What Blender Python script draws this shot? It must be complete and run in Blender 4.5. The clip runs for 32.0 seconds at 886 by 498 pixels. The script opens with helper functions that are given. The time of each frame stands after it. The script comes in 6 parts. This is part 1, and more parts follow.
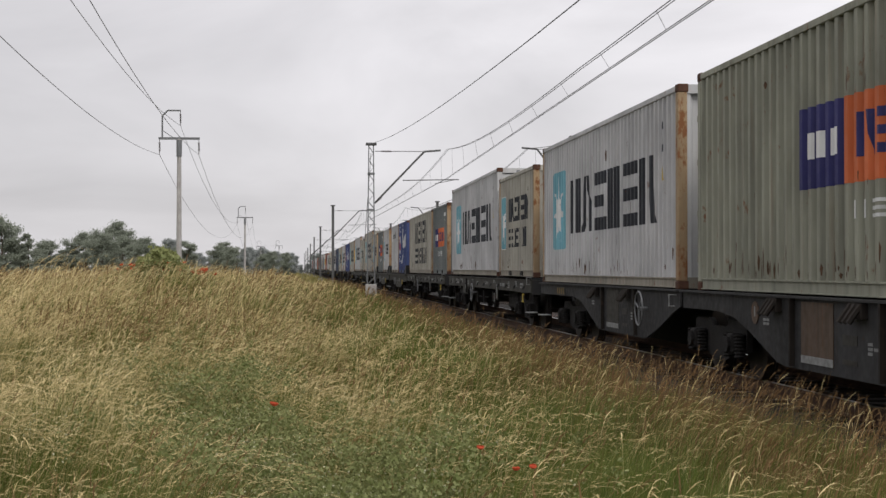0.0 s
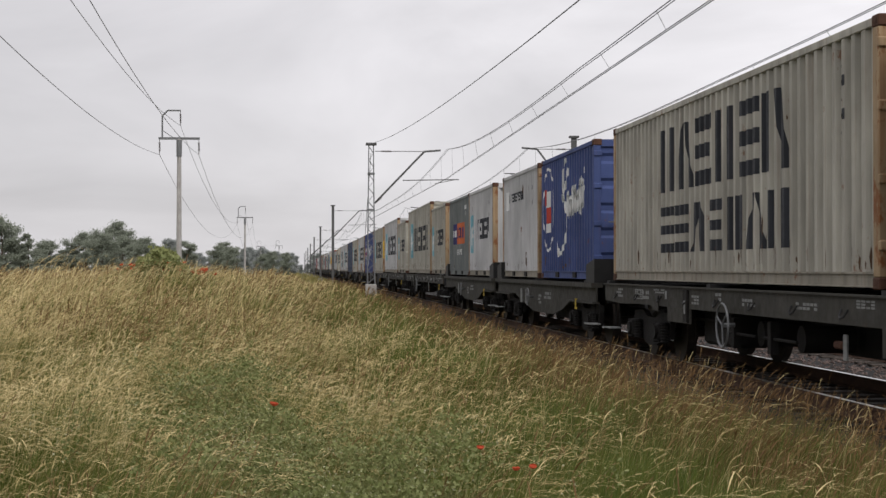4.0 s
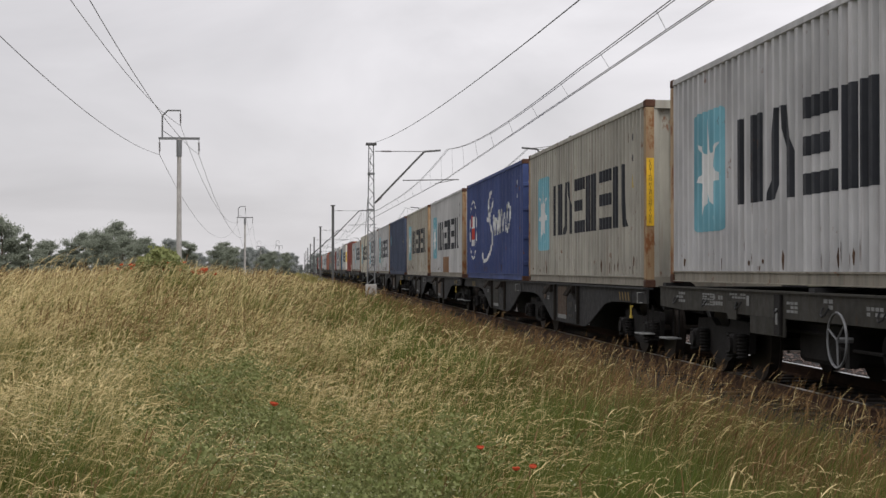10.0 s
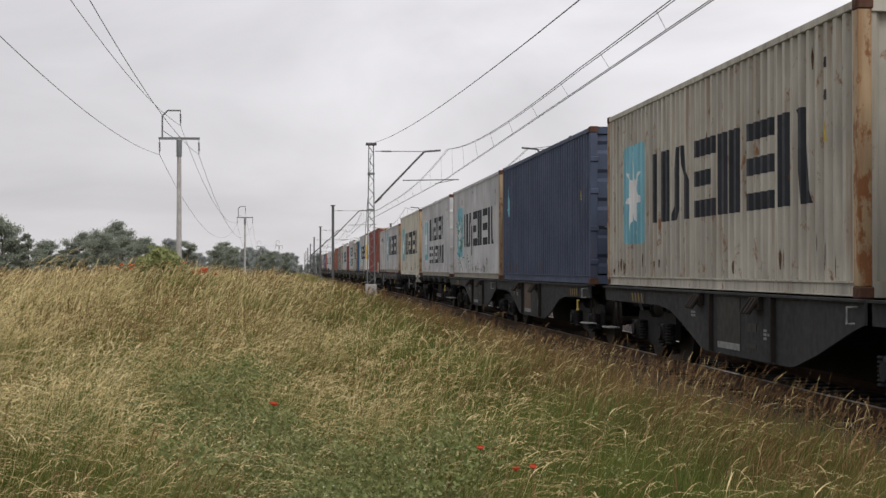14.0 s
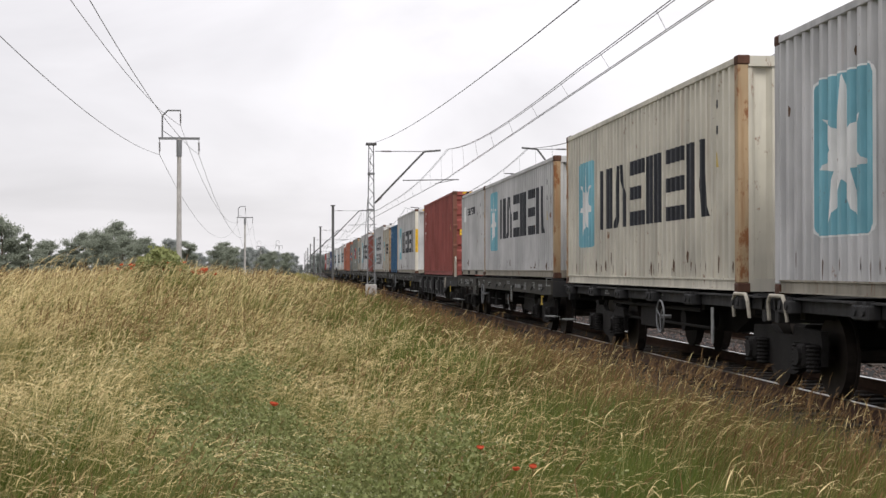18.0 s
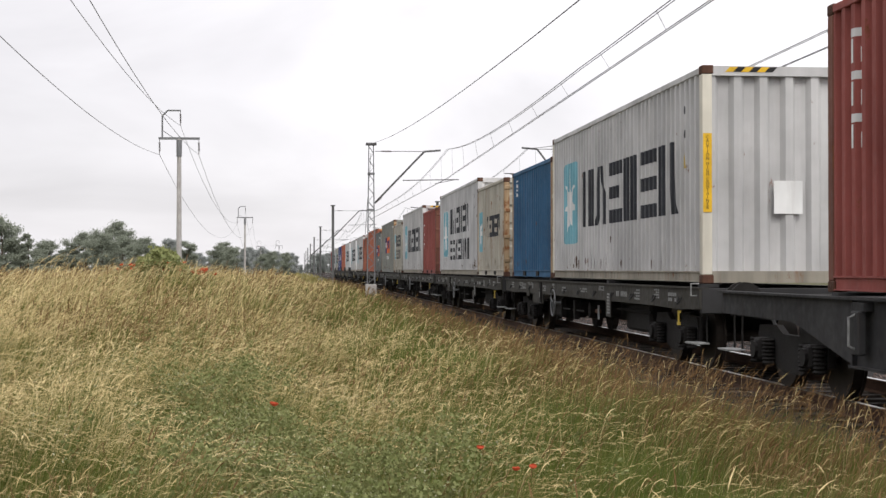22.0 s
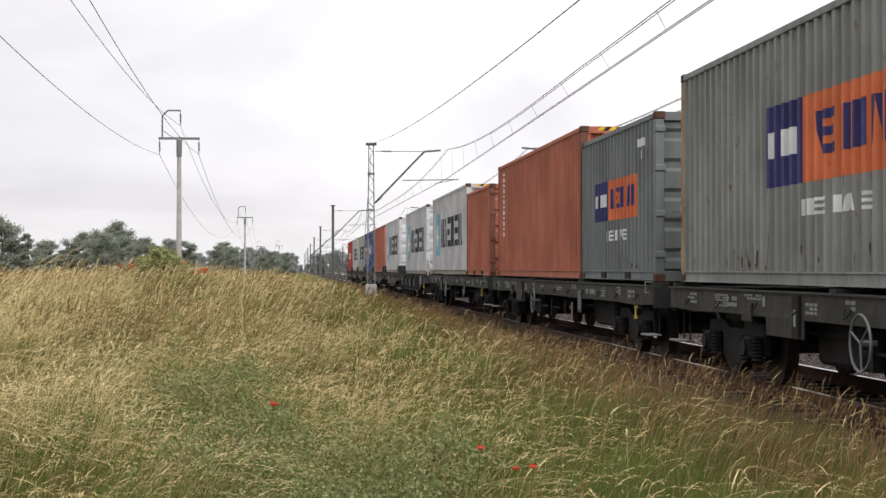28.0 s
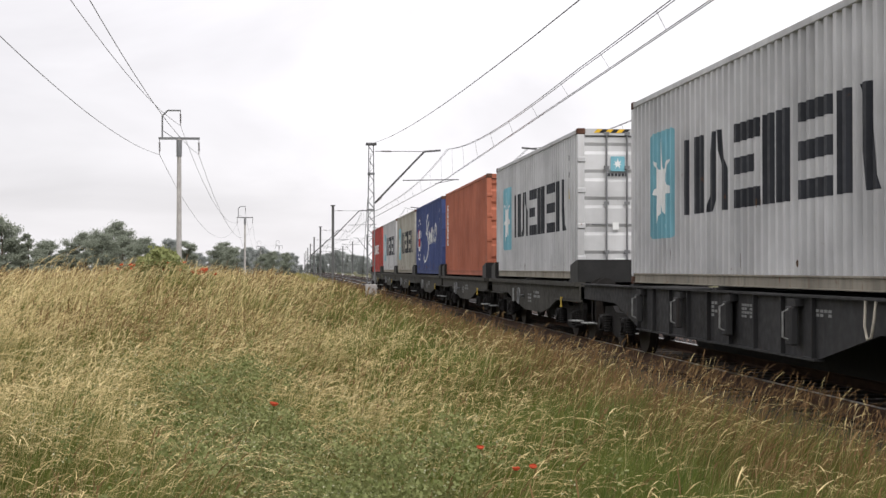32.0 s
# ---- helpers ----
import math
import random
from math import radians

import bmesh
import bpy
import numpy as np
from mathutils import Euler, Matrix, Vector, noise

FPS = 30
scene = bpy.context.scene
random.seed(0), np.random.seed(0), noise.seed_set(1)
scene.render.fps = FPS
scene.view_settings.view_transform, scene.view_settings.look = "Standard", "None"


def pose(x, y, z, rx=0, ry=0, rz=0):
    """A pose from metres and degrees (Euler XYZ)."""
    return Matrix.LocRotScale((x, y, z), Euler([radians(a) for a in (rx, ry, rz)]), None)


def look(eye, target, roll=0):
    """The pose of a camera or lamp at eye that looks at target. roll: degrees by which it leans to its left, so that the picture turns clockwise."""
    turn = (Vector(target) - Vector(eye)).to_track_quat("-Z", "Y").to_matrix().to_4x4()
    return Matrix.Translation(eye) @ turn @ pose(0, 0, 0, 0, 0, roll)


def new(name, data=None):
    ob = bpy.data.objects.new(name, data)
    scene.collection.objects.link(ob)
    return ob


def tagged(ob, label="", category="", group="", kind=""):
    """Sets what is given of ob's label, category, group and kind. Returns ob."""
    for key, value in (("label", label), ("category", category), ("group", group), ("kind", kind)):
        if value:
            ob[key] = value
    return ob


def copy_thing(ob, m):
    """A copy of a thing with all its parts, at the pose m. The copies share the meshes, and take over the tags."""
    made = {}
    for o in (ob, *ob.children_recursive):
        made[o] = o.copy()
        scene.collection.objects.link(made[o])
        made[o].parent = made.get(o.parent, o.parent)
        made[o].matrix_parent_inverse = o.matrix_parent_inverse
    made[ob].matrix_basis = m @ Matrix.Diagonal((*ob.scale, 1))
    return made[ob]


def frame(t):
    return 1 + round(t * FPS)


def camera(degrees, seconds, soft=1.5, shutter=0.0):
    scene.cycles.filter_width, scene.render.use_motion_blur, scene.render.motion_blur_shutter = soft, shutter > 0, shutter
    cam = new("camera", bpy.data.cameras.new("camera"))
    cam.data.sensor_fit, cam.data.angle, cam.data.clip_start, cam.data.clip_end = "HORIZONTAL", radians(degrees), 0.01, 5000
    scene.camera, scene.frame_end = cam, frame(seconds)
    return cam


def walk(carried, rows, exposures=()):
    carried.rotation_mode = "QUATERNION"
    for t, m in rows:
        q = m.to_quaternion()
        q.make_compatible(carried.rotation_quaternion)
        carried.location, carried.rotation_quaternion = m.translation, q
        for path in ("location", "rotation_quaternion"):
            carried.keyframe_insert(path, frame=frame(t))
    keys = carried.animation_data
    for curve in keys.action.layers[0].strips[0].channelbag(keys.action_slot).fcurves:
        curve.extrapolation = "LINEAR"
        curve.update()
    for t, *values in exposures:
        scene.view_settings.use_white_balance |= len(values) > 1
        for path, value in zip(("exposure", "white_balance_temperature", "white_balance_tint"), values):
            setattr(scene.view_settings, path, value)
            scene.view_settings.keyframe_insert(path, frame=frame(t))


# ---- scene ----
cam = camera(32.14, 32.0, soft=1.45)
EYE = pose(0.0, 0.0, 1.42, 90.74, 0.0, -5.475)
walk(cam, [(0.0, EYE), (32.0, EYE)],
     exposures=[(0.0, 0.0), (14.5, 0.0), (17.0, 0.0), (17.5, 0.16), (18.0, 0.36), (19.0, 0.41), (32.0, 0.44)])

# ---- sky and light: an even overcast, brighter overhead than at the horizon ----
SUN_EL, SUN_AZ = radians(50), radians(172)
world = bpy.data.worlds.new("overcast_sky")
scene.world = world
world.use_nodes = True
wt = world.node_tree
wt.nodes.clear()

w_out = wt.nodes.new("ShaderNodeOutputWorld")
w_mix = wt.nodes.new("ShaderNodeMixShader")
w_mix.inputs[0].default_value = 0.94
w_clear = wt.nodes.new("ShaderNodeBackground")
w_clear.inputs["Strength"].default_value = 0.08
w_sky = wt.nodes.new("ShaderNodeTexSky")
w_sky.sky_type = "NISHITA"
w_sky.sun_disc = False
w_sky.sun_elevation, w_sky.sun_rotation = SUN_EL, SUN_AZ
wt.links.new(w_sky.outputs[0], w_clear.inputs["Color"])
w_co = wt.nodes.new("ShaderNodeTexCoord")
w_sep = wt.nodes.new("ShaderNodeSeparateXYZ")
wt.links.new(w_co.outputs["Generated"], w_sep.inputs[0])
# brightness from horizon to zenith
w_up = wt.nodes.new("ShaderNodeMapRange")
w_up.inputs["From Min"].default_value, w_up.inputs["From Max"].default_value = 0.1, 1.0
w_up.inputs["To Min"].default_value, w_up.inputs["To Max"].default_value = 0.715, 1.42
wt.links.new(w_sep.outputs["Z"], w_up.inputs["Value"])
# slow cloud banks, flattened towards the horizon
w_map = wt.nodes.new("ShaderNodeMapping")
w_map.inputs["Scale"].default_value = (1.0, 1.0, 2.6)
w_map.inputs["Location"].default_value = (0.35, 0.1, 0.2)
wt.links.new(w_co.outputs["Generated"], w_map.inputs["Vector"])
w_noise = wt.nodes.new("ShaderNodeTexNoise")
w_noise.inputs["Scale"].default_value, w_noise.inputs["Detail"].default_value = 4.6, 5.0
w_noise.inputs["Roughness"].default_value, w_noise.inputs["Distortion"].default_value = 0.52, 0.4
wt.links.new(w_map.outputs[0], w_noise.inputs["Vector"])
w_rng = wt.nodes.new("ShaderNodeMapRange")
w_rng.inputs["From Min"].default_value, w_rng.inputs["From Max"].default_value = 0.3, 0.72
w_rng.inputs["To Min"].default_value, w_rng.inputs["To Max"].default_value = 0.86, 1.16
wt.links.new(w_noise.outputs["Fac"], w_rng.inputs["Value"])
w_mul = wt.nodes.new("ShaderNodeMath")
w_mul.operation = "MULTIPLY"
wt.links.new(w_up.outputs[0], w_mul.inputs[0])
wt.links.new(w_rng.outputs[0], w_mul.inputs[1])
# the cloud cover is thicker to the west
w_west = wt.nodes.new("ShaderNodeMapRange")
w_west.inputs["From Min"].default_value, w_west.inputs["From Max"].default_value = -0.3, 0.45
w_west.inputs["To Min"].default_value, w_west.inputs["To Max"].default_value = 0.86, 1.3
wt.links.new(w_sep.outputs["X"], w_west.inputs["Value"])
w_mul2 = wt.nodes.new("ShaderNodeMath")
w_mul2.operation = "MULTIPLY"
wt.links.new(w_mul.outputs[0], w_mul2.inputs[0])
wt.links.new(w_west.outputs[0], w_mul2.inputs[1])
w_cloud = wt.nodes.new("ShaderNodeBackground")
w_cloud.inputs["Color"].default_value = (1.0, 0.972, 1.005, 1)
wt.links.new(w_mul2.outputs[0], w_cloud.inputs["Strength"])
wt.links.new(w_clear.outputs[0], w_mix.inputs[1])
wt.links.new(w_cloud.outputs[0], w_mix.inputs[2])
wt.links.new(w_mix.outputs[0], w_out.inputs["Surface"])

sun_data = bpy.data.lights.new("sun", "SUN")
sun_data.energy, sun_data.angle, sun_data.color = 1.5, radians(26), (1.0, 0.96, 0.9)
sun = new("sun", sun_data)
sun.matrix_world = look((40 * math.sin(SUN_AZ), 40 * math.cos(SUN_AZ), 40 * math.tan(SUN_EL)), (0, 0, 0))

# ---- materials ----


def material(name, color, rough=0.6, metal=0.0, scale=3.0, amount=0.25, bump=0.0, bump_scale=60.0, vary=0.0, island=0.0):
    """Plain painted or natural surface: two scales of noise on the colour, fine relief, and a random tint per object or per piece."""
    m = bpy.data.materials.new(name)
    m.use_nodes = True
    t = m.node_tree
    b = t.nodes["Principled BSDF"]
    b.inputs["Roughness"].default_value, b.inputs["Metallic"].default_value = rough, metal
    b.inputs["Specular IOR Level"].default_value = 0.5 if rough < 0.5 else 0.2
    co = t.nodes.new("ShaderNodeTexCoord")
    n1 = t.nodes.new("ShaderNodeTexNoise")
    n1.inputs["Scale"].default_value, n1.inputs["Detail"].default_value = scale, 6.0
    n2 = t.nodes.new("ShaderNodeTexNoise")
    n2.inputs["Scale"].default_value, n2.inputs["Detail"].default_value = scale * 14, 3.0
    t.links.new(co.outputs["Object"], n1.inputs["Vector"])
    t.links.new(co.outputs["Object"], n2.inputs["Vector"])
    add = t.nodes.new("ShaderNodeMath")
    add.operation = "MULTIPLY_ADD"
    add.inputs[1].default_value = 0.5
    t.links.new(n2.outputs["Fac"], add.inputs[0])
    t.links.new(n1.outputs["Fac"], add.inputs[2])
    last = add
    if vary or island:
        info = t.nodes.new("ShaderNodeObjectInfo" if vary else "ShaderNodeNewGeometry")
        src = info.outputs["Random" if vary else "Random Per Island"]
        mad = t.nodes.new("ShaderNodeMath")
        mad.operation = "MULTIPLY_ADD"
        mad.inputs[1].default_value = vary or island
        t.links.new(src, mad.inputs[0])
        t.links.new(add.outputs[0], mad.inputs[2])
        last = mad
    mid = 0.75 + (vary or island) / 2
    rng = t.nodes.new("ShaderNodeMapRange")
    rng.inputs["From Min"].default_value, rng.inputs["From Max"].default_value = mid - 0.5, mid + 0.5
    rng.inputs["To Min"].default_value, rng.inputs["To Max"].default_value = 1 - 1.6 * amount, 1 + 1.6 * amount
    t.links.new(last.outputs[0], rng.inputs["Value"])
    mul = t.nodes.new("ShaderNodeVectorMath")
    mul.operation = "SCALE"
    mul.inputs[0].default_value = color
    t.links.new(rng.outputs[0], mul.inputs["Scale"])
    t.links.new(mul.outputs[0], b.inputs["Base Color"])
    if bump:
        bp = t.nodes.new("ShaderNodeBump")
        bp.inputs["Strength"].default_value, bp.inputs["Distance"].default_value = bump, 0.02
        n3 = t.nodes.new("ShaderNodeTexNoise")
        n3.inputs["Scale"].default_value, n3.inputs["Detail"].default_value = bump_scale, 4.0
        t.links.new(co.outputs["Object"], n3.inputs["Vector"])
        t.links.new(n3.outputs["Fac"], bp.inputs["Height"])
        t.links.new(bp.outputs[0], b.inputs["Normal"])
    return m


def paint(name, color, rust=0.5, streak=0.5, rust_color=(0.16, 0.06, 0.022), gloss=0.22):
    """Weathered container paint: washed-out patches, dirt runs down the sheet, rust in spots and runs."""
    m = bpy.data.materials.new(name)
    m.use_nodes = True
    t = m.node_tree
    b = t.nodes["Principled BSDF"]
    b.inputs["Specular IOR Level"].default_value = gloss
    co = t.nodes.new("ShaderNodeTexCoord")
    info = t.nodes.new("ShaderNodeObjectInfo")
    shift = t.nodes.new("ShaderNodeMath")
    shift.operation = "MULTIPLY"
    shift.inputs[1].default_value = 37.0
    t.links.new(info.outputs["Random"], shift.inputs[0])
    off = t.nodes.new("ShaderNodeVectorMath")
    t.links.new(co.outputs["Object"], off.inputs[0])
    t.links.new(shift.outputs[0], off.inputs[1])

    def noise_of(scale, detail, stretch=(1, 1, 1), rough=0.55):
        mp = t.nodes.new("ShaderNodeMapping")
        mp.inputs["Scale"].default_value = stretch
        t.links.new(off.outputs[0], mp.inputs["Vector"])
        n = t.nodes.new("ShaderNodeTexNoise")
        n.inputs["Scale"].default_value, n.inputs["Detail"].default_value, n.inputs["Roughness"].default_value = scale, detail, rough
        t.links.new(mp.outputs[0], n.inputs["Vector"])
        return n.outputs["Fac"]

    def ranged(src, a, z, lo=0.0, hi=1.0):
        r = t.nodes.new("ShaderNodeMapRange")
        for k, val in (("From Min", a), ("From Max", z), ("To Min", lo), ("To Max", hi)):
            r.inputs[k].default_value = val
        t.links.new(src, r.inputs["Value"])
        return r.outputs[0]

    def mixed(fac, one, two):
        x = t.nodes.new("ShaderNodeMix")
        x.data_type = "RGBA"
        t.links.new(fac, x.inputs["Factor"])
        for val, sock in ((one, x.inputs["A"]), (two, x.inputs["B"])):
            if isinstance(val, tuple):
                sock.default_value = (*val, 1)
            else:
                t.links.new(val, sock)
        return x.outputs["Result"]

    pale = tuple(min(1, c * 1.12 + 0.006) for c in color)
    dull = tuple(c * 0.8 for c in color)
    col = mixed(ranged(noise_of(0.7, 4), 0.35, 0.65), dull, pale)
    grime = tuple(c * 0.45 + 0.008 for c in color)
    col = mixed(ranged(noise_of(2.2, 5, (1.5, 2.6, 0.22)), 0.46, 0.72, 0.0, 0.75 * streak), col, grime)
    spots = ranged(noise_of(5.0, 7, (1, 1, 0.55), 0.7), 0.67 - 0.075 * rust, 0.74 - 0.075 * rust, 0, 0.9)
    runs = ranged(noise_of(3.2, 6, (2.5, 4.0, 0.16), 0.6), 0.6 - 0.05 * rust, 0.74 - 0.04 * rust, 0, min(0.8, 0.75 * rust))
    col = mixed(runs, col, tuple(0.6 * r + 0.4 * c for r, c in zip(rust_color, color)))
    col = mixed(spots, col, rust_color)
    t.links.new(col, b.inputs["Base Color"])
    t.links.new(ranged(noise_of(9, 4), 0.3, 0.7, 0.6, 0.85), b.inputs["Roughness"])
    bp = t.nodes.new("ShaderNodeBump")
    bp.inputs["Strength"].default_value, bp.inputs["Distance"].default_value = 0.25, 0.01
    t.links.new(noise_of(1.6, 3), bp.inputs["Height"])
    t.links.new(bp.outputs[0], b.inputs["Normal"])
    return m


GREY = paint("grey_container_paint", (0.485, 0.487, 0.49), 0.35, 0.5)
PALE = paint("pale_container_paint", (0.475, 0.475, 0.472), 0.25, 0.4)
CREAM = paint("yellowed_container_paint", (0.39, 0.376, 0.325), 0.6, 0.9)
LIGHT = paint("light_grey_container_paint", (0.5, 0.505, 0.51), 0.15, 0.35)
CREAMWHITE = paint("cream_white_container_paint", (0.56, 0.535, 0.455), 0.7, 0.7)
RUSTY = paint("rusty_cream_container_paint", (0.43, 0.41, 0.35), 1.1, 0.9, (0.2, 0.09, 0.035))
OLIVE = paint("olive_grey_container_paint", (0.265, 0.27, 0.215), 0.6, 0.9)
SLATE = paint("dark_slate_container_paint", (0.155, 0.172, 0.17), 0.4, 0.6)
FADED = paint("faded_grey_green_container_paint", (0.23, 0.24, 0.22), 0.7, 0.9)
NAVY = paint("dark_navy_container_paint", (0.06, 0.078, 0.125), 0.4, 0.7)
ROYAL = paint("royal_blue_container_paint", (0.05, 0.074, 0.195), 0.4, 0.5)
AZURE = paint("bright_blue_container_paint", (0.025, 0.1, 0.2), 0.5, 0.6)
MAROON = paint("red_brown_container_paint", (0.25, 0.066, 0.055), 0.35, 0.4)
ORANGE = paint("orange_brown_container_paint", (0.385, 0.127, 0.075), 0.5, 0.6)
SCARLET = paint("scarlet_container_paint", (0.35, 0.058, 0.048), 0.35, 0.4)
RUST = paint("rusted_post_paint", (0.36, 0.26, 0.155), 1.95, 1.0, (0.19, 0.072, 0.025))
OXIDE = paint("rust_brown_post_paint", (0.16, 0.065, 0.045), 1.0, 0.9)
CASTING = material("corroded_casting_steel", (0.09, 0.045, 0.03), 0.8, 0.1, 8, 0.4, 0.4, 90)
GRIMERAIL = paint("grimy_beige_rail_paint", (0.27, 0.25, 0.205), 0.9, 1.0)
INK = paint("faded_black_marking_paint", (0.03, 0.033, 0.04), 0.15, 0.5)
SKYBLUE = paint("light_blue_marking_paint", (0.185, 0.42, 0.5), 0.3, 0.6)
WHITE = paint("white_marking_paint", (0.7, 0.71, 0.7), 0.2, 0.4)
DEEPBLUE = paint("dark_blue_marking_paint", (0.035, 0.035, 0.13), 0.3, 0.5)
FLAME = paint("orange_marking_paint", (0.62, 0.16, 0.06), 0.3, 0.5)
DULLYELLOW = material("grimy_yellow_lever_paint", (0.42, 0.31, 0.06), 0.6, 0, 6, 0.3)
STRIPE = material("worn_hazard_stripe_paint", (0.2, 0.135, 0.035), 0.7, 0, 9, 0.5)
YELLOW = material("yellow_marking_paint", (0.65, 0.4, 0.03), 0.55, 0, 4, 0.25)
BLACK = material("black_marking_paint", (0.02, 0.02, 0.02), 0.6, 0, 4, 0.3)
LEAFGREEN = material("green_spray_paint", (0.05, 0.2, 0.11), 0.6, 0, 6, 0.4)
REDMARK = material("red_marking_paint", (0.45, 0.05, 0.03), 0.6, 0, 6, 0.3)
TIMBERRUST = paint("bare_rusted_patch", (0.24, 0.12, 0.05), 1.4, 1.0)
STREAK = material("dark_rust_streak", (0.095, 0.058, 0.036), 0.85, 0, 9, 0.5)
PANELBROWN = paint("rusted_cover_panel", (0.085, 0.058, 0.04), 0.9, 0.8)
# near-black colour for the shade inside the forklift pockets
POCKETSHADE = material("pocket_shade_black", (0.015, 0.014, 0.013), 0.8, 0, 6, 0.3)
FRAME = paint("weathered_wagon_steel", (0.034, 0.034, 0.035), 0.5, 0.7, (0.055, 0.037, 0.026), 0.12)
FLATFRAME = paint("dusty_flat_wagon_steel", (0.044, 0.042, 0.036), 0.6, 0.8, (0.06, 0.042, 0.03), 0.16)
FRAMEBROWN = paint("brown_grimed_wagon_steel", (0.024, 0.02, 0.017), 0.8, 0.8, (0.055, 0.036, 0.025), 0.1)
RUNNING = material("oily_running_gear_steel", (0.016, 0.0148, 0.014), 0.85, 0.0, 5, 0.4, 0.3, 60)
WHEELSTEEL = material("wheel_steel", (0.03, 0.024, 0.02), 0.65, 0.4, 6, 0.35)
CHALK = material("faded_white_stencil", (0.21, 0.215, 0.21), 0.7, 0, 14, 0.4)
HANDRAIL = material("worn_cream_rail_paint", (0.4, 0.37, 0.31), 0.6, 0, 9, 0.3)
RAILTOP = material("polished_rail_steel", (0.62, 0.62, 0.62), 0.28, 1.0, 4, 0.12)
RAILSIDE = material("rusted_rail_side", (0.06, 0.034, 0.022), 0.85, 0.1, 6, 0.3)
CONCRETE = material("weathered_concrete", (0.36, 0.345, 0.33), 0.85, 0, 3, 0.22, 0.4, 50)
GALV = material("dull_galvanised_steel", (0.18, 0.185, 0.19), 0.55, 0.4, 5, 0.2, 0.15, 60)
DARKSTEEL = material("dark_weathered_mast_steel", (0.1, 0.1, 0.1), 0.65, 0.3, 5, 0.3)
COPPER = material("tarnished_copper_wire", (0.16, 0.16, 0.165), 0.6, 0.3, 5, 0.2)
PORCELAIN = material("brown_porcelain", (0.05, 0.03, 0.025), 0.25, 0, 8, 0.2)
# near-black bed: oil staining, plus the shade under the train put into the colour
BALLAST = material("shade_darkened_ballast_bed", (0.014, 0.012, 0.011), 0.9, 0, 9, 0.5, 1.0, 40)
STONE = material("crushed_ballast_stone", (0.12, 0.09, 0.08), 0.85, 0, 6, 0.25, 0.3, 60, island=1.0)
SLEEPER = material("stained_sleeper_concrete", (0.042, 0.035, 0.03), 0.9, 0, 4, 0.35, 0.4, 50, vary=0.5)
SOIL = material("soil_with_dry_thatch", (0.06, 0.058, 0.024), 0.95, 0, 0.8, 0.5, 0.8, 30)


def leafy(name, color, second, rough=0.75, patch=0.25, translucent=0.25, gain=0.5):
    """Plant matter: a random tint per piece between two colours, broad patches, and light passing through."""
    m = bpy.data.materials.new(name)
    m.use_nodes = True
    t = m.node_tree
    b = t.nodes["Principled BSDF"]
    b.inputs["Roughness"].default_value = rough
    b.inputs["Specular IOR Level"].default_value = 0.25
    geo = t.nodes.new("ShaderNodeNewGeometry")
    nz = t.nodes.new("ShaderNodeTexNoise")
    nz.inputs["Scale"].default_value, nz.inputs["Detail"].default_value = patch, 4.0
    t.links.new(geo.outputs["Position"], nz.inputs["Vector"])
    mad = t.nodes.new("ShaderNodeMath")
    mad.operation = "MULTIPLY_ADD"
    mad.inputs[1].default_value = gain
    t.links.new(geo.outputs["Random Per Island"], mad.inputs[0])
    t.links.new(nz.outputs["Fac"], mad.inputs[2])
    rng = t.nodes.new("ShaderNodeMapRange")
    rng.inputs["From Min"].default_value, rng.inputs["From Max"].default_value = 0.35, 0.65 + gain
    t.links.new(mad.outputs[0], rng.inputs["Value"])
    x = t.nodes.new("ShaderNodeMix")
    x.data_type = "RGBA"
    x.inputs["A"].default_value, x.inputs["B"].default_value = (*color, 1), (*second, 1)
    t.links.new(rng.outputs[0], x.inputs["Factor"])
    t.links.new(x.outputs["Result"], b.inputs["Base Color"])
    tr = t.nodes.new("ShaderNodeBsdfTranslucent")
    t.links.new(x.outputs["Result"], tr.inputs["Color"])
    ms = t.nodes.new("ShaderNodeMixShader")
    ms.inputs[0].default_value = translucent
    t.links.new(b.outputs[0], ms.inputs[1])
    t.links.new(tr.outputs[0], ms.inputs[2])
    t.links.new(ms.outputs[0], t.nodes["Material Output"].inputs["Surface"])
    return m


G_LEAF = leafy("green_grass_leaf", (0.04, 0.075, 0.009), (0.138, 0.148, 0.029), patch=0.6)
G_GOLD = leafy("golden_seed_grass", (0.345, 0.262, 0.1), (0.72, 0.595, 0.325), patch=0.6)
G_STRAW = leafy("drying_grass_leaf", (0.13, 0.128, 0.034), (0.36, 0.295, 0.118), patch=0.6)
G_RUSSET = leafy("russet_seed_grass", (0.098, 0.056, 0.022), (0.245, 0.148, 0.063), patch=0.6)
G_GREYGREEN = leafy("grey_green_weed", (0.105, 0.132, 0.034), (0.26, 0.27, 0.115))
FLORET = leafy("off_white_florets", (0.3, 0.3, 0.18), (0.46, 0.45, 0.3), translucent=0.15)
POPPY = leafy("poppy_petal", (0.5, 0.06, 0.025), (0.6, 0.11, 0.045), 0.6)
# leaf green lightened and greyed: haze over the tree row, put into the colour
HAZELEAF = leafy("haze_paled_tree_foliage", (0.21, 0.235, 0.185), (0.28, 0.305, 0.24), 0.75, 0.1, 0.4)
# grey-white leaf colour that carries the distance haze of the far wood
FARHAZELEAF = leafy("haze_paled_far_foliage", (0.3, 0.325, 0.31), (0.35, 0.37, 0.355), 0.8, 0.02, 0.5)
BARK = material("grey_brown_bark", (0.1, 0.08, 0.06), 0.9, 0, 3, 0.35, 0.6, 25)

# ---- mesh tools ----


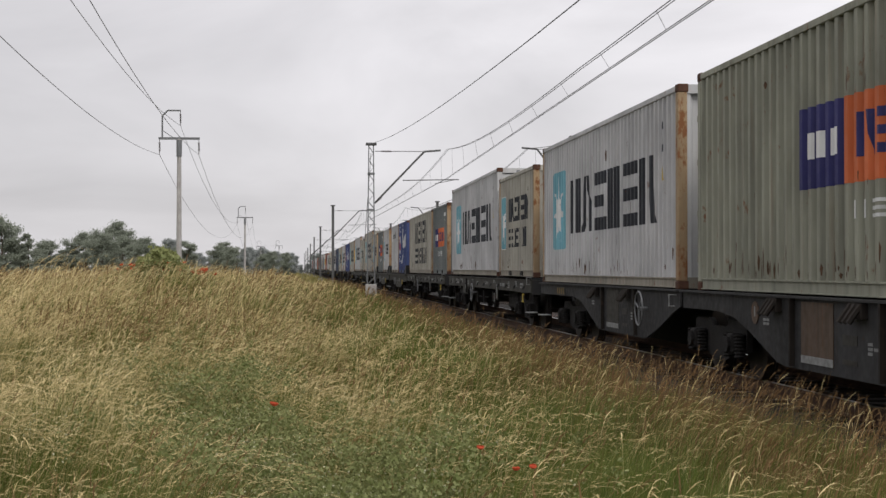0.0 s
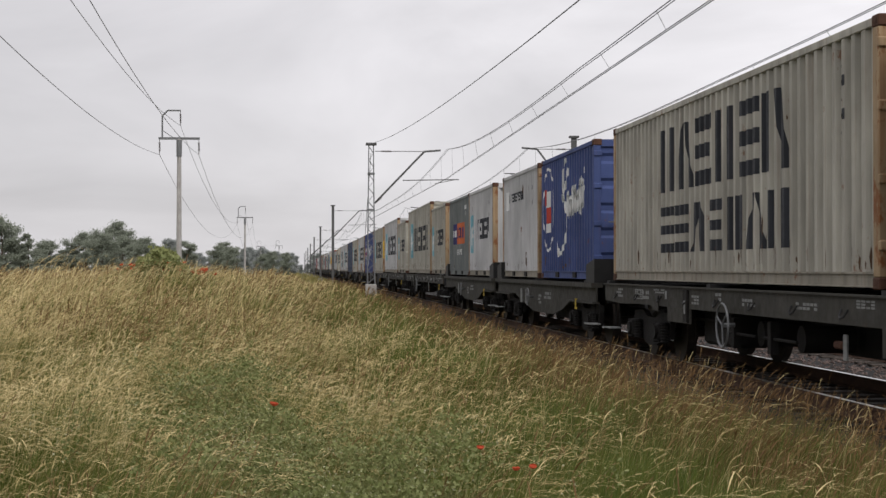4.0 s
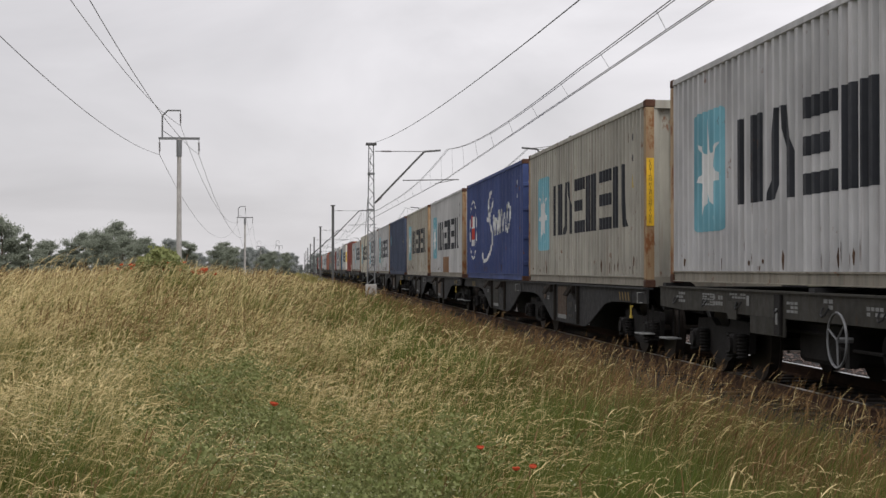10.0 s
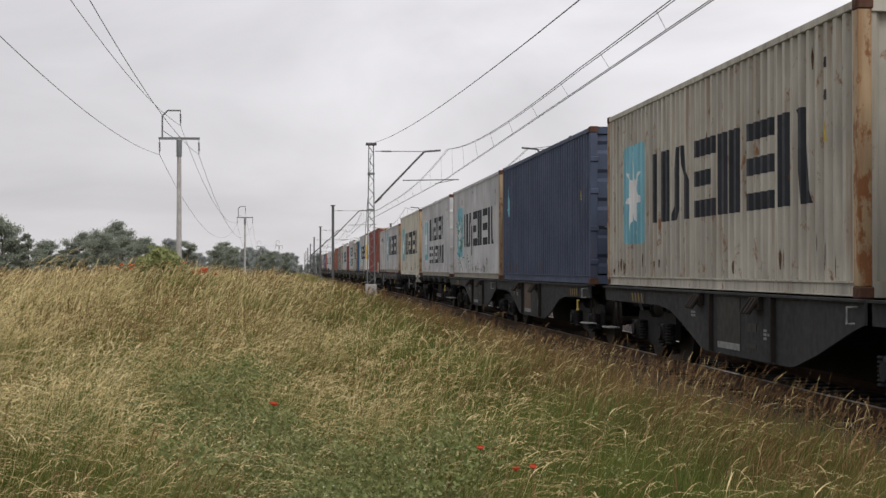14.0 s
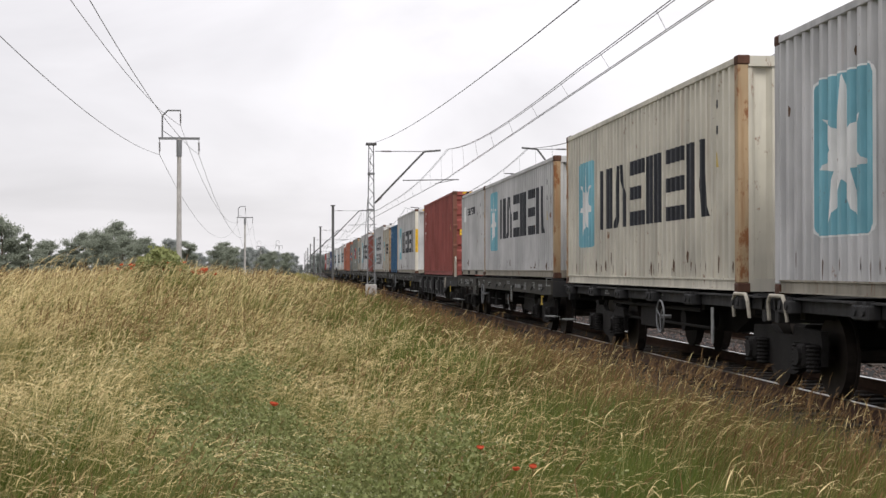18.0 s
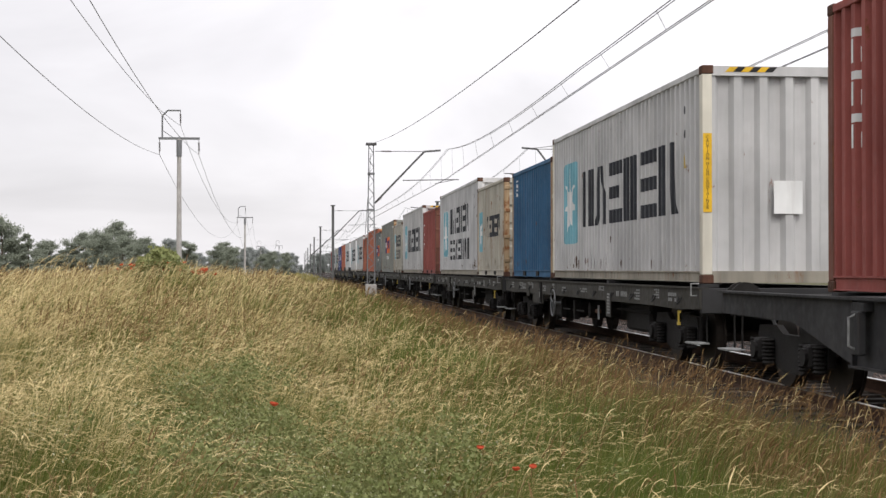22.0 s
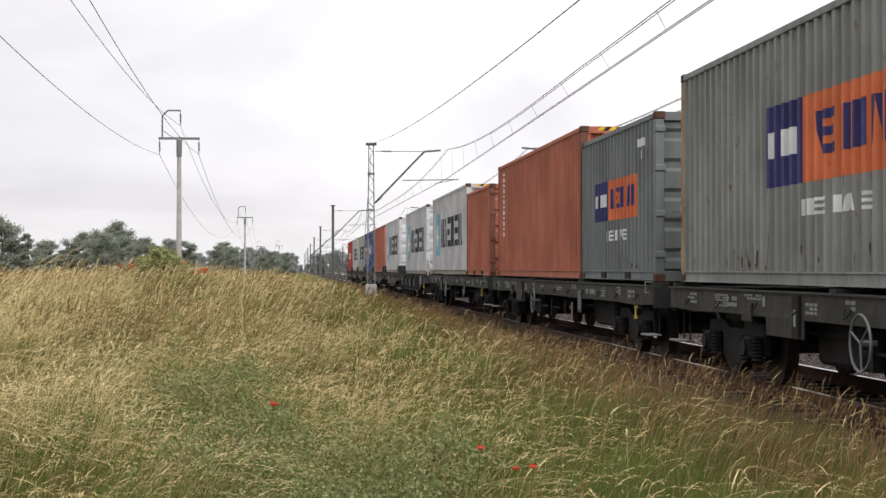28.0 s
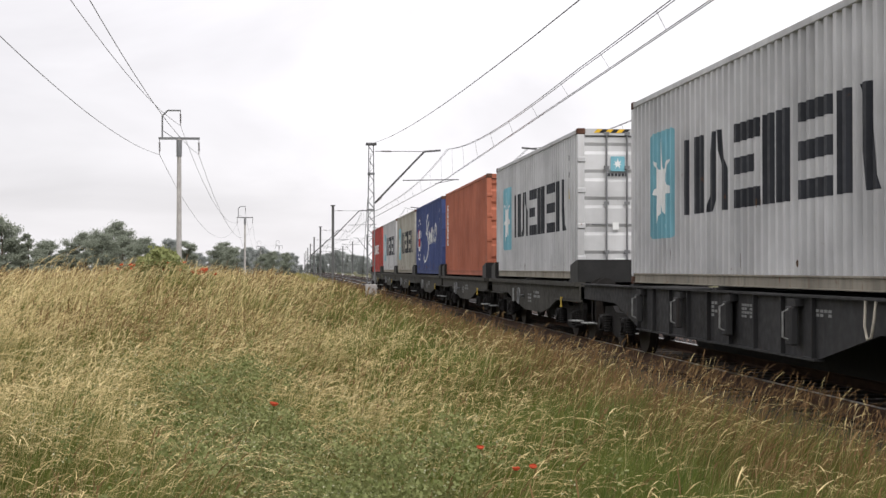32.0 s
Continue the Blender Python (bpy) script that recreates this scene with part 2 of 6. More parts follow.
def part(name, bm, mat, parent=None, label=""):
    """Link a bmesh as one mesh object, under a thing or a part of one."""
    me = bm
    if not isinstance(bm, bpy.types.Mesh):
        me = bpy.data.meshes.new(name)
        bm.to_mesh(me)
        bm.free()
    if mat is not None:
        me.materials.clear()
        me.materials.append(mat)
    ob = new(name, me)
    if parent is not None:
        ob.parent = parent
    if label:
        tagged(ob, label)
    return ob


def box(bm, x0, x1, y0, y1, z0, z1):
    v = [bm.verts.new(p) for p in ((x0, y0, z0), (x1, y0, z0), (x1, y1, z0), (x0, y1, z0),
                                   (x0, y0, z1), (x1, y0, z1), (x1, y1, z1), (x0, y1, z1))]
    for f in ((0, 3, 2, 1), (4, 5, 6, 7), (0, 1, 5, 4), (1, 2, 6, 5), (2, 3, 7, 6), (3, 0, 4, 7)):
        bm.faces.new([v[i] for i in f])
    return bm


def boxed(*dims, bevel=0.0):
    bm = box(bmesh.new(), *dims)
    if bevel:
        bmesh.ops.bevel(bm, geom=list(bm.edges), offset=bevel, segments=1, affect="EDGES")
    return bm


def prism(bm, poly, x0, x1):
    """A plate with the outline poly (y, z) between two x."""
    a = [bm.verts.new((x0, y, z)) for y, z in poly]
    b = [bm.verts.new((x1, y, z)) for y, z in poly]
    n = len(poly)
    fa, fb = bm.faces.new(a), bm.faces.new(b[::-1])
    for i in range(n):
        bm.faces.new((a[i], b[i], b[(i + 1) % n], a[(i + 1) % n]))
    bmesh.ops.recalc_face_normals(bm, faces=list(bm.faces))
    bmesh.ops.triangulate(bm, faces=[fa, fb])
    return bm


def rod(bm, p, q, r, n=8, r2=None):
    """A round bar from p to q."""
    p, q = Vector(p), Vector(q)
    d = (q - p).normalized()
    s = d.orthogonal().normalized()
    u = d.cross(s)
    r2 = r if r2 is None else r2
    ring = []
    for c, rad in ((p, r), (q, r2)):
        ring.append([bm.verts.new(c + (s * math.cos(6.28319 * i / n) + u * math.sin(6.28319 * i / n)) * rad) for i in range(n)])
    for i in range(n):
        bm.faces.new((ring[0][i], ring[0][(i + 1) % n], ring[1][(i + 1) % n], ring[1][i]))
    bm.faces.new(ring[0][::-1])
    bm.faces.new(ring[1])
    return bm


def pipe(bm, pts, r, n=6, closed=False):
    """A bent round bar through the points."""
    pts = [Vector(p) for p in pts]
    rings = []
    for k, p in enumerate(pts):
        if closed:
            d = pts[(k + 1) % len(pts)] - pts[k - 1]
        else:
            d = pts[min(k + 1, len(pts) - 1)] - pts[max(k - 1, 0)]
        d.normalize()
        s = d.cross(Vector((0.31, 0.17, 0.93))).normalized()
        u = d.cross(s)
        rings.append([bm.verts.new(p + (s * math.cos(6.28319 * i / n) + u * math.sin(6.28319 * i / n)) * r) for i in range(n)])
    for k in range(len(pts) if closed else len(pts) - 1):
        a, b = rings[k], rings[(k + 1) % len(pts)]
        off = 0
        if closed and k == len(pts) - 1:
            off = min(range(n), key=lambda o: (b[o].co - a[0].co).length)
        for i in range(n):
            bm.faces.new((a[i], a[(i + 1) % n], b[(i + 1 + off) % n], b[(i + off) % n]))
    return bm


def hoop(bm, c, rad, r, n=22):
    return pipe(bm, [(c[0], c[1] + math.cos(6.283185 * i / n) * rad, c[2] + math.sin(6.283185 * i / n) * rad) for i in range(n)], r, 5, True)


def thing(name, label, category, group="", at=None):
    ob = new(name)
    ob.empty_display_size = 0.2
    tagged(ob, label, category, group)
    if at is not None:
        ob.matrix_world = at
    return ob


# ---- ground ----
TRACK = (6.70, 10.75)      # centre lines of the two tracks, running along y; rail tops at z = 0


def step(a, b, x):
    t = np.clip((x - a) / (b - a), 0, 1)
    return t * t * (3 - 2 * t)


def ground_z(x, y):
    """Height of the soil: a low bank that rises away from the track, level under the ballast, lower fields beyond."""
    x, y = np.asarray(x, float), np.asarray(y, float)
    far = step(35, 60, y)
    bank = step(3.9 + 0.5 * far, -2.2 + 1.2 * far, x) * (0.8 * step(7, 36, y)) * (1 - step(62, 130, y))
    mound = 0.3 * np.exp(-((x + 3.6) / 1.8) ** 2 - ((y - 41) / 7) ** 2)
    lower = -0.75 * step(-0.5, -6, x) * step(110, 190, y) - 0.5 * step(17, 26, x)
    hollow = -0.13 * np.exp(-((x - 0.1 - 0.008 * y) / 0.75) ** 2) * step(9, 16, y) * (1 - step(90, 140, y))
    bumps = 0.035 * np.sin(x * 2.1 + 0.7 * y) * np.sin(y * 1.3 - 0.4 * x) + 0.02 * np.sin(5 * x + 3 * y)
    bumps = bumps * (1 - step(3.2, 4.2, x) * (1 - step(16, 20, x)))
    return -0.24 - 0.1 * step(3.6, 4.6, x) + bank + mound + hollow + lower + bumps


def sheet(name, xs, ys, zfun, mat, label):
    gx, gy = np.meshgrid(xs, ys)
    z = zfun(gx, gy)
    co = np.stack([gx, gy, z], -1).reshape(-1, 3)
    nx, ny = len(xs), len(ys)
    i = np.arange(nx * ny).reshape(ny, nx)
    f = np.stack([i[:-1, :-1], i[:-1, 1:], i[1:, 1:], i[1:, :-1]], -1).reshape(-1, 4)
    me = bpy.data.meshes.new(name)
    me.from_pydata(co.tolist(), [], f.tolist())
    me.polygons.foreach_set("use_smooth", [True] * len(f))
    ob = part(name, me, mat, None)
    tagged(ob, label, "", "", "structure")
    return ob


xs_g = np.concatenate([np.array([-2600, -900, -300, -120, -60, -35]), np.arange(-25, 20.1, 0.5), np.array([30, 60, 120, 300, 900, 2600])])
ys_g = np.concatenate([np.array([-600, -150, -50, -15]), np.arange(-5, 60, 0.5), np.arange(60, 200, 5), np.array([220, 260, 320, 400, 520, 700, 1000, 1600, 2800])])
sheet("ground", xs_g, ys_g, ground_z, SOIL, "grassy soil of the railway bank and fields")


def bed_z(x, y):
    x = np.asarray(x, float)
    crown = -0.2 + 0.012 * np.sin(7 * x + 5 * np.asarray(y)) * np.sin(11 * np.asarray(y) - 3 * x)
    return crown - 0.75 * (step(4.95, 4.3, x) + step(12.6, 13.6, x))


# bed colour already holds the shade that the wagons throw on it
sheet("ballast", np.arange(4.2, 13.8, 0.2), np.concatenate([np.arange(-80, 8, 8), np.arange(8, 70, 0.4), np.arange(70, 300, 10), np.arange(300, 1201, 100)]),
      bed_z, BALLAST, "bed of crushed stone under two tracks, blackened for oil and train shade")


def loose_stones(n, x0, x1, y0, y1, size):
    r = np.random.RandomState(5)
    base = np.array([(1, 0, 0), (-1, 0, 0), (0, 1, 0), (0, -1, 0), (0, 0, 1), (0, 0, -1)], float)
    tri = np.array([(0, 2, 4), (2, 1, 4), (1, 3, 4), (3, 0, 4), (2, 0, 5), (1, 2, 5), (3, 1, 5), (0, 3, 5)])
    y = y0 + (y1 - y0) * r.rand(n) ** 1.6
    x = x0 + (x1 - x0) * r.rand(n)
    s = size * (0.6 + 0.8 * r.rand(n, 1, 3))
    p = base[None] * s + r.randn(n, 6, 3) * size * 0.22
    a = r.rand(n) * 6.28
    c, d = np.cos(a)[:, None], np.sin(a)[:, None]
    p = np.stack([p[..., 0] * c - p[..., 1] * d, p[..., 0] * d + p[..., 1] * c, p[..., 2] * 0.8], -1)
    p += np.stack([x, y, bed_z(x, y) + 0.012], -1)[:, None]
    f = (tri[None] + 6 * np.arange(n)[:, None, None]).reshape(-1, 3)
    me = bpy.data.meshes.new("ballast_stones")
    me.from_pydata(p.reshape(-1, 3).tolist(), [], f.tolist())
    return me


tagged(part("ballast_stones", loose_stones(9000, 7.6, 13.0, 13, 60, 0.028), STONE), "loose crushed ballast stones between the rails", "ballast", "", "stuff")

# rails and sleepers
for n_track, tx in enumerate(TRACK):
    track = thing("track", "railway track of steel rails on concrete sleepers", "railway track", "railway tracks", pose(tx, 0, 0))
    tagged(track, kind="structure")
    for side in (-0.7525, 0.7525):
        bm = bmesh.new()
        prof = [(-0.07, -0.172), (0.07, -0.172), (0.07, -0.16), (0.012, -0.14), (0.012, -0.045), (0.036, -0.035), (0.036, -0.006), (0.028, -0.0012),
                (-0.028, -0.0012), (-0.036, -0.006), (-0.036, -0.035), (-0.012, -0.045), (-0.012, -0.14), (-0.07, -0.16)]
        ends = [[bm.verts.new((side + px, yy, pz)) for px, pz in prof] for yy in (-80, 1200)]
        for i in range(len(prof)):
            j = (i + 1) % len(prof)
            bm.faces.new((ends[0][i], ends[1][i], ends[1][j], ends[0][j]))
        rail = part("rail", bm, RAILSIDE, track, "rust-brown steel rail")
        part("running_surface", boxed(side - 0.03, side + 0.03, -80, 1200, -0.001, 0.001), RAILTOP, rail, "polished top of the rail")
    bm = bmesh.new()
    prism(bm, [(-0.13, -0.36), (0.13, -0.36), (0.1, -0.165), (-0.1, -0.165)], -1.25, 1.25)
    me_sleeper = bpy.data.meshes.new("sleeper")
    bm.to_mesh(me_sleeper)
    bm.free()
    me_sleeper.materials.append(SLEEPER)
    for i in range(140):
        sl = new("sleeper", me_sleeper)
        sl.parent = track
        sl.location = (0, 11 + 0.6 * i, 0)

# ---- overhead line ----


def insulator(bm, p, q, r=0.05, n=7):
    p, q = Vector(p), Vector(q)
    rod(bm, p, q, r * 0.35, 6)
    for i in range(n):
        a = p.lerp(q, (i + 0.2) / n)
        b = p.lerp(q, (i + 0.75) / n)
        rod(bm, a, b, r, 8, r * 0.5)


def lattice_mast(m, wire_dx, mirror=1):
    """Riveted lattice mast with a bracket that reaches over the track."""
    ob = thing("lattice_mast", "grey steel lattice catenary mast on a concrete footing", "catenary mast", "catenary masts", m)
    part("footing", boxed(-0.25, 0.25, -0.25, 0.25, -0.7, 0.72, bevel=0.03), CONCRETE, ob, "pale weathered concrete footing")
    H = 7.05
    for sx in (-1, 1):
        for sy in (-1, 1):
            bm = rod(bmesh.new(), (sx * 0.17, sy * 0.17, 0.7), (sx * 0.105, sy * 0.105, H), 0.026, 4)
            part("leg", bm, GALV, ob)
    nz = 20
    for i in range(nz):
        z0, z1 = 0.72 + (H - 0.77) * i / nz, 0.72 + (H - 0.77) * (i + 1) / nz
        h0, h1 = 0.17 - 0.065 * i / nz, 0.17 - 0.065 * (i + 1) / nz
        s = 1 if i % 2 else -1
        bm = bmesh.new()
        for sy in (-1, 1):
            rod(bm, (s * h0, sy * h0, z0), (-s * h1, sy * h1, z1), 0.013, 4)
            rod(bm, (sy * h0, s * h0, z0), (sy * h1, -s * h1, z1), 0.013, 4)
        part("lacing", bm, GALV, ob)
    part("stay_wire", rod(bmesh.new(), (0, 0.15, 6.7), (-0.1, 9.0, -0.2), 0.012, 5), DARKSTEEL, ob, "thin back-stay wire")
    for z in (5.75, 4.1):
        part("clamp_band", boxed(-0.16, 0.16, -0.16, 0.16, z - 0.04, z + 0.05), GALV, ob)
    part("cap", boxed(-0.24, 0.24, -0.2, 0.2, H, H + 0.11, bevel=0.015), DARKSTEEL, ob, "dark steel cap plate")
    bracket(ob, wire_dx, 0.17, 6.78, 4.42)
    return ob


def bracket(ob, wire_dx, half, top, low):
    sg = 1 if wire_dx > 0 else -1
    bm = rod(bmesh.new(), (sg * half, 0, low), (wire_dx - sg * 0.85, 0, top), 0.045, 8)
    rod(bm, (wire_dx - sg * 0.85, 0, top), (wire_dx - sg * 0.1, 0, top + 0.06), 0.045, 8)
    part("bracket_tube", bm, DARKSTEEL, ob, "dark slanted bracket tube")
    bm = rod(bmesh.new(), (sg * half, 0, top), (wire_dx - sg * 0.9, 0, top), 0.016, 6)
    part("tie_rod", bm, DARKSTEEL, ob)
    bm = bmesh.new()
    insulator(bm, (sg * (half + 0.3), 0, top), (sg * (half + 0.75), 0, top), 0.055)
    part("insulator", bm, PORCELAIN, ob, "brown ribbed porcelain insulator")
    bm = bmesh.new()
    insulator(bm, (sg * half, 0, low), (sg * (half + 0.3), 0, low + 0.25), 0.06)
    part("insulator", bm, PORCELAIN, ob, "brown ribbed porcelain insulator")
    mid = low + (top - low) * 0.44
    bm = rod(bmesh.new(), (wire_dx * 0.44, 0, mid), (wire_dx + sg * 0.75, 0, mid + 0.05), 0.022, 6)
    rod(bm, (wire_dx + sg * 0.6, 0, mid + 0.05), (wire_dx - sg * 0.35, 0, mid - 0.14), 0.014, 6)
    part("register_arm", bm, DARKSTEEL, ob)


def beam_mast(m, wire_dx, H=7.2, top=6.78, low=4.42):
    """Rolled steel mast."""
    ob = thing("beam_mast", "dark rolled-steel catenary mast with a slanted bracket", "catenary mast", "catenary masts", m)
    part("footing", boxed(-0.3, 0.3, -0.3, 0.3, -1.0, 0.1, bevel=0.03), CONCRETE, ob, "pale concrete footing")
    bm = bmesh.new()
    box(bm, -0.12, 0.12, -0.12, -0.106, 0.1, H)
    box(bm, -0.12, 0.12, 0.106, 0.12, 0.1, H)
    box(bm, -0.008, 0.008, -0.106, 0.106, 0.1, H)
    part("shaft", bm, DARKSTEEL, ob)
    part("cap", boxed(-0.22, 0.22, -0.18, 0.18, H, H + 0.1), DARKSTEEL, ob)
    bracket(ob, wire_dx, 0.12, top, low)
    return ob


MAST_Y = [70, 142, 214, 286, 360, 436, 515, 600]
lattice_mast(pose(3.42, 70, 0), 3.28)
first = beam_mast(pose(3.42, 142, 0), 3.28)
for y in MAST_Y[2:]:
    copy_thing(first, pose(3.42, y, 0))
far_first = beam_mast(pose(13.4, 73.4, 0), -2.65, 7.75, 7.2, 5.0)
for y in MAST_Y[1:]:
    copy_thing(far_first, pose(13.4, y + 3.4, 0))


def wire(name, pts, r, mat, label, category="wire", group="overhead wires"):
    bm = bmesh.new()
    n = 5
    rings = []
    for p in pts:
        rings.append([bm.verts.new((p[0] + r * math.cos(6.2832 * i / n), p[1], p[2] + r * math.sin(6.2832 * i / n))) for i in range(n)])
    for a, b in zip(rings, rings[1:]):
        for i in range(n):
            bm.faces.new((a[i], a[(i + 1) % n], b[(i + 1) % n], b[i]))
    ob = part(name, bm, mat)
    return tagged(ob, label, category, group)


def catenary(xc, ys, top, contact, low):
    """Messenger and double contact wire with droppers, span by span."""
    mess, mess2, con, con2 = [], [], [], []
    drops = bmesh.new()
    for k, (a, b) in enumerate(zip(ys, ys[1:])):
        sa, sb = (-0.4, 0.4) if k % 2 else (0.4, -0.4)
        n = 24
        for i in range(n):
            t = i / n
            y = a + (b - a) * t
            xw = xc + sa + (sb - sa) * t
            zm = low + (top - low) * abs(2 * t - 1) ** 2.6
            mess.append((xw - 0.2 * (1 - 2 * abs(t - 0.5)), y, zm))
            mess2.append((mess[-1][0] + 0.07, y, zm))
            con.append((xw, y, contact))
            con2.append((xw + 0.05, y, contact))
        for i in range(14):
            t = (i + 0.5) / 14
            y = a + (b - a) * t
            xw = xc + sa + (sb - sa) * t
            zm = low + (top - low) * abs(2 * t - 1) ** 2.6
            rod(drops, (xw - 0.2 * (1 - 2 * abs(t - 0.5)), y, zm), (xw + 0.02, y, contact), 0.006, 4)
    wire("messenger_wire", mess, 0.0105, COPPER, "dark sagging messenger wire above the track")
    wire("messenger_wire", mess2, 0.0095, COPPER, "dark sagging messenger wire above the track")
    wire("contact_wire", con, 0.0095, COPPER, "dark taut contact wire above the track")
    wire("contact_wire", con2, 0.0095, COPPER, "dark taut contact wire above the track")
    tagged(part("dropper_wires", drops, COPPER), "thin vertical dropper wires between catenary wires", "wire", "", "stuff")


catenary(TRACK[0] - 0.2, [-74, -2, 70, 142, 214, 286, 360, 436, 515], 6.9, 5.58, 5.9)
catenary(TRACK[1], [-70, 1.4, 73.4, 145.4, 217.4, 289.4, 363.4, 439.4, 518.4], 7.25, 5.9, 6.15)
wire("earth_wire", [(3.42, y, 4.286 + 0.000421 * (y + 12.2) ** 2) for y in range(70, -36, -4)], 0.0085, COPPER,
     "thin slack wire from the lattice mast")

# ---- roadside power line ----


def power_pole(m):
    ob = thing("power_pole", "pale round concrete power pole with a steel crossarm and raised bracket", "power pole", "power poles", m)
    part("shaft", rod(bmesh.new(), (0, 0, -1.6), (0, 0, 8.05), 0.165, 14, 0.105), CONCRETE, ob, "pale tapered concrete shaft")
    part("collar", rod(bmesh.new(), (0, 0, 7.15), (0, 0, 8.0), 0.145, 12), GALV, ob, "grey steel sleeve below the crossarm")
    part("crossarm", boxed(-1.05, 1.05, -0.05, 0.05, 8.02, 8.14), GALV, ob)
    bm = bmesh.new()
    for p, q in (((-0.86, 0, 8.1), (-0.86, 0, 9.25)), ((-0.86, 0, 9.25), (-0.58, 0, 9.52)), ((-0.58, 0, 9.52), (0.08, 0, 9.52))):
        rod(bm, p, q, 0.045, 6)
    part("bracket", bm, GALV, ob, "bent steel bracket for the top wire")
    part("stay", rod(bmesh.new(), (-0.86, 0, 8.5), (-0.05, 0, 7.95), 0.02, 6), GALV, ob)
    for x, z in ((-1.0, 8.02), (1.0, 8.02), (0.06, 9.5)):
        bm = bmesh.new()
        insulator(bm, (x, 0, z - 0.15), (x + 0.01, 0, z - 0.62), 0.06, 6)
        rod(bm, (x, 0, z), (x, 0, z - 0.15), 0.015, 5)
        rod(bm, (x, 0, z - 0.62), (x, 0, z - 0.75), 0.02, 5)
        part("insulator", bm, PORCELAIN, ob, "dark hanging insulator")
    return ob


POLES = [(-5.33, 15.5, 0.05), (-5.97, 80, 0.05), (-6.55, 201, 0.0), (-9.0, 400, -0.9), (-4.75, 445, 0.0)]
pole = power_pole(pose(*POLES[1]))
for p in POLES[:1] + POLES[2:]:
    copy_thing(pole, pose(*p))
for (xa, ya, za), (xb, yb, zb), sag in zip(POLES, POLES[1:], (0.865, 2.9, 4.0, 0.6)):
    for dx, dz in ((-1.0, 7.25), (1.0, 7.25), (0.06, 8.75)):
        pts = []
        rise = 1.06 if dx == 1.0 and ya < 20 else 0.0
        for i in range(33):
            t = i / 32
            pts.append((xa + dx + (xb - xa) * t, ya + (yb - ya) * t, dz + za + (zb - za) * t - sag * 4 * t * (1 - t) + rise * (1 - t)))
        wire("power_wire", pts, 0.0105, COPPER, "thin sagging power line wire", "wire", "power line wires")

# ---- trees ----


def tree(name, label, height, spread, seed, leaves, leaf_size, mat, layers=9, low=0.16):
    """Tapered trunk, limbs that fork, and leaf clumps gathered round the limb ends."""
    r = random.Random(seed)
    ob = thing(name, label, "tree", "trees behind the field")
    bm = bmesh.new()
    lean = (r.uniform(-0.03, 0.03), r.uniform(-0.03, 0.03))
    spots = [Vector((lean[0] * height * t, lean[1] * height * t, height * t)) for t in (0, 0.25, 0.5, 0.75, 1.0)]
    for i in range(4):
        rod(bm, spots[i], spots[i + 1], height * 0.022 * (1 - i * 0.22), 8, height * 0.022 * (1 - (i + 1) * 0.22))
    ends = []
    for i in range(layers * 3):
        t = low + (0.98 - low) * (i + r.random()) / (layers * 3)
        base = spots[0].lerp(spots[4], t)
        reach = spread * (0.35 + 0.65 * math.sin(math.pi * min(1, (t - low + 0.12) / 0.95))) * r.uniform(0.45, 1.1)
        a = r.uniform(0, 6.283)
        tip = base + Vector((math.cos(a) * reach, math.sin(a) * reach, reach * r.uniform(0.05, 0.6)))
        rod(bm, base, tip, height * 0.008 * (1.2 - t), 5, height * 0.002)
        for k in range(3):
            ends.append(base.lerp(tip, r.uniform(0.45, 1.05)) + Vector((r.uniform(-1, 1), r.uniform(-1, 1), r.uniform(-0.5, 0.8))) * reach * 0.18)
    part("trunk", bm, BARK, ob, "grey-brown tapered trunk with limbs")
    rs = np.random.RandomState(seed)
    e = np.array([tuple(p) for p in ends])
    pick = e[rs.randint(0, len(e), leaves)]
    size = spread * 0.135
    pos = pick + rs.randn(leaves, 3) * np.array([size, size, size * 0.62])
    pos[:, 2] = np.maximum(pos[:, 2], height * low * 0.5)
    a = rs.randn(leaves, 3)
    a /= np.linalg.norm(a, axis=1)[:, None]
    b = np.cross(a, rs.randn(leaves, 3))
    b /= np.linalg.norm(b, axis=1)[:, None]
    s = leaf_size * (0.6 + 0.8 * rs.rand(leaves, 1))
    quad = np.stack([pos - a * s, pos + b * s * 0.6, pos + a * s, pos - b * s * 0.6], 1)
    me = bpy.data.meshes.new("crown")
    me.from_pydata(quad.reshape(-1, 3).tolist(), [], np.arange(leaves * 4).reshape(-1, 4).tolist())
    part("crown", me, mat, ob, "loose dull green leaf crown with gaps, paled for haze")
    return ob


kinds = [tree("tree", "mid-size broadleaf tree with a dull green crown", 10, 2.7, 11, 12000, 0.125, HAZELEAF),
         tree("tree", "tall open-crowned pine-like tree", 11, 2.1, 12, 8500, 0.12, HAZELEAF, 6),
         tree("tree", "wide bushy field tree with a dense crown", 9, 3.2, 13, 13000, 0.125, HAZELEAF),
         tree("tree", "young leafy tree with a narrow crown", 8, 1.9, 14, 7000, 0.12, HAZELEAF)]
# far wood: its haze comes only from the pale leaf colour
far_kinds = [tree("tree", "hazy distant broadleaf tree at the wood edge", 15, 5.6, 21, 9000, 0.3, FARHAZELEAF, 10, 0.03),
             tree("tree", "hazy distant tree with an uneven crown", 17, 5.2, 22, 9000, 0.3, FARHAZELEAF, 10, 0.03)]
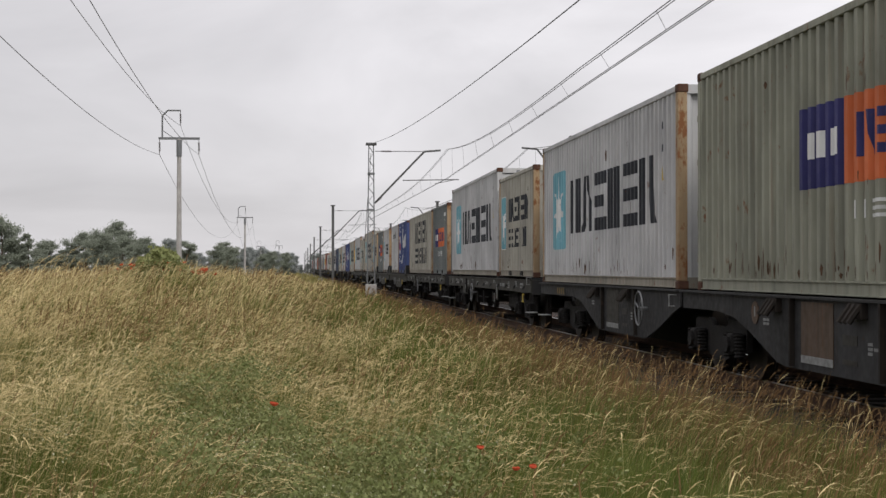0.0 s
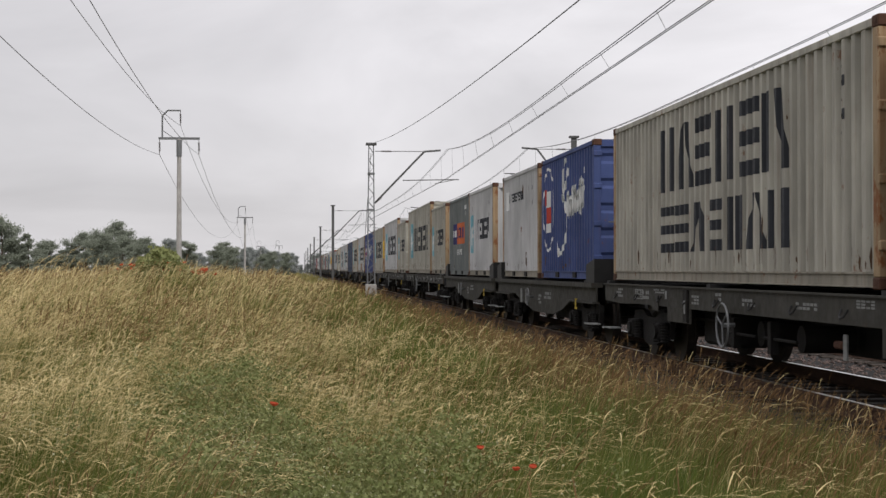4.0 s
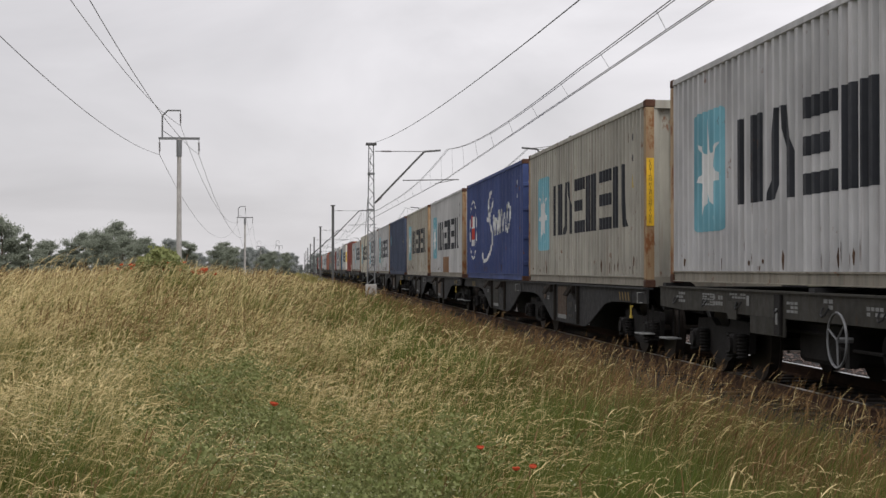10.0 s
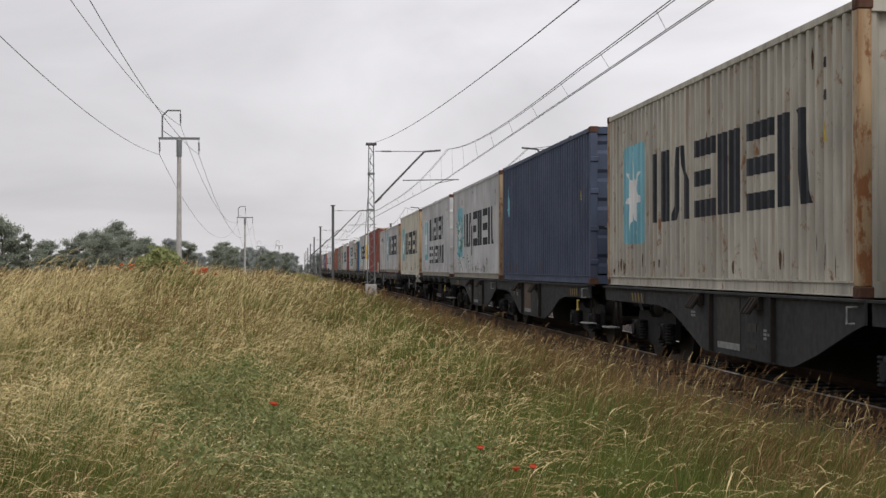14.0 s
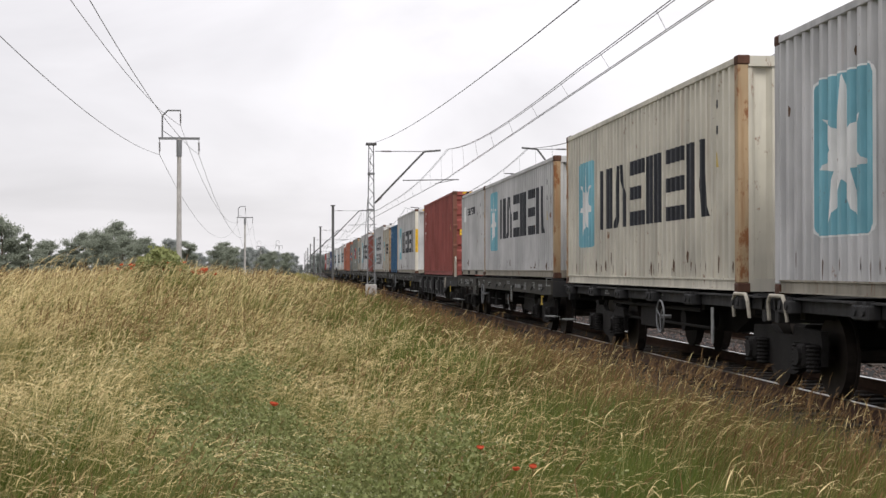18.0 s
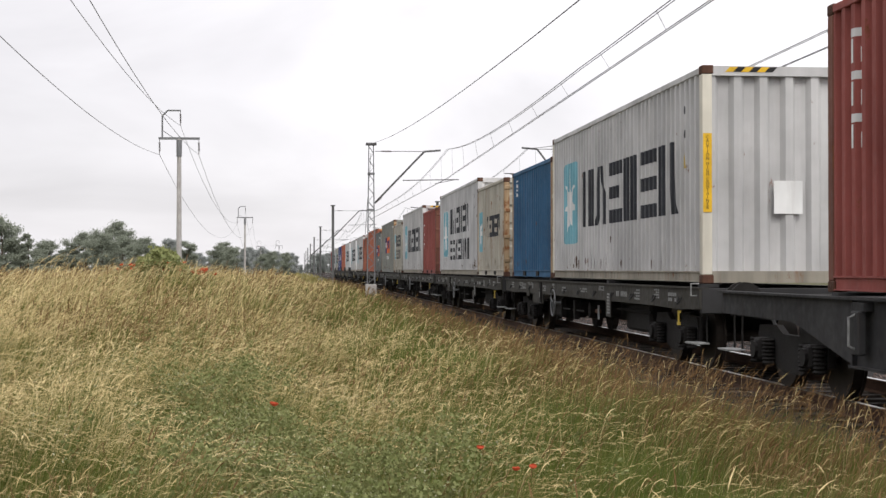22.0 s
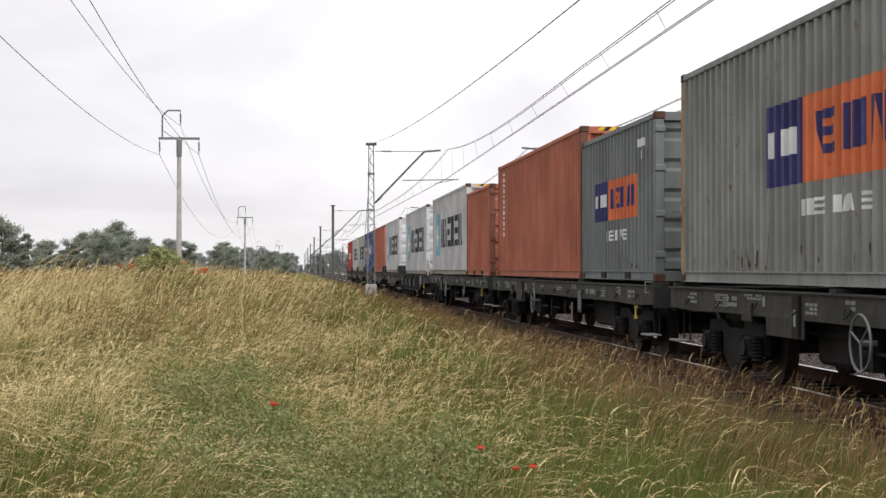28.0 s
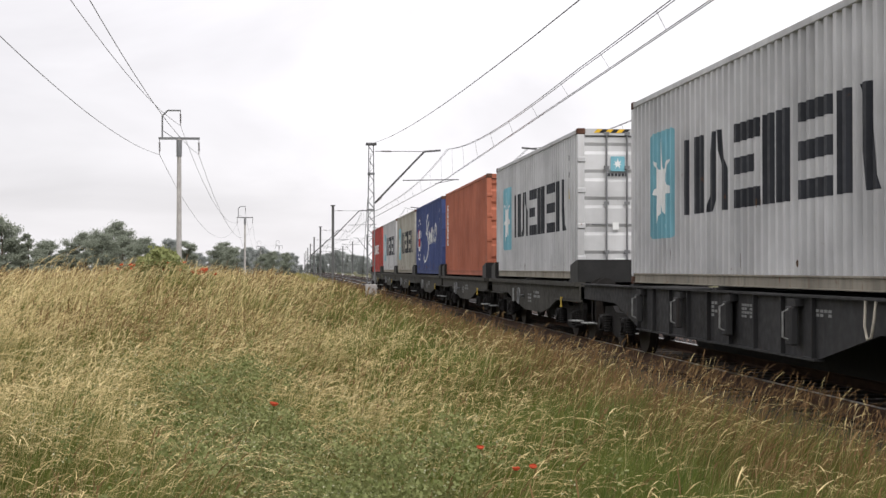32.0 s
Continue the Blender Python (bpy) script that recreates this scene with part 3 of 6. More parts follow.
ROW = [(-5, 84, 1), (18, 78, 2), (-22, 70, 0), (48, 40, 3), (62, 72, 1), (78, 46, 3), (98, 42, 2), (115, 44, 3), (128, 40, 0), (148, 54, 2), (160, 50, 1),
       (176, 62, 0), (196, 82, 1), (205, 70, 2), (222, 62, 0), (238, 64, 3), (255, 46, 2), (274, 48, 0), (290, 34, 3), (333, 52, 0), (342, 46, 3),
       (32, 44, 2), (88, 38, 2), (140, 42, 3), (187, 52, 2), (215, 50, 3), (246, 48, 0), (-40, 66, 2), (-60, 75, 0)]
used = set()
rt = random.Random(4)


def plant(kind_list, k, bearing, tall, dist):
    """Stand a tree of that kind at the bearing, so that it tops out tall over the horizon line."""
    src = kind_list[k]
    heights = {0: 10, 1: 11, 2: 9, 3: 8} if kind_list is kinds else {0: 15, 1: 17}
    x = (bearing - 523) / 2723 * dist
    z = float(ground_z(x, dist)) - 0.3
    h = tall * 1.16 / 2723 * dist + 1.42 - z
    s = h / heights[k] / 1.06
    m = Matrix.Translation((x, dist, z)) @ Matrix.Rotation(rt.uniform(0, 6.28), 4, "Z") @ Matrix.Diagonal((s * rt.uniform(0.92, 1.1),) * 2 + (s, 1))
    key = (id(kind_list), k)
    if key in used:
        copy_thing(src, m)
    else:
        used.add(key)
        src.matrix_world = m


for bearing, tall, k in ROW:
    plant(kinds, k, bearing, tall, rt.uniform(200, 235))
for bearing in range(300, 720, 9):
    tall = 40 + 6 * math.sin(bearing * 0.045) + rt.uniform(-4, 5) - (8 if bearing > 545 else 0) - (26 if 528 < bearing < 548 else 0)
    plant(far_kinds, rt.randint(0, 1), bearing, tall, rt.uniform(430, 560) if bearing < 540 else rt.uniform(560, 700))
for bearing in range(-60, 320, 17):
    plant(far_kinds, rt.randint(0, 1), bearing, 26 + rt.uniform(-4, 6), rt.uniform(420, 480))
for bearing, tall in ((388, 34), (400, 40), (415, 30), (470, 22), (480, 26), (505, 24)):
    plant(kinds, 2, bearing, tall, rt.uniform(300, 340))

# ---- the train ----
CARS = []       # keyed things: (object, place along the track at the clip's start, lateral, height)


def profile(length):
    """Break points (y, depth) of a corrugated side wall."""
    pts, y = [(0.1, 0.0)], 0.16
    end = length - 0.16
    n = max(1, round((end - y) / 0.2785))
    p = (end - y) / n
    for i in range(n):
        a = y + p * i
        pts += [(a + p * 0.16, 0.0), (a + p * 0.3, 0.05), (a + p * 0.68, 0.05), (a + p * 0.82, 0.0)]
    pts.append((length - 0.1, 0.0))
    return pts


def corrugated(prof, z0, z1, x, out):
    """Wall sheet standing at x; out is -1 or +1, the side that faces outwards."""
    bm = bmesh.new()
    rows = [[bm.verts.new((x - out * d, y, z)) for y, d in prof] for z in (z0, z1)]
    for i in range(len(prof) - 1):
        q = (rows[0][i], rows[0][i + 1], rows[1][i + 1], rows[1][i])
        bm.faces.new(q if out > 0 else q[::-1])
    return bm


def clip_strip(poly, a, b):
    """A convex polygon cut to the strip a <= y <= b."""
    for lim, keep in ((a, 1), (b, -1)):
        out = []
        for i in range(len(poly)):
            p, q = poly[i], poly[(i + 1) % len(poly)]
            dp, dq = (p[0] - lim) * keep, (q[0] - lim) * keep
            if dp >= 0:
                out.append(p)
            if dp * dq < 0:
                t = dp / (dp - dq)
                out.append((lim, p[1] + (q[1] - p[1]) * t))
        poly = out
        if len(poly) < 3:
            return []
    return poly


def painted(polys, prof, x, lift=0.003):
    """Paint on the corrugated near side: polygons in (y, z) laid over the folds of the sheet."""
    bm = bmesh.new()
    for poly in polys:
        for (a, da), (b, db) in zip(prof, prof[1:]):
            piece = clip_strip(poly, a, b)
            if not piece:
                continue
            vs = [bm.verts.new((x + da + (db - da) * (y - a) / (b - a) - lift, y, z)) for y, z in piece]
            if len(vs) >= 3:
                bm.faces.new(vs)
    bmesh.ops.remove_doubles(bm, verts=list(bm.verts), dist=0.0005)
    bm.normal_update()
    for f in bm.faces:
        if f.normal.x > 0:
            f.normal_flip()
    return bm


def rect(y0, y1, z0, z1):
    return [(y0, z0), (y1, z0), (y1, z1), (y0, z1)]


# Plain bars that stand for one block of lettering: corners as fractions of the block
BLOCKS = {
    "a": [((0, 0), (.36, 0), (.36, 1), (0, 1)), ((.6, 0), (1, 0), (1, 1), (.6, 1))],
    "b": [((0, 0), (.3, 0), (.5, 1), (.28, 1)), ((.7, 0), (1, 0), (.74, 1), (.52, 1))],
    "c": [((0, 0), (1, 0), (1, .22), (0, .22)), ((0, .4), (.9, .4), (.9, .6), (0, .6)), ((0, .78), (1, .78), (1, 1), (0, 1))],
    "d": [((0, 0), (.34, 0), (.34, 1), (0, 1)), ((.5, 0), (.9, 0), (.9, 1), (.5, 1))],
    "e": [((0, 0), (1, 0), (1, .2), (0, .2)), ((0, .4), (1, .4), (1, .6), (0, .6)), ((0, .8), (1, .8), (1, 1), (0, 1))],
    "f": [((0, 0), (.34, 0), (.34, 1), (0, 1)), ((.8, 0), (1.1, 0), (.9, 1), (.56, 1))],
}


def block_row(start, width, z0, z1, pattern, length):
    """A row of plain block bars, read from the far end of the wall towards the near one."""
    polys, n = [], len(pattern)
    pitch = width / n
    for i, key in enumerate(pattern):
        u0, w = start + pitch * i, pitch * 0.82
        for shape in BLOCKS[key]:
            polys.append([(length - u0 - a * w, z0 + (z1 - z0) * c) for a, c in shape])
    return polys


def sparkle(yc, zc, w, h):
    """A plain white pointed shape with uneven rays."""
    out = []
    for i, reach in enumerate((1.06, 0.78, 0.8, 0.98, 1.0, 0.76, 0.84)):
        a = math.pi / 2 + i * 6.28319 / 7
        tip = (yc + math.cos(a) * w * reach, zc + math.sin(a) * h * reach)
        l = (yc + math.cos(a - 0.4488) * w * 0.4, zc + math.sin(a - 0.4488) * h * 0.34)
        r = (yc + math.cos(a + 0.4488) * w * 0.4, zc + math.sin(a + 0.4488) * h * 0.34)
        out.append([(yc, zc), l, tip, r])
    return out


def rounded(y0, y1, z0, z1, r):
    """A panel outline with rounded corners."""
    pts = []
    for cy, cz, a0 in ((y1 - r, z1 - r, 0), (y0 + r, z1 - r, 90), (y0 + r, z0 + r, 180), (y1 - r, z0 + r, 270)):
        pts += [(cy + r * math.cos(radians(a0 + d)), cz + r * math.sin(radians(a0 + d))) for d in (0, 30, 60, 90)]
    return pts


MESHES = {}


def shared(key, make):
    """One mesh for all alike parts; the material is set per object copy of the mesh."""
    if key not in MESHES:
        bm = make()
        me = bpy.data.meshes.new(key[0])
        bm.to_mesh(me)
        bm.free()
        MESHES[key] = me
    return MESHES[key]


def coated(name, key, make, mat, parent, label=""):
    full = (name, key, mat.name)
    if full not in MESHES:
        me = shared((name, key), make).copy()
        me.materials.append(mat)
        MESHES[full] = me
    ob = new(name, MESHES[full])
    ob.parent = parent
    if label:
        tagged(ob, label)
    return ob


def casting():
    bm = boxed(-0.081, 0.081, -0.089, 0.089, 0, 0.118, bevel=0.012)
    box(bm, -0.086, -0.0815, -0.04, 0.04, 0.035, 0.085)
    return bm


W = 1.219


def container(length, high, mat, label, post=None, doors=True, marks=(), rail=None):
    """A freight container: corrugated walls, posts, rails, castings, doors with locking bars, and its painted marks.
    Local y runs from the near end (0) to the far end."""
    H = 2.965 if high else 2.62
    key = (length, high)
    post, rail = post or mat, rail or mat
    ob = thing("shipping_container", label, "shipping container", "containers on the train")
    prof = profile(length)
    coated("side_panel", key, lambda: corrugated(prof, 0.16, H - 0.1, -W + 0.012, -1), mat, ob, "corrugated steel side wall")
    coated("side_panel", (key, "far"), lambda: corrugated(prof, 0.16, H - 0.1, W - 0.012, 1), mat, ob, "corrugated steel side wall")

    def roof():
        bm = bmesh.new()
        n = round(length / 0.3)
        pts = [(0.05, 0)] + [(0.12 + (length - 0.24) * (i + q) / n, d) for i in range(n) for q, d in ((0.1, 0), (0.4, -0.02), (0.6, -0.02), (0.9, 0))] + [(length - 0.05, 0)]
        a = [bm.verts.new((-W + 0.05, y, H - 0.03 + d)) for y, d in pts]
        b = [bm.verts.new((W - 0.05, y, H - 0.03 + d)) for y, d in pts]
        for i in range(len(pts) - 1):
            bm.faces.new((a[i], b[i], b[i + 1], a[i + 1]))
        return bm

    coated("roof", key, roof, mat, ob)
    coated("floor", key, lambda: boxed(-W + 0.06, W - 0.06, 0.05, length - 0.05, 0.05, 0.16), FRAMEBROWN, ob, "dark underside of the floor")
    for sx in (-1, 1):
        x0, x1 = sorted((sx * W, sx * (W - 0.06)))

        def low_rail():
            bm = bmesh.new()
            sec = [(sx * W, 0.02), (sx * W, 0.032), (sx * (W - 0.022), 0.034), (sx * (W - 0.022), 0.146), (sx * W, 0.15), (sx * W, 0.17), (sx * (W - 0.06), 0.17), (sx * (W - 0.06), 0.02)]
            rings = [[bm.verts.new((px, yy, pz)) for px, pz in sec] for yy in (0.16, length - 0.16)]
            for k in range(8):
                bm.faces.new((rings[0][k], rings[1][k], rings[1][(k + 1) % 8], rings[0][(k + 1) % 8]))
            bmesh.ops.recalc_face_normals(bm, faces=list(bm.faces))
            return bm

        coated("bottom_rail", (key, sx), low_rail, rail, ob)
        coated("top_rail", (key, sx), lambda: boxed(x0, x1, 0.16, length - 0.16, H - 0.1, H - 0.015, bevel=0.008), mat, ob)
        # pockets are solid blocks; the dark of the opening is painted on
        if length < 7:
            for y in (2.03, 4.03):
                coated("fork_pocket", (key, sx, y), lambda: boxed(min(sx * (W + 0.003), sx * (W - 0.1)), max(sx * (W + 0.003), sx * (W - 0.1)), y - 0.18, y + 0.18, 0.035, 0.148),
                       POCKETSHADE, ob, "forklift pocket, its inner shade as a black block")
        for y in (0, length):
            s = 1 if y == 0 else -1
            ya, yb = sorted((y + s * 0.01, y + s * 0.16))
            coated("corner_post", (key, sx, s), lambda: boxed(min(sx * W, sx * (W - 0.14)), max(sx * W, sx * (W - 0.14)), ya, yb, 0.118, H - 0.118, bevel=0.01), post, ob)
            for z in (0.0, H - 0.118):
                c = coated("corner_casting", "std", casting, CASTING, ob, "rust-brown corner casting")
                c.location = (sx * (W - 0.078), y + s * 0.089, z)
    # ends
    for near in (True, False):
        y = 0.0 if near else length
        s = 1 if near else -1
        coated("end_sill", (key, near), lambda: boxed(-W + 0.14, W - 0.14, min(y + s * 0.01, y + s * 0.12), max(y + s * 0.01, y + s * 0.12), 0.01, 0.17), rail, ob)
        coated("end_header", (key, near), lambda: boxed(-W + 0.14, W - 0.14, min(y + s * 0.01, y + s * 0.12), max(y + s * 0.01, y + s * 0.12), H - 0.14, H - 0.01), mat, ob)
        if near == doors:
            for sx in (-1, 1):
                def leaf():
                    bm = bmesh.new()
                    x0, x1 = sorted((sx * 0.012, sx * (W - 0.145)))
                    fy = y + s * 0.05
                    n = 5
                    hh = (H - 0.14 - 0.18) / n
                    pts = []
                    for i in range(n):
                        z = 0.18 + hh * i
                        pts += [(z + hh * 0.04, 0), (z + hh * 0.3, 0), (z + hh * 0.42, 0.036), (z + hh * 0.62, 0.036), (z + hh * 0.74, 0), (z + hh * 0.96, 0)]
                    a = [bm.verts.new((x0, fy + s * d, z)) for z, d in pts]
                    b = [bm.verts.new((x1, fy + s * d, z)) for z, d in pts]
                    for i in range(len(pts) - 1):
                        bm.faces.new((a[i], b[i], b[i + 1], a[i + 1]) if s > 0 else (a[i], a[i + 1], b[i + 1], b[i]))
                    return bm
                door = coated("door", (key, sx, near), leaf, mat, ob, "ribbed steel container door")
                for hz in (0.42, 1.05, 1.75, 2.35):
                    h = coated("hinge", (key, sx, near), lambda: boxed(min(sx * (W - 0.16), sx * (W + 0.004)), max(sx * (W - 0.16), sx * (W + 0.004)), min(y - s * 0.012, y + s * 0.05), max(y - s * 0.012, y + s * 0.05), -0.05, 0.05, bevel=0.012), post, door)
                    h.location = (0, 0, hz)
                for k in (0.2, 0.55):
                    def bar():
                        bx = sx * k * (W - 0.05)
                        fy = y + s * 0.005
                        bm = rod(bmesh.new(), (bx, fy, 0.1), (bx, fy, H - 0.08), 0.019, 6)
                        for z in (0.12, 0.55, 1.5, 2.2, H - 0.1):
                            box(bm, bx - 0.05, bx + 0.05, fy - 0.012, fy + 0.03, z - 0.03, z + 0.03)
                        rod(bm, (bx, fy - s * 0.02, 1.08), (bx + sx * 0.3 * (1 if k > 0.4 else -1), fy - s * 0.02, 1.08), 0.013, 5)
                        return bm
                    coated("locking_bar", (key, sx, k, near), bar, GALV, door, "dull galvanised locking bar")
        else:
            def front():
                bm = bmesh.new()
                pts = [(-W + 0.13, 0.0)]
                n = 6
                p = (2 * W - 0.28) / n
                for i in range(n):
                    a = -W + 0.14 + p * i
                    pts += [(a + p * 0.14, 0.0), (a + p * 0.3, 0.075), (a + p * 0.7, 0.075), (a + p * 0.86, 0.0)]
                pts.append((W - 0.13, 0.0))
                rows = [[bm.verts.new((x, y + s * (0.03 + d), z)) for x, d in pts] for z in (0.16, H - 0.13)]
                for i in range(len(pts) - 1):
                    bm.faces.new((rows[0][i], rows[0][i + 1], rows[1][i + 1], rows[1][i]))
                return bm
            coated("front_wall", (key, near), front, mat, ob, "corrugated steel end wall")
    x = -W + 0.012
    r = random.Random(int(len(label) * 31 + length + len(marks)) + sum(map(ord, label)))
    wear = []
    knots = [r.uniform(0.4, length - 0.4) for k in range(max(2, int(length / 2.5)))]
    for k in range(int(length * (13 if mat is OLIVE else 1.2 if mat in (LIGHT, MAROON, ORANGE, SCARLET) else 5 if mat is PALE else 7))):
        y = r.choice(knots) + r.gauss(0, 0.35) if r.random() < 0.6 else r.uniform(0.3, length - 0.3)
        y = min(max(y, 0.25), length - 0.25)
        z, w, h = 0.17 + abs(r.gauss(0, 0.09)), r.uniform(0.004, 0.014), r.uniform(0.05, 0.26)
        if r.random() < 0.14:
            z = r.uniform(0.4, H - 0.5)
        wear.append([(y - w, z + h * r.uniform(0.6, 0.9)), (y - w * 0.4, z), (y + w * 0.3, z + h * 0.03), (y + w, z + h * 0.55), (y + w * 0.2, z + h)])
    tagged(part("rust_streak", painted(wear, prof, x, 0.0045), STREAK, ob, "small dark rust streaks"), kind="stuff")
    for m in marks:
        m(ob, length, H, prof, x)
    return ob


# painted marks, each a function of the container's sizes


def mark(name, polys, mat, label="", under=None, lift=0.003):
    return lambda ob, L, H, prof, x: part(name, painted(polys(L, H), prof, x, lift), mat, under or ob, label)


def badge(u0, u1, z0, z1, back=SKYBLUE, front=WHITE, border=False):
    def go(ob, L, H, prof, x):
        if border:
            part("emblem_border", painted([rounded(L - u1, L - u0, z0, z1, 0.1)], prof, x, 0.003), WHITE, ob, "thin faded white border")
        e = 0.02
        pan = part("emblem_panel", painted([rounded(L - u1 + e, L - u0 - e, z0 + e, z1 - e, 0.05 if not border else 0.09)], prof, x, 0.006), back, ob, "faded light blue painted panel")
        part("emblem", painted(sparkle(L - (u0 + u1) / 2, (z0 + z1) / 2, (u1 - u0) * 0.5, (z1 - z0) * 0.455), prof, x, 0.009), front, pan, "plain white pointed shape")
    return go


def codes(ob, L, H, prof, x, mat=INK, near=1.15):
    """Small unreadable code bars high on the near end."""
    polys = []
    for k in range(5):
        z = H - 0.4 - 0.17 * k
        for j in range(2 if k in (1, 3) else 1):
            polys.append(rect(near - 0.13 * j - 0.075, near - 0.13 * j, z, z + 0.11))
            polys.append(rect(near - 0.13 * j - 0.03, near - 0.13 * j + 0.02, z + 0.03, z + 0.06))
    tagged(part("code_mark", painted(polys, prof, x), mat, ob, "small unreadable code marks"), kind="stuff")


def pale_codes(ob, L, H, prof, x):
    part("code_plate", painted([rect(0.9, 1.4, H - 0.46, H - 0.33), rect(0.98, 1.16, H - 0.66, H - 0.53)], prof, x), WHITE, ob, "white code plates")


def bars(ob, name, polys, prof, x, mat, label="", lift=0.003):
    for poly in polys:
        part(name, painted([poly], prof, x, lift), mat, ob, label)


def words(u0, width, z0, z1, pattern, mat=INK):
    def go(ob, L, H, prof, x):
        for poly in block_row(u0, width, z0, z1, pattern, L):
            part("lettering_bar", painted([poly], prof, x), mat, ob, "plain faded painted bar")
    return go


def big40():
    return [badge(1.3, 2.75, 0.68, 2.34), words(3.35, 7.5, 1.0, 2.06, "abcdef"), codes, tag_yellow]


def double40():
    return [badge(1.3, 3.0, 0.62, 2.3, border=True), words(3.8, 5.9, 1.42, 2.3, "abcdef"), words(3.8, 6.2, 0.52, 1.2, "ecbcabd"), codes]


def small20(u=1.6):
    return [badge(0.45, 1.25, 0.68, 1.9), words(u, 3.5, 1.1, 1.7, "abcdef"), codes]


def double20():
    return [badge(0.4, 1.3, 0.7, 2.1, border=True), words(1.7, 3.3, 1.4, 2.0, "abcdef"), words(1.75, 3.2, 0.75, 1.22, "ecbcabd"), codes]


def tag_yellow(ob, L, H, prof, x):
    part("warning_triangle", painted([[(0.93, H - 1.34), (1.14, H - 1.34), (1.0, H - 1.12)]], prof, x), DULLYELLOW, ob, "small yellow warning triangle")


def two_tone(u0, u1, u2, z0, z1):
    def go(ob, L, H, prof, x):
        a = part("emblem_panel", painted([rect(L - u1, L - u0, z0, z1)], prof, x), DEEPBLUE, ob, "dark blue painted panel")
        w, h = u1 - u0, z1 - z0
        bars(a, "emblem_bar", [rect(L - u0 - w * 0.3, L - u0 - w * 0.12, z0 + h * .36, z0 + h * .68), rect(L - u0 - w * .6, L - u0 - w * .38, z0 + h * .36, z0 + h * .68),
                               rect(L - u0 - w * .88, L - u0 - w * .7, z0 + h * .36, z0 + h * .68)], prof, x, WHITE, "plain pale bar", 0.006)
        b = part("emblem_panel", painted([rect(L - u2, L - u1, z0, z1)], prof, x), FLAME, ob, "orange painted panel")
        bars(b, "lettering_bar", block_row(u1 + (u2 - u1) * 0.1, (u2 - u1) * 0.85, z0 + h * 0.28, z0 + h * 0.78, "fcdabd", L), prof, x, DEEPBLUE, "dark blue painted bar", 0.006)
        bars(ob, "lettering_bar", block_row(u0 + (u2 - u0) * 0.3, (u2 - u0) * 0.5, z0 - 0.36, z0 - 0.18, "aedbc", L), prof, x, WHITE, "small white painted bar")
    return go


def script(ob, L, H, prof, x):
    """Emblem ring with a flag shape, and rough slanted white strokes."""
    k = L / 12.19
    yc, zc = L - 1.5 * k - 0.1, 1.5
    ring = []
    for i in range(18):
        a0, a1 = i * 6.2832 / 18, (i + 1) * 6.2832 / 18
        ro, ri = (0.9 * (0.6 + 0.4 * k), 0.93), (0.84 * (0.6 + 0.4 * k), 0.87)
        ring.append([(yc + math.cos(a) * q[0], zc + math.sin(a) * q[1]) for a, q in ((a0, ro), (a1, ro), (a1, ri), (a0, ri))])
    part("emblem_ring", painted(ring, prof, x), WHITE, ob, "thin white painted ring")
    bars(ob, "emblem_bar", [rect(yc - 0.35, yc + 0.35, zc + 0.05, zc + 0.4), rect(yc - 0.35, yc + 0.35, zc - 0.5, zc - 0.3)], prof, x, WHITE, "plain white bar")
    bars(ob, "emblem_bar", [rect(yc - 0.42, yc + 0.3, zc - 0.3, zc + 0.05), rect(yc + 0.18, yc + 0.4, zc + 0.1, zc + 0.45)], prof, x, REDMARK, "plain red bar", 0.006)
    # one tall sweep, then a run of brushed waves that climbs slightly
    strokes = [[(6.15, 2.46), (5.8, 2.42), (5.45, 2.2), (5.4, 1.92), (5.75, 1.6), (6.2, 1.3), (6.25, 1.02), (5.8, 0.76), (5.0, 0.55), (4.3, 0.52), (4.0, 0.72)],
               [(5.0, 1.75), (5.35, 1.66), (6.0, 1.95), (6.5, 2.2)]]
    u, i = 6.45, 0
    while u < 9.3:
        hop = 0.5 + 0.1 * math.sin(2.1 * i)
        rise = 1.27 + 0.03 * (u - 6.4)
        top = rise + (0.5, 0.38, 0.56)[i % 3]
        strokes.append([(u, rise + 0.05), (u + 0.08 * hop, top - 0.1), (u + 0.4 * hop, top), (u + 0.62 * hop, top - 0.1), (u + 0.68 * hop, rise), (u + 1.0 * hop, rise + 0.06)])
        u, i = u + 1.05 * hop, i + 1
    strokes += [[(9.3, 1.3), (9.75, 1.45), (9.85, 1.85), (9.5, 1.98), (9.25, 1.8)]]
    polys = []
    for line in strokes:
        for (ua, za), (ub, zb) in zip(line, line[1:]):
            dy, dz = (ub - ua) * k, zb - za
            n = math.hypot(dy, dz)
            th = 0.075 * (0.65 + 0.7 * abs(dz) / n) * (0.6 + 0.4 * k)
            py, pz, ey, ez = dz / n * th, -dy / n * th, dy / n * 0.04, dz / n * 0.04
            polys.append([(L - (ua * k - ey + py), za - ez + pz), (L - (ub * k + ey + py), zb + ez + pz),
                          (L - (ub * k + ey - py), zb + ez - pz), (L - (ua * k - ey - py), za - ez - pz)])
    bars(ob, "lettering_stroke", polys, prof, x, WHITE, "curved brushed white stroke")
    codes(ob, L, H, prof, x, WHITE)


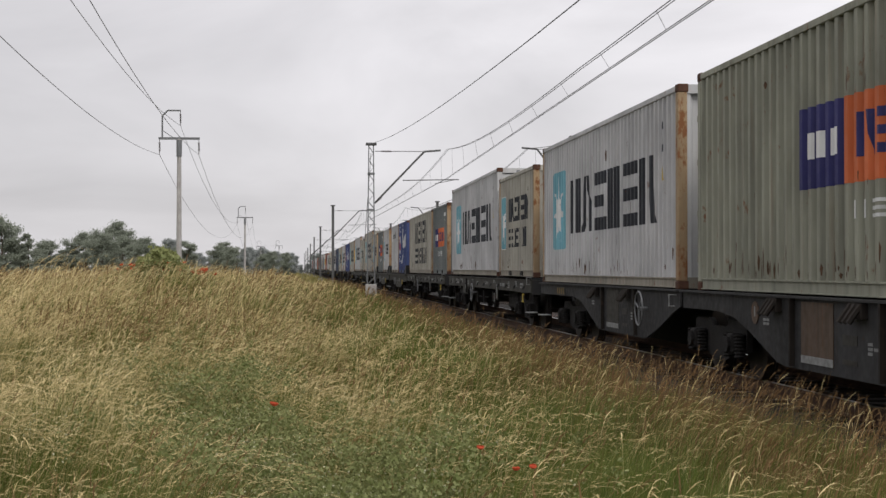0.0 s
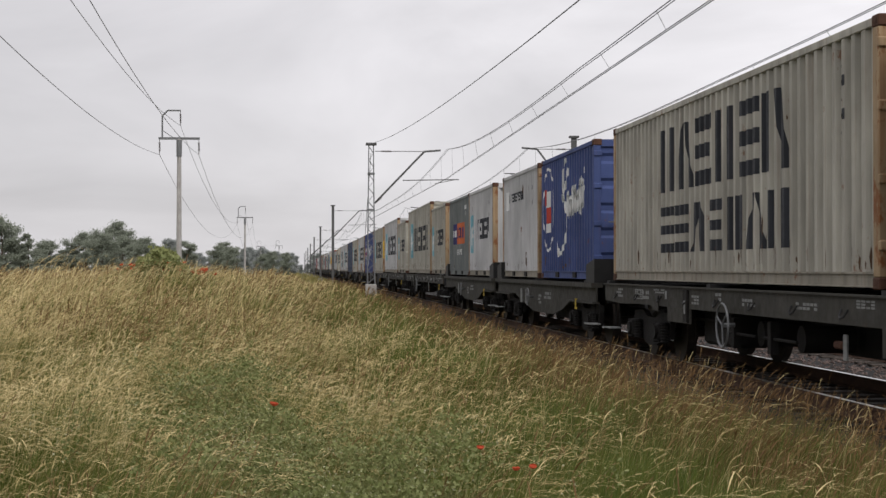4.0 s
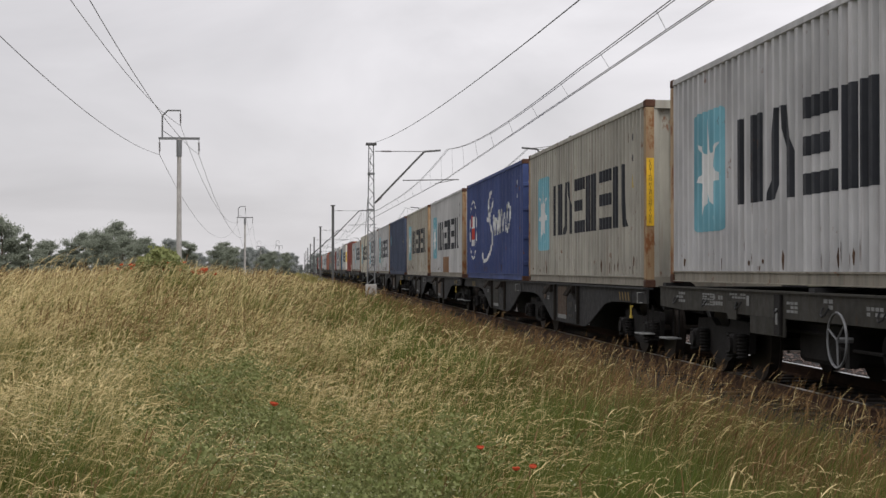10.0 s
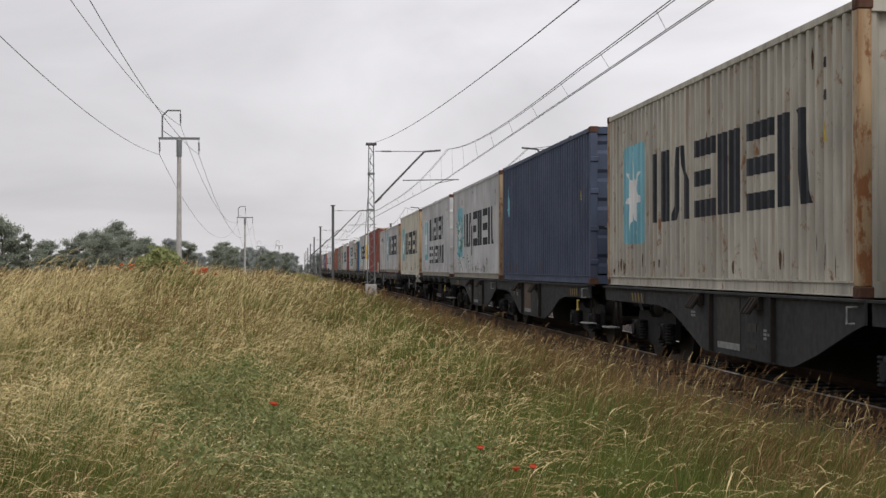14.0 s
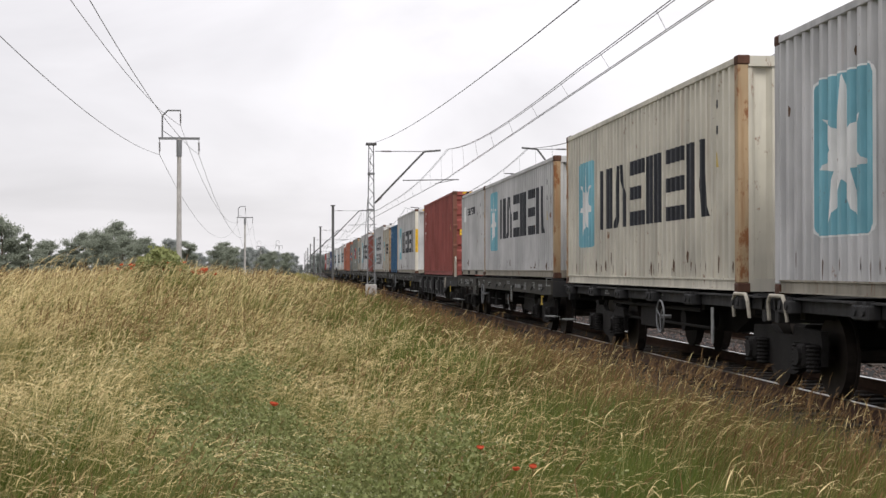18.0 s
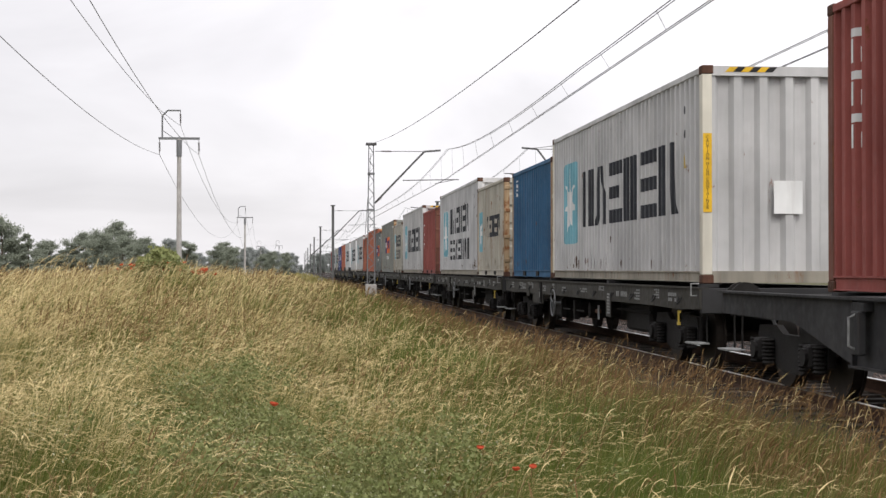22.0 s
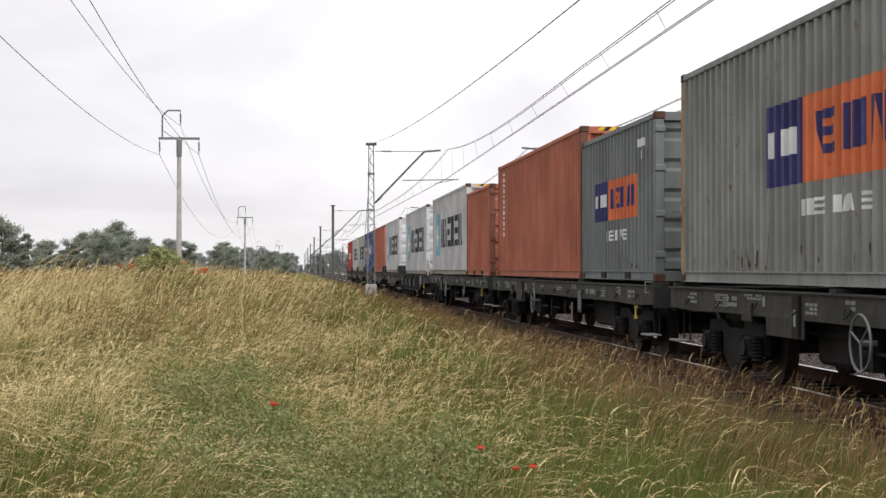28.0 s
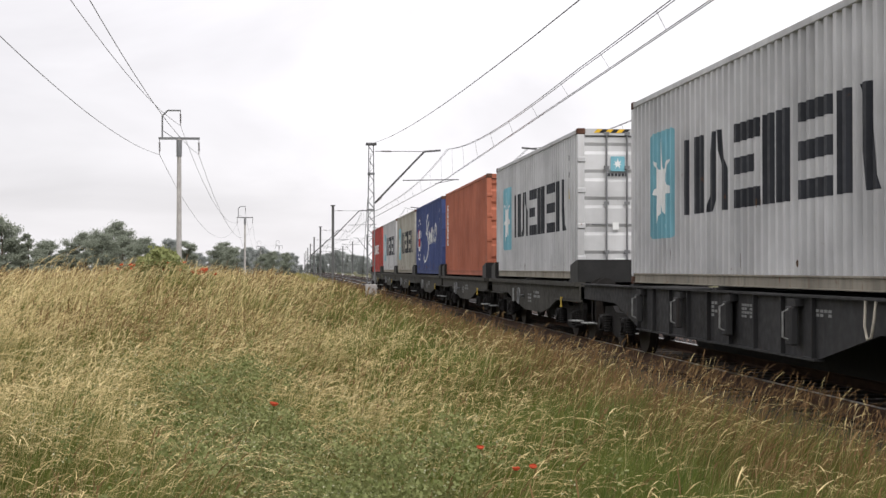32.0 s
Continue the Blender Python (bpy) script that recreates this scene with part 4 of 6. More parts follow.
def upright(z0, z1, u, mat=WHITE, n=3):
    """Bars set one under the other near the far end."""
    def go(ob, L, H, prof, x):
        polys = []
        for i in range(n):
            a = z1 - (z1 - z0) * i / n
            h = (z1 - z0) / n * 0.8
            polys += [rect(L - u - 0.34, L - u, a - h * 0.25, a), rect(L - u - 0.12, L - u, a - h, a - h * 0.3), rect(L - u - 0.34, L - u - 0.2, a - h, a - h * 0.55)]
        bars(ob, "lettering_bar", polys, prof, x, mat, "white bar in an upright column")
    return go


def small_top(ob, L, H, prof, x):
    part("emblem_panel", painted([rect(L - 1.05, L - 0.6, 1.72, 2.2)], prof, x), WHITE, ob, "small pale painted panel")
    bars(ob, "lettering_bar", block_row(1.2, 2.4, 1.9, 2.12, "abcdefcbd", L), prof, x, INK, "small dark painted bar")
    codes(ob, L, H, prof, x)


def faint_badge(ob, L, H, prof, x):
    part("emblem", painted(sparkle(L - 1.0, 1.9, 0.34, 0.5), prof, x), SKYBLUE, ob, "faint pale blue pointed shape")
    tag_yellow(ob, L, H, prof, x)


def rust_patch(u0, u1, z0, z1):
    return lambda ob, L, H, prof, x: part("repair_patch", boxed(x - 0.012, x + 0.03, L - u1, L - u0, z0, z1), TIMBERRUST, ob, "rust-brown bare steel repair patch")


def graffiti(ob, L, H, prof, x):
    """Green sprayed leaf shapes over the emblem."""
    r = random.Random(3)
    polys = []
    for i in range(120):
        y, z = L - r.gauss(2.1, 0.5), r.gauss(1.35, 0.36)
        if i > 105:
            y, z = L - r.gauss(4.6, 0.6), r.gauss(0.75, 0.18)
        z = min(max(z, 0.45), 2.0)
        a, l, w = r.uniform(0, 6.28), r.uniform(0.16, 0.42), 0.014
        c, s = math.cos(a), math.sin(a)
        polys.append([(y + c * l / 2 - s * w, z + s * l / 2 + c * w), (y - c * l / 2 - s * w, z - s * l / 2 + c * w),
                      (y - c * l / 2 + s * w, z - s * l / 2 - c * w), (y + c * l / 2 + s * w, z + s * l / 2 - c * w)])
    tagged(part("graffiti", painted(polys, prof, x, 0.009), LEAFGREEN, ob, "green sprayed strokes"), kind="stuff")


def writing(body, size, mat, parent, m, leading=1.0):
    """Raised flat letters, centred on the pose m in the parent's space."""
    txt = bpy.data.curves.new("writing", "FONT")
    txt.body, txt.size, txt.align_x, txt.align_y, txt.extrude, txt.space_line = body, size, "CENTER", "CENTER", 0.001, leading
    tx = new("writing", txt)
    me = bpy.data.meshes.new_from_object(tx.evaluated_get(bpy.context.evaluated_depsgraph_get()))
    bpy.data.objects.remove(tx)
    letters = part("writing", me, mat, parent, "black printed letters")
    letters.matrix_local = m
    return letters


def yellow_stripe(ob, L, H, prof, x):
    """Yellow label on the near corner post, its words written letter under letter."""
    label = part("warning_label", boxed(-W + 0.012, -W + 0.132, 0.002, 0.0085, 0.97, 2.04), YELLOW, ob, "upright yellow warning label")
    for word, zc in (("CAUTION", 1.84), ("HIGH", 1.555), ("CONTAINER", 1.22)):
        writing("\n".join(word), 0.06, BLACK, label, pose(-W + 0.072, 0.0005, zc, 90, 0, 0), 0.8)


def front_plate(ob, L, H, prof, x):
    part("document_plate", boxed(-0.22, 0.18, 0.018, 0.03, 0.95, 1.4), WHITE, ob, "white document plate on the end wall")


def door_plates(ob, L, H, prof, x):
    """Small plates on the near end doors."""
    part("document_plate", boxed(-0.78, -0.6, 0.03, 0.036, H - 0.62, H - 0.42), WHITE, ob, "small white label on the door")
    oval = [(-0.7 + 0.14 * math.cos(a * 0.3927), 1.12 + 0.05 * math.sin(a * 0.3927)) for a in range(16)]
    bm = bmesh.new()
    ring = [[bm.verts.new((px, yy, pz)) for px, pz in oval] for yy in (0.03, 0.038)]
    bm.faces.new(ring[0][::-1]), bm.faces.new(ring[1])
    for i in range(16):
        bm.faces.new((ring[0][i], ring[0][(i + 1) % 16], ring[1][(i + 1) % 16], ring[1][i]))
    part("oval_plate", bm, WHITE, ob, "white oval plate on the door")
    part("document_plate", boxed(-0.82, -0.55, 0.026, 0.036, 0.62, 0.95), GALV, ob, "grey data plate on the door")


def door_sign(ob, L, H, prof, x):
    """Plates on the near end doors: a pale block row, a yellow caution sign and a grey plate."""
    polys = bmesh.new()
    for i in range(3):
        box(polys, -0.9 + i * 0.25, -0.81 + i * 0.25, 0.022, 0.026, H - 0.86, H - 0.56 - 0.08 * (i % 2))
        box(polys, -0.805 + i * 0.25, -0.73 + i * 0.25, 0.022, 0.026, H - 0.86 + 0.1 * (i % 2), H - 0.8 + 0.1 * (i % 2))
    tagged(part("lettering_block", polys, WHITE, ob, "plain white block bars on the door"), kind="stuff")
    sign = part("caution_sign", boxed(-0.98, -0.5, 0.02, 0.03, 1.42, 1.62), YELLOW, ob, "yellow caution sign with black writing")
    writing("CAUTION", 0.1, BLACK, sign, pose(-0.74, 0.017, 1.53, 90, 0, 0))
    part("document_plate", boxed(-0.85, -0.6, 0.02, 0.03, 0.85, 1.15), GALV, ob, "grey plate")


def door_badge(shift):
    """Small blue panel with a plain white shape, block bars and a white plate on the near doors."""
    def go(ob, L, H, prof, x):
        c = shift
        back = part("emblem_panel", boxed(c - 0.14, c + 0.14, 0.015, 0.02, H - 0.84, H - 0.55), SKYBLUE, ob, "blue painted panel on the door")
        bm = bmesh.new()
        for poly in sparkle(c, H - 0.695, 0.11, 0.11):
            bm.faces.new([bm.verts.new((y, 0.011, z)) for y, z in poly])
        bmesh.ops.remove_doubles(bm, verts=list(bm.verts), dist=0.0005)
        part("emblem", bm, WHITE, back, "plain white pointed shape")
        for k in range(6):
            part("lettering_block", boxed(c - 0.2 + k * 0.07, c - 0.15 + k * 0.07, 0.016, 0.019, H - 0.94, H - 0.88), INK, ob)
        part("document_plate", boxed(c - 0.05, c + 0.15, 0.015, 0.025, 0.26, 0.42), WHITE, ob, "white document plate")
        part("document_plate", boxed(c - 0.1, c + 0.02, 0.015, 0.025, 0.98, 1.12), WHITE, ob, "small pale plate")
    return go


def hazard_top(ob, L, H, prof, x):
    """Yellow and black bars along the near end's upper edge."""
    for i in range(3):
        for dx, mat, tint in ((0.0, YELLOW, "yellow"), (0.11, BLACK, "black")):
            bm = bmesh.new()
            xa = -0.9 + i * 0.22 + dx
            bm.faces.new([bm.verts.new(v) for v in ((xa, 0.006, H - 0.09), (xa + 0.11, 0.006, H - 0.09), (xa + 0.18, 0.006, H - 0.02), (xa + 0.07, 0.006, H - 0.02))])
            part("hazard_stripe", bm, mat, ob, tint + " slanted hazard stripe")


# ---- wagons ----


def bogie(parent, y, spring_side=True):
    """Two-axle bogie: side frames with axle boxes and springs, wheels, axles."""
    b = coated("bogie", "bolster", lambda: boxed(-0.9, 0.9, -0.22, 0.22, 0.5, 0.78, bevel=0.03), RUNNING, parent, "black two-axle bogie")
    b.location = (0, y, 0)
    for sx in (-1, 1):
        def frame_side():
            bm = bmesh.new()
            prism(bm, [(-1.25, 0.62), (-1.2, 0.74), (-0.55, 0.76), (-0.3, 0.66), (0.3, 0.66), (0.55, 0.76), (1.2, 0.74), (1.25, 0.62), (1.22, 0.36), (0.6, 0.3), (0.3, 0.22),
                       (-0.3, 0.22), (-0.6, 0.3), (-1.22, 0.36)], sx * 0.98, sx * 1.06)
            return bm
        fr = coated("side_frame", sx, frame_side, RUNNING, b)
        for ay in (-0.9, 0.9):
            def box_axle():
                bm = boxed(min(sx * 1.04, sx * 1.2), max(sx * 1.04, sx * 1.2), -0.13, 0.13, 0.34, 0.6, bevel=0.03)
                rod(bm, (sx * 1.2, 0, 0.46), (sx * 1.24, 0, 0.46), 0.1, 10)
                return bm
            a = coated("axle_box", sx, box_axle, RUNNING, b)
            a.location = (0, ay, 0)

            def spring():
                bm = bmesh.new()
                rings = []
                for k in range(15):
                    rad = 0.085 if k % 2 else 0.062
                    rings.append([bm.verts.new((sx * 1.12 + rad * math.cos(q * 0.6283), rad * math.sin(q * 0.6283), 0.29 + k * 0.022)) for q in range(10)])
                for p, q in zip(rings, rings[1:]):
                    for k in range(10):
                        bm.faces.new((p[k], p[(k + 1) % 10], q[(k + 1) % 10], q[k]))
                return bm
            for o in (-0.24, 0.24):
                sp = coated("spring", sx, spring, RUNNING, b, "coil spring")
                sp.location = (0, ay + o, 0)
    for ay in (-0.9, 0.9):
        def wheelset():
            bm = rod(bmesh.new(), (-1.1, 0, 0.46), (1.1, 0, 0.46), 0.08, 8)
            for sx in (-1, 1):
                rod(bm, (sx * 0.69, 0, 0.46), (sx * 0.82, 0, 0.46), 0.46, 28)
                rod(bm, (sx * 0.68, 0, 0.46), (sx * 0.71, 0, 0.46), 0.485, 28)
            return bm
        w = coated("wheelset", 0, wheelset, WHEELSTEEL, b, "steel wheels on an axle")
        w.location = (0, ay, 0)


def buffers(ob, length, z=1.03):
    for y, s in ((0, -1), (length, 1)):
        for sx in (-0.875, 0.875):
            def buf():
                bm = rod(bmesh.new(), (0, 0, 0), (0, s * 0.36, 0), 0.1, 10)
                rod(bm, (0, s * 0.36, 0), (0, s * 0.6, 0), 0.075, 10)
                rod(bm, (0, s * 0.58, 0), (0, s * 0.62, 0), 0.22, 14)
                return bm
            b = coated("buffer", s, buf, RUNNING, ob, "black sprung buffer")
            b.location = (sx, y, z)

        def hook():
            bm = boxed(-0.05, 0.05, min(0, s * 0.3), max(0, s * 0.3), 0.98, 1.08, bevel=0.015)
            pipe(bm, [(0, s * 0.25, 1.0), (0, s * 0.4, 0.85), (0, s * 0.55, 0.75)], 0.03, 6)
            return bm
        c = coated("coupling", s, hook, RUNNING, ob, "screw coupling")
        c.location = (0, y, 0)

        def hose():
            bm = pipe(bmesh.new(), [(-0.4, s * 0.02, 0.98), (-0.42, s * 0.2, 0.82), (-0.4, s * 0.42, 0.62), (-0.38, s * 0.55, 0.66)], 0.025, 6)
            return bm
        h = coated("brake_hose", s, hose, BLACK, ob)
        h.location = (0, y, 0)


def handwheel(ob, y, z, r=0.24, x=-1.42):
    def go():
        bm = hoop(bmesh.new(), (0, 0, 0), r, 0.014)
        for i in range(3):
            a = i * 2.0944 + 0.4
            rod(bm, (0, 0, 0), (0, r * math.cos(a), r * math.sin(a)), 0.011, 5)
        rod(bm, (0, 0, 0), (0.16, 0, 0), 0.03, 6)
        return bm
    h = coated("brake_wheel", r, go, GALV, ob, "grey spoked hand-brake wheel")
    h.location = (x, y, z)


def stencils(ob, x, spots, mat=CHALK):
    """Faded stencilled plates of small marks on the sole bar."""
    bm = bmesh.new()
    for y, z, w, h, rows in spots:
        for i in range(rows):
            zz = z - i * h * 1.5
            n = max(1, int(w / 0.11))
            for j in range(n):
                if (i * 3 + j * 5 + int(y * 7)) % 6 == 0:
                    continue
                box(bm, x - 0.003, x, y - w / 2 + j * w / n, y - w / 2 + (j + 0.78) * w / n, zz - h, zz)
    tagged(part("stencil", bm, mat, ob, "faded white stencilled bars"), kind="stuff")


def step_iron(ob, y):
    def go():
        bm = boxed(-0.1, 0.12, -0.24, 0.24, 0, 0.026, bevel=0.006)
        return bm
    s = coated("foot_step", 0, go, CHALK, ob, "pale worn foot step")

    for o in (-0.17, 0.17):
        g = coated("hanger", 0, lambda: rod(bmesh.new(), (0.1, 0, -0.01), (0.1, 0, 0.45), 0.013, 5), RUNNING, s, "dark step hanger")
        g.location = (0, o, 0)
    s.location = (-1.28, y, 0.4)


def rope_hooks(ob, x, ys, z):
    for y in ys:
        def go():
            return pipe(bmesh.new(), [(0, 0.09, 0.04), (-0.035, 0.06, -0.03), (-0.045, 0, -0.05), (-0.035, -0.06, -0.03), (0, -0.09, 0.04)], 0.011, 5)
        h = coated("rope_hook", 0, go, FRAME, ob)
        h.location = (x, y, z)


def yellow_cock(ob, y, z=0.72):
    def go():
        bm = boxed(-0.012, 0.012, -0.013, 0.013, -0.04, 0.09, bevel=0.004)
        box(bm, -0.018, 0.018, -0.045, 0.03, -0.08, -0.04)
        box(bm, -0.012, 0.03, -0.022, 0.022, 0.09, 0.12)
        return bm
    h = coated("brake_lever", 0, go, DULLYELLOW, ob, "yellow brake lever")
    h.location = (-1.4, y, z)


def grab_iron(ob, y, z=0.95):
    def go():
        return pipe(bmesh.new(), [(0.05, 0, 0.1), (-0.06, 0, 0.1), (-0.06, 0, -0.06), (0.02, 0, -0.06)], 0.013, 6)
    h = coated("grab_iron", 0, go, CHALK, ob, "pale bent grab iron")
    h.location = (-1.36, y, z)


def flat_wagon(length, label, wheel_at=0.593):
    """Long flat wagon for sixty feet of containers: straight channel side beams on two bogies."""
    ob = thing("flat_wagon", label, "railway wagon", "wagons of the train")
    for sx in (-1, 1):
        def beam():
            bm = bmesh.new()
            prism(bm, [(0.0, 0.88), (1.3, 0.85), (2.6, 0.87), (length - 2.6, 0.87), (length - 1.3, 0.85), (length, 0.88), (length, 1.16), (0, 1.16)], sx * 1.33, sx * 1.30)
            box(bm, min(sx * 1.2, sx * 1.36), max(sx * 1.2, sx * 1.36), 0, length, 1.15, 1.17)
            return bm
        coated("side_beam", (length, sx), beam, FLATFRAME, ob, "grey-black riveted side beam")
    for y in (0.05, length - 0.05):
        e = coated("end_beam", 0, lambda: boxed(-1.3, 1.3, -0.05, 0.05, 0.82, 1.16, bevel=0.01), FRAME, ob)
        e.location = (0, y, 0)
    coated("centre_sill", length, lambda: prism(bmesh.new(), [(0.1, 1.12), (0.1, 0.72), (3.8, 0.72), (5.0, 0.42), (length - 5.0, 0.42), (length - 3.8, 0.72), (length - 0.1, 0.72), (length - 0.1, 1.12)], -0.3, 0.3), RUNNING, ob)
    n = 9
    for i in range(n):
        y = 1.2 + (length - 2.4) * i / (n - 1)
        c = coated("cross_member", 0, lambda: boxed(-1.3, 1.3, -0.07, 0.07, 0.9, 1.14), RUNNING, ob)
        c.location = (0, y, 0)
    bogie(ob, 2.35)
    bogie(ob, length - 2.35)
    buffers(ob, length)
    handwheel(ob, length * wheel_at, 0.72, 0.27)
    rope_hooks(ob, -1.34, [1.0 + i * (length - 2.0) / 11 for i in range(12)], 0.98)
    stencils(ob, -1.331, [(length - 1.2, 1.1, 0.5, 0.035, 3), (length - 3.1, 1.08, 0.45, 0.05, 2), (length * 0.55, 1.06, 0.55, 0.035, 2), (length * 0.44, 1.06, 0.7, 0.03, 2),
                          (length * 0.262, 1.05, 0.85, 0.085, 1), (length * 0.2, 1.1, 0.4, 0.03, 4), (1.5, 1.08, 0.5, 0.05, 2), (length * 0.68, 1.06, 0.4, 0.03, 3),
                          (length * 0.79, 1.12, 0.7, 0.025, 2), (length * 0.86, 1.1, 0.6, 0.022, 5), (length * 0.62, 1.11, 0.3, 0.04, 2), (length * 0.35, 1.12, 0.5, 0.02, 3), (length * 0.13, 1.12, 0.35, 0.025, 4)])
    for y, h in ((length * 0.315, 0.26), (length * 0.8, 0.06)):
        s = coated("label_plate", h, lambda: boxed(-1.345, -1.335, -0.2, 0.2, 0.86 - h, 1.02), FLATFRAME, ob, "plate hung below the side beam")
        s.location = (0, y, 0)
    stencils(ob, -1.3455, [(length * 0.315, 1.0, 0.24, 0.035, 7)])
    s = coated("label_plate", "white", lambda: boxed(-1.342, -1.335, -0.05, 0.05, 0.98, 1.1), CHALK, ob, "small pale label plate")
    s.location = (0, length * 0.765, 0)
    s = coated("skirt_plate", 0, lambda: boxed(-1.33, -1.305, -0.65, 0.65, 0.66, 0.872, bevel=0.006), FLATFRAME, ob, "plate that deepens the side beam over the bogie")
    s.location = (0, length * 0.728, 0)
    s = coated("label_plate", "dark", lambda: boxed(-1.37, -1.335, -0.1, 0.1, 0.68, 1.13), RUNNING, ob, "black hung plate")
    coated("plate_mark", "flat", lambda: boxed(-1.374, -1.3705, -0.035, 0.035, 0.8, 0.98), CHALK, s, "worn white mark")
    s.location = (0, length * 0.702, 0)
    v = coated("brake_valve", 0, lambda: boxed(-1.2, -1.12, -0.12, 0.12, 0.6, 0.68, bevel=0.02), CASTING, ob, "dull rust-red brake valve")
    v.location = (0, length * 0.41, 0)
    v = coated("brake_valve", 1, lambda: boxed(-1.22, -1.2, -0.05, 0.05, 0.5, 0.76), CHALK, ob, "pale brake changeover plate")
    v.location = (0, length * 0.395, 0)
    for k in (0.5, 0.58):
        def gear():
            bm = rod(bmesh.new(), (-1.0, 0, 0.62), (-0.4, 0, 0.62), 0.16, 12)
            rod(bm, (-1.15, -0.3, 0.6), (-1.15, 0.9, 0.6), 0.02, 6)
            box(bm, -1.2, -1.1, 0.5, 0.62, 0.42, 0.8)
            return bm
        g = coated("brake_gear", 0, gear, RUNNING, ob, "air brake cylinder and levers")
        g.location = (0, length * k, 0)
    for y, w in ((length * 0.27, 0.9), (length * 0.68, 0.7)):
        def tank():
            bm = boxed(-1.02, -0.5, -w, w, 0.38, 0.86, bevel=0.05)
            rod(bm, (-1.06, -w - 0.3, 0.72), (-1.06, w + 0.5, 0.72), 0.025, 6)
            return bm
        k = coated("brake_chest", w, tank, RUNNING, ob, "black brake equipment under the floor")
        k.location = (0, y, 0)
    for y in (0.35, length - 0.35):
        step_iron(ob, y)
    yellow_cock(ob, 0.85)
    grab_iron(ob, 0.1, 1.12)
    for y in (0.12, 6.2, 12.3, length - 0.12):
        p = coated("container_spigot", 0, lambda: boxed(-1.3, -1.05, -0.09, 0.09, 1.17, 1.218), FRAME, ob)
        p.location = (0, y, 0)
        q = coated("container_spigot", 1, lambda: boxed(1.05, 1.3, -0.09, 0.09, 1.17, 1.218), FRAME, ob)
        q.location = (0, y, 0)
    return ob


def belly(length, a, b, c, d, low, shoulder, top=1.12):
    """Outline of a fish-bellied side plate."""
    return [(0, top), (0, shoulder), (a * 0.85, shoulder), (a, shoulder - 0.05), ((a + b) / 2, (shoulder + low) / 2 - 0.05), (b, low + 0.03), (b + 0.2, low), (c - 0.1, low), (c, low + 0.02),
            (d, shoulder - 0.06), (d + 0.3, shoulder), (length, shoulder), (length, top)]


def articulated_unit(ob, y0, length, bogie_near, bogie_far, far_half, stripes_at, back=0.0, wheel=False):
    """One half of a low articulated wagon: deep curved belly plates between the bogies."""
    for sx in (-1, 1):
        def plate():
            bm = bmesh.new()
            low = [(2.3, 0.86), (2.9, 0.8), (3.9, 0.52), (4.6, 0.36), (4.8, 0.34), (8.2, 0.34), (8.5, 0.37), (9.6, 0.68), (10.2, 0.82), (10.9, 0.88)]
            prism(bm, [(0, 1.12), (0, 0.88)] + [(yy + back, zz) for yy, zz in low if yy + back > 0.05] + [(length, 0.88), (length, 1.12)], sx * 1.3, sx * 1.27)
            box(bm, min(sx * 1.2, sx * 1.36), max(sx * 1.2, sx * 1.36), 0, length, 1.1, 1.125)
            return bm
        p = coated("side_plate", (length, sx, back), plate, FRAME, ob, "dark fish-bellied side plate")
        p.location = (0, y0, 0)
        for ys in (5.3, 7.9):
            st = coated("stiffener", sx, lambda: boxed(min(sx * 1.3, sx * 1.36), max(sx * 1.3, sx * 1.36), -0.02, 0.02, 0.36, 1.1), FRAMEBROWN, ob)
            st.location = (0, y0 + ys + back, 0)
    coated("centre_sill", length, lambda: boxed(-0.4, 0.4, 0.05, length - 0.05, 0.72, 1.1), RUNNING, ob).location = (0, y0, 0)
    coated("brake_rigging", 0, lambda: prism(bmesh.new(), [(3.6, 0.72), (4.3, 0.2), (8.9, 0.2), (9.6, 0.72)], -0.4, 0.4), RUNNING, ob, "black brake rigging under the belly").location = (0, y0 + back, 0)
    shade = FLATFRAME if far_half else PANELBROWN
    pl = coated("cover_plate", 0, lambda: boxed(-1.308, -1.302, -0.49, 0.49, 0.42, 1.07), shade, ob, "dull grimed cover panel" if far_half else "brown rusted panel")
    pl.location = (0, y0 + 7.15 + back, 0)
    coated("panel_strip", 0, lambda: boxed(-1.312, -1.3085, -0.49, 0.49, 0.42, 0.5), CHALK, pl, "pale strip along the panel's lower edge")
    for ya, za, hh in ((6.2, 0.92, 0.02), (6.2, 0.72, 0.1), (6.2, 0.5, 0.05)):
        st = coated("label_plate", hh, lambda: boxed(-1.306, -1.302, -0.2, 0.2, -hh / 2, hh / 2), FLATFRAME, ob, "faded label plate")
        st.location = (0, y0 + ya + back, za)
    if not far_half:
        rd = coated("round_plate", 0, lambda: rod(bmesh.new(), (-1.312, 0, 0.905), (-1.302, 0, 0.905), 0.135, 20), PANELBROWN, ob, "round faded plate")
        rd.location = (0, y0 + 9.3 + back, 0)
        coated("plate_mark", 0, lambda: boxed(-1.316, -1.3125, -0.02, 0.02, 0.86, 0.98), CHALK, rd, "pale upright mark")
    for ys in (5.9, 8.5):
        def flap():
            bm = bmesh.new()
            prism(bm, [(-0.17, 0.02), (0.17, 0.02), (0.17, 0.17), (-0.17, 0.17)], -1.37, -1.3)
            for k in (-0.13, 0.0, 0.13):
                rod(bm, (-1.35, k, 0.16), (-1.46, k + 0.05, -0.02), 0.03, 6)
            return bm
        f = coated("folding_spigot", 0, flap, FRAMEBROWN, ob, "folded container spigot bracket")
        f.location = (0, y0 + ys + back, 0.92)
    hz = coated("hazard_panel", 0, lambda: boxed(-1.31, -1.302, -0.5, 0.5, 0.88, 1.06), FRAME, ob)
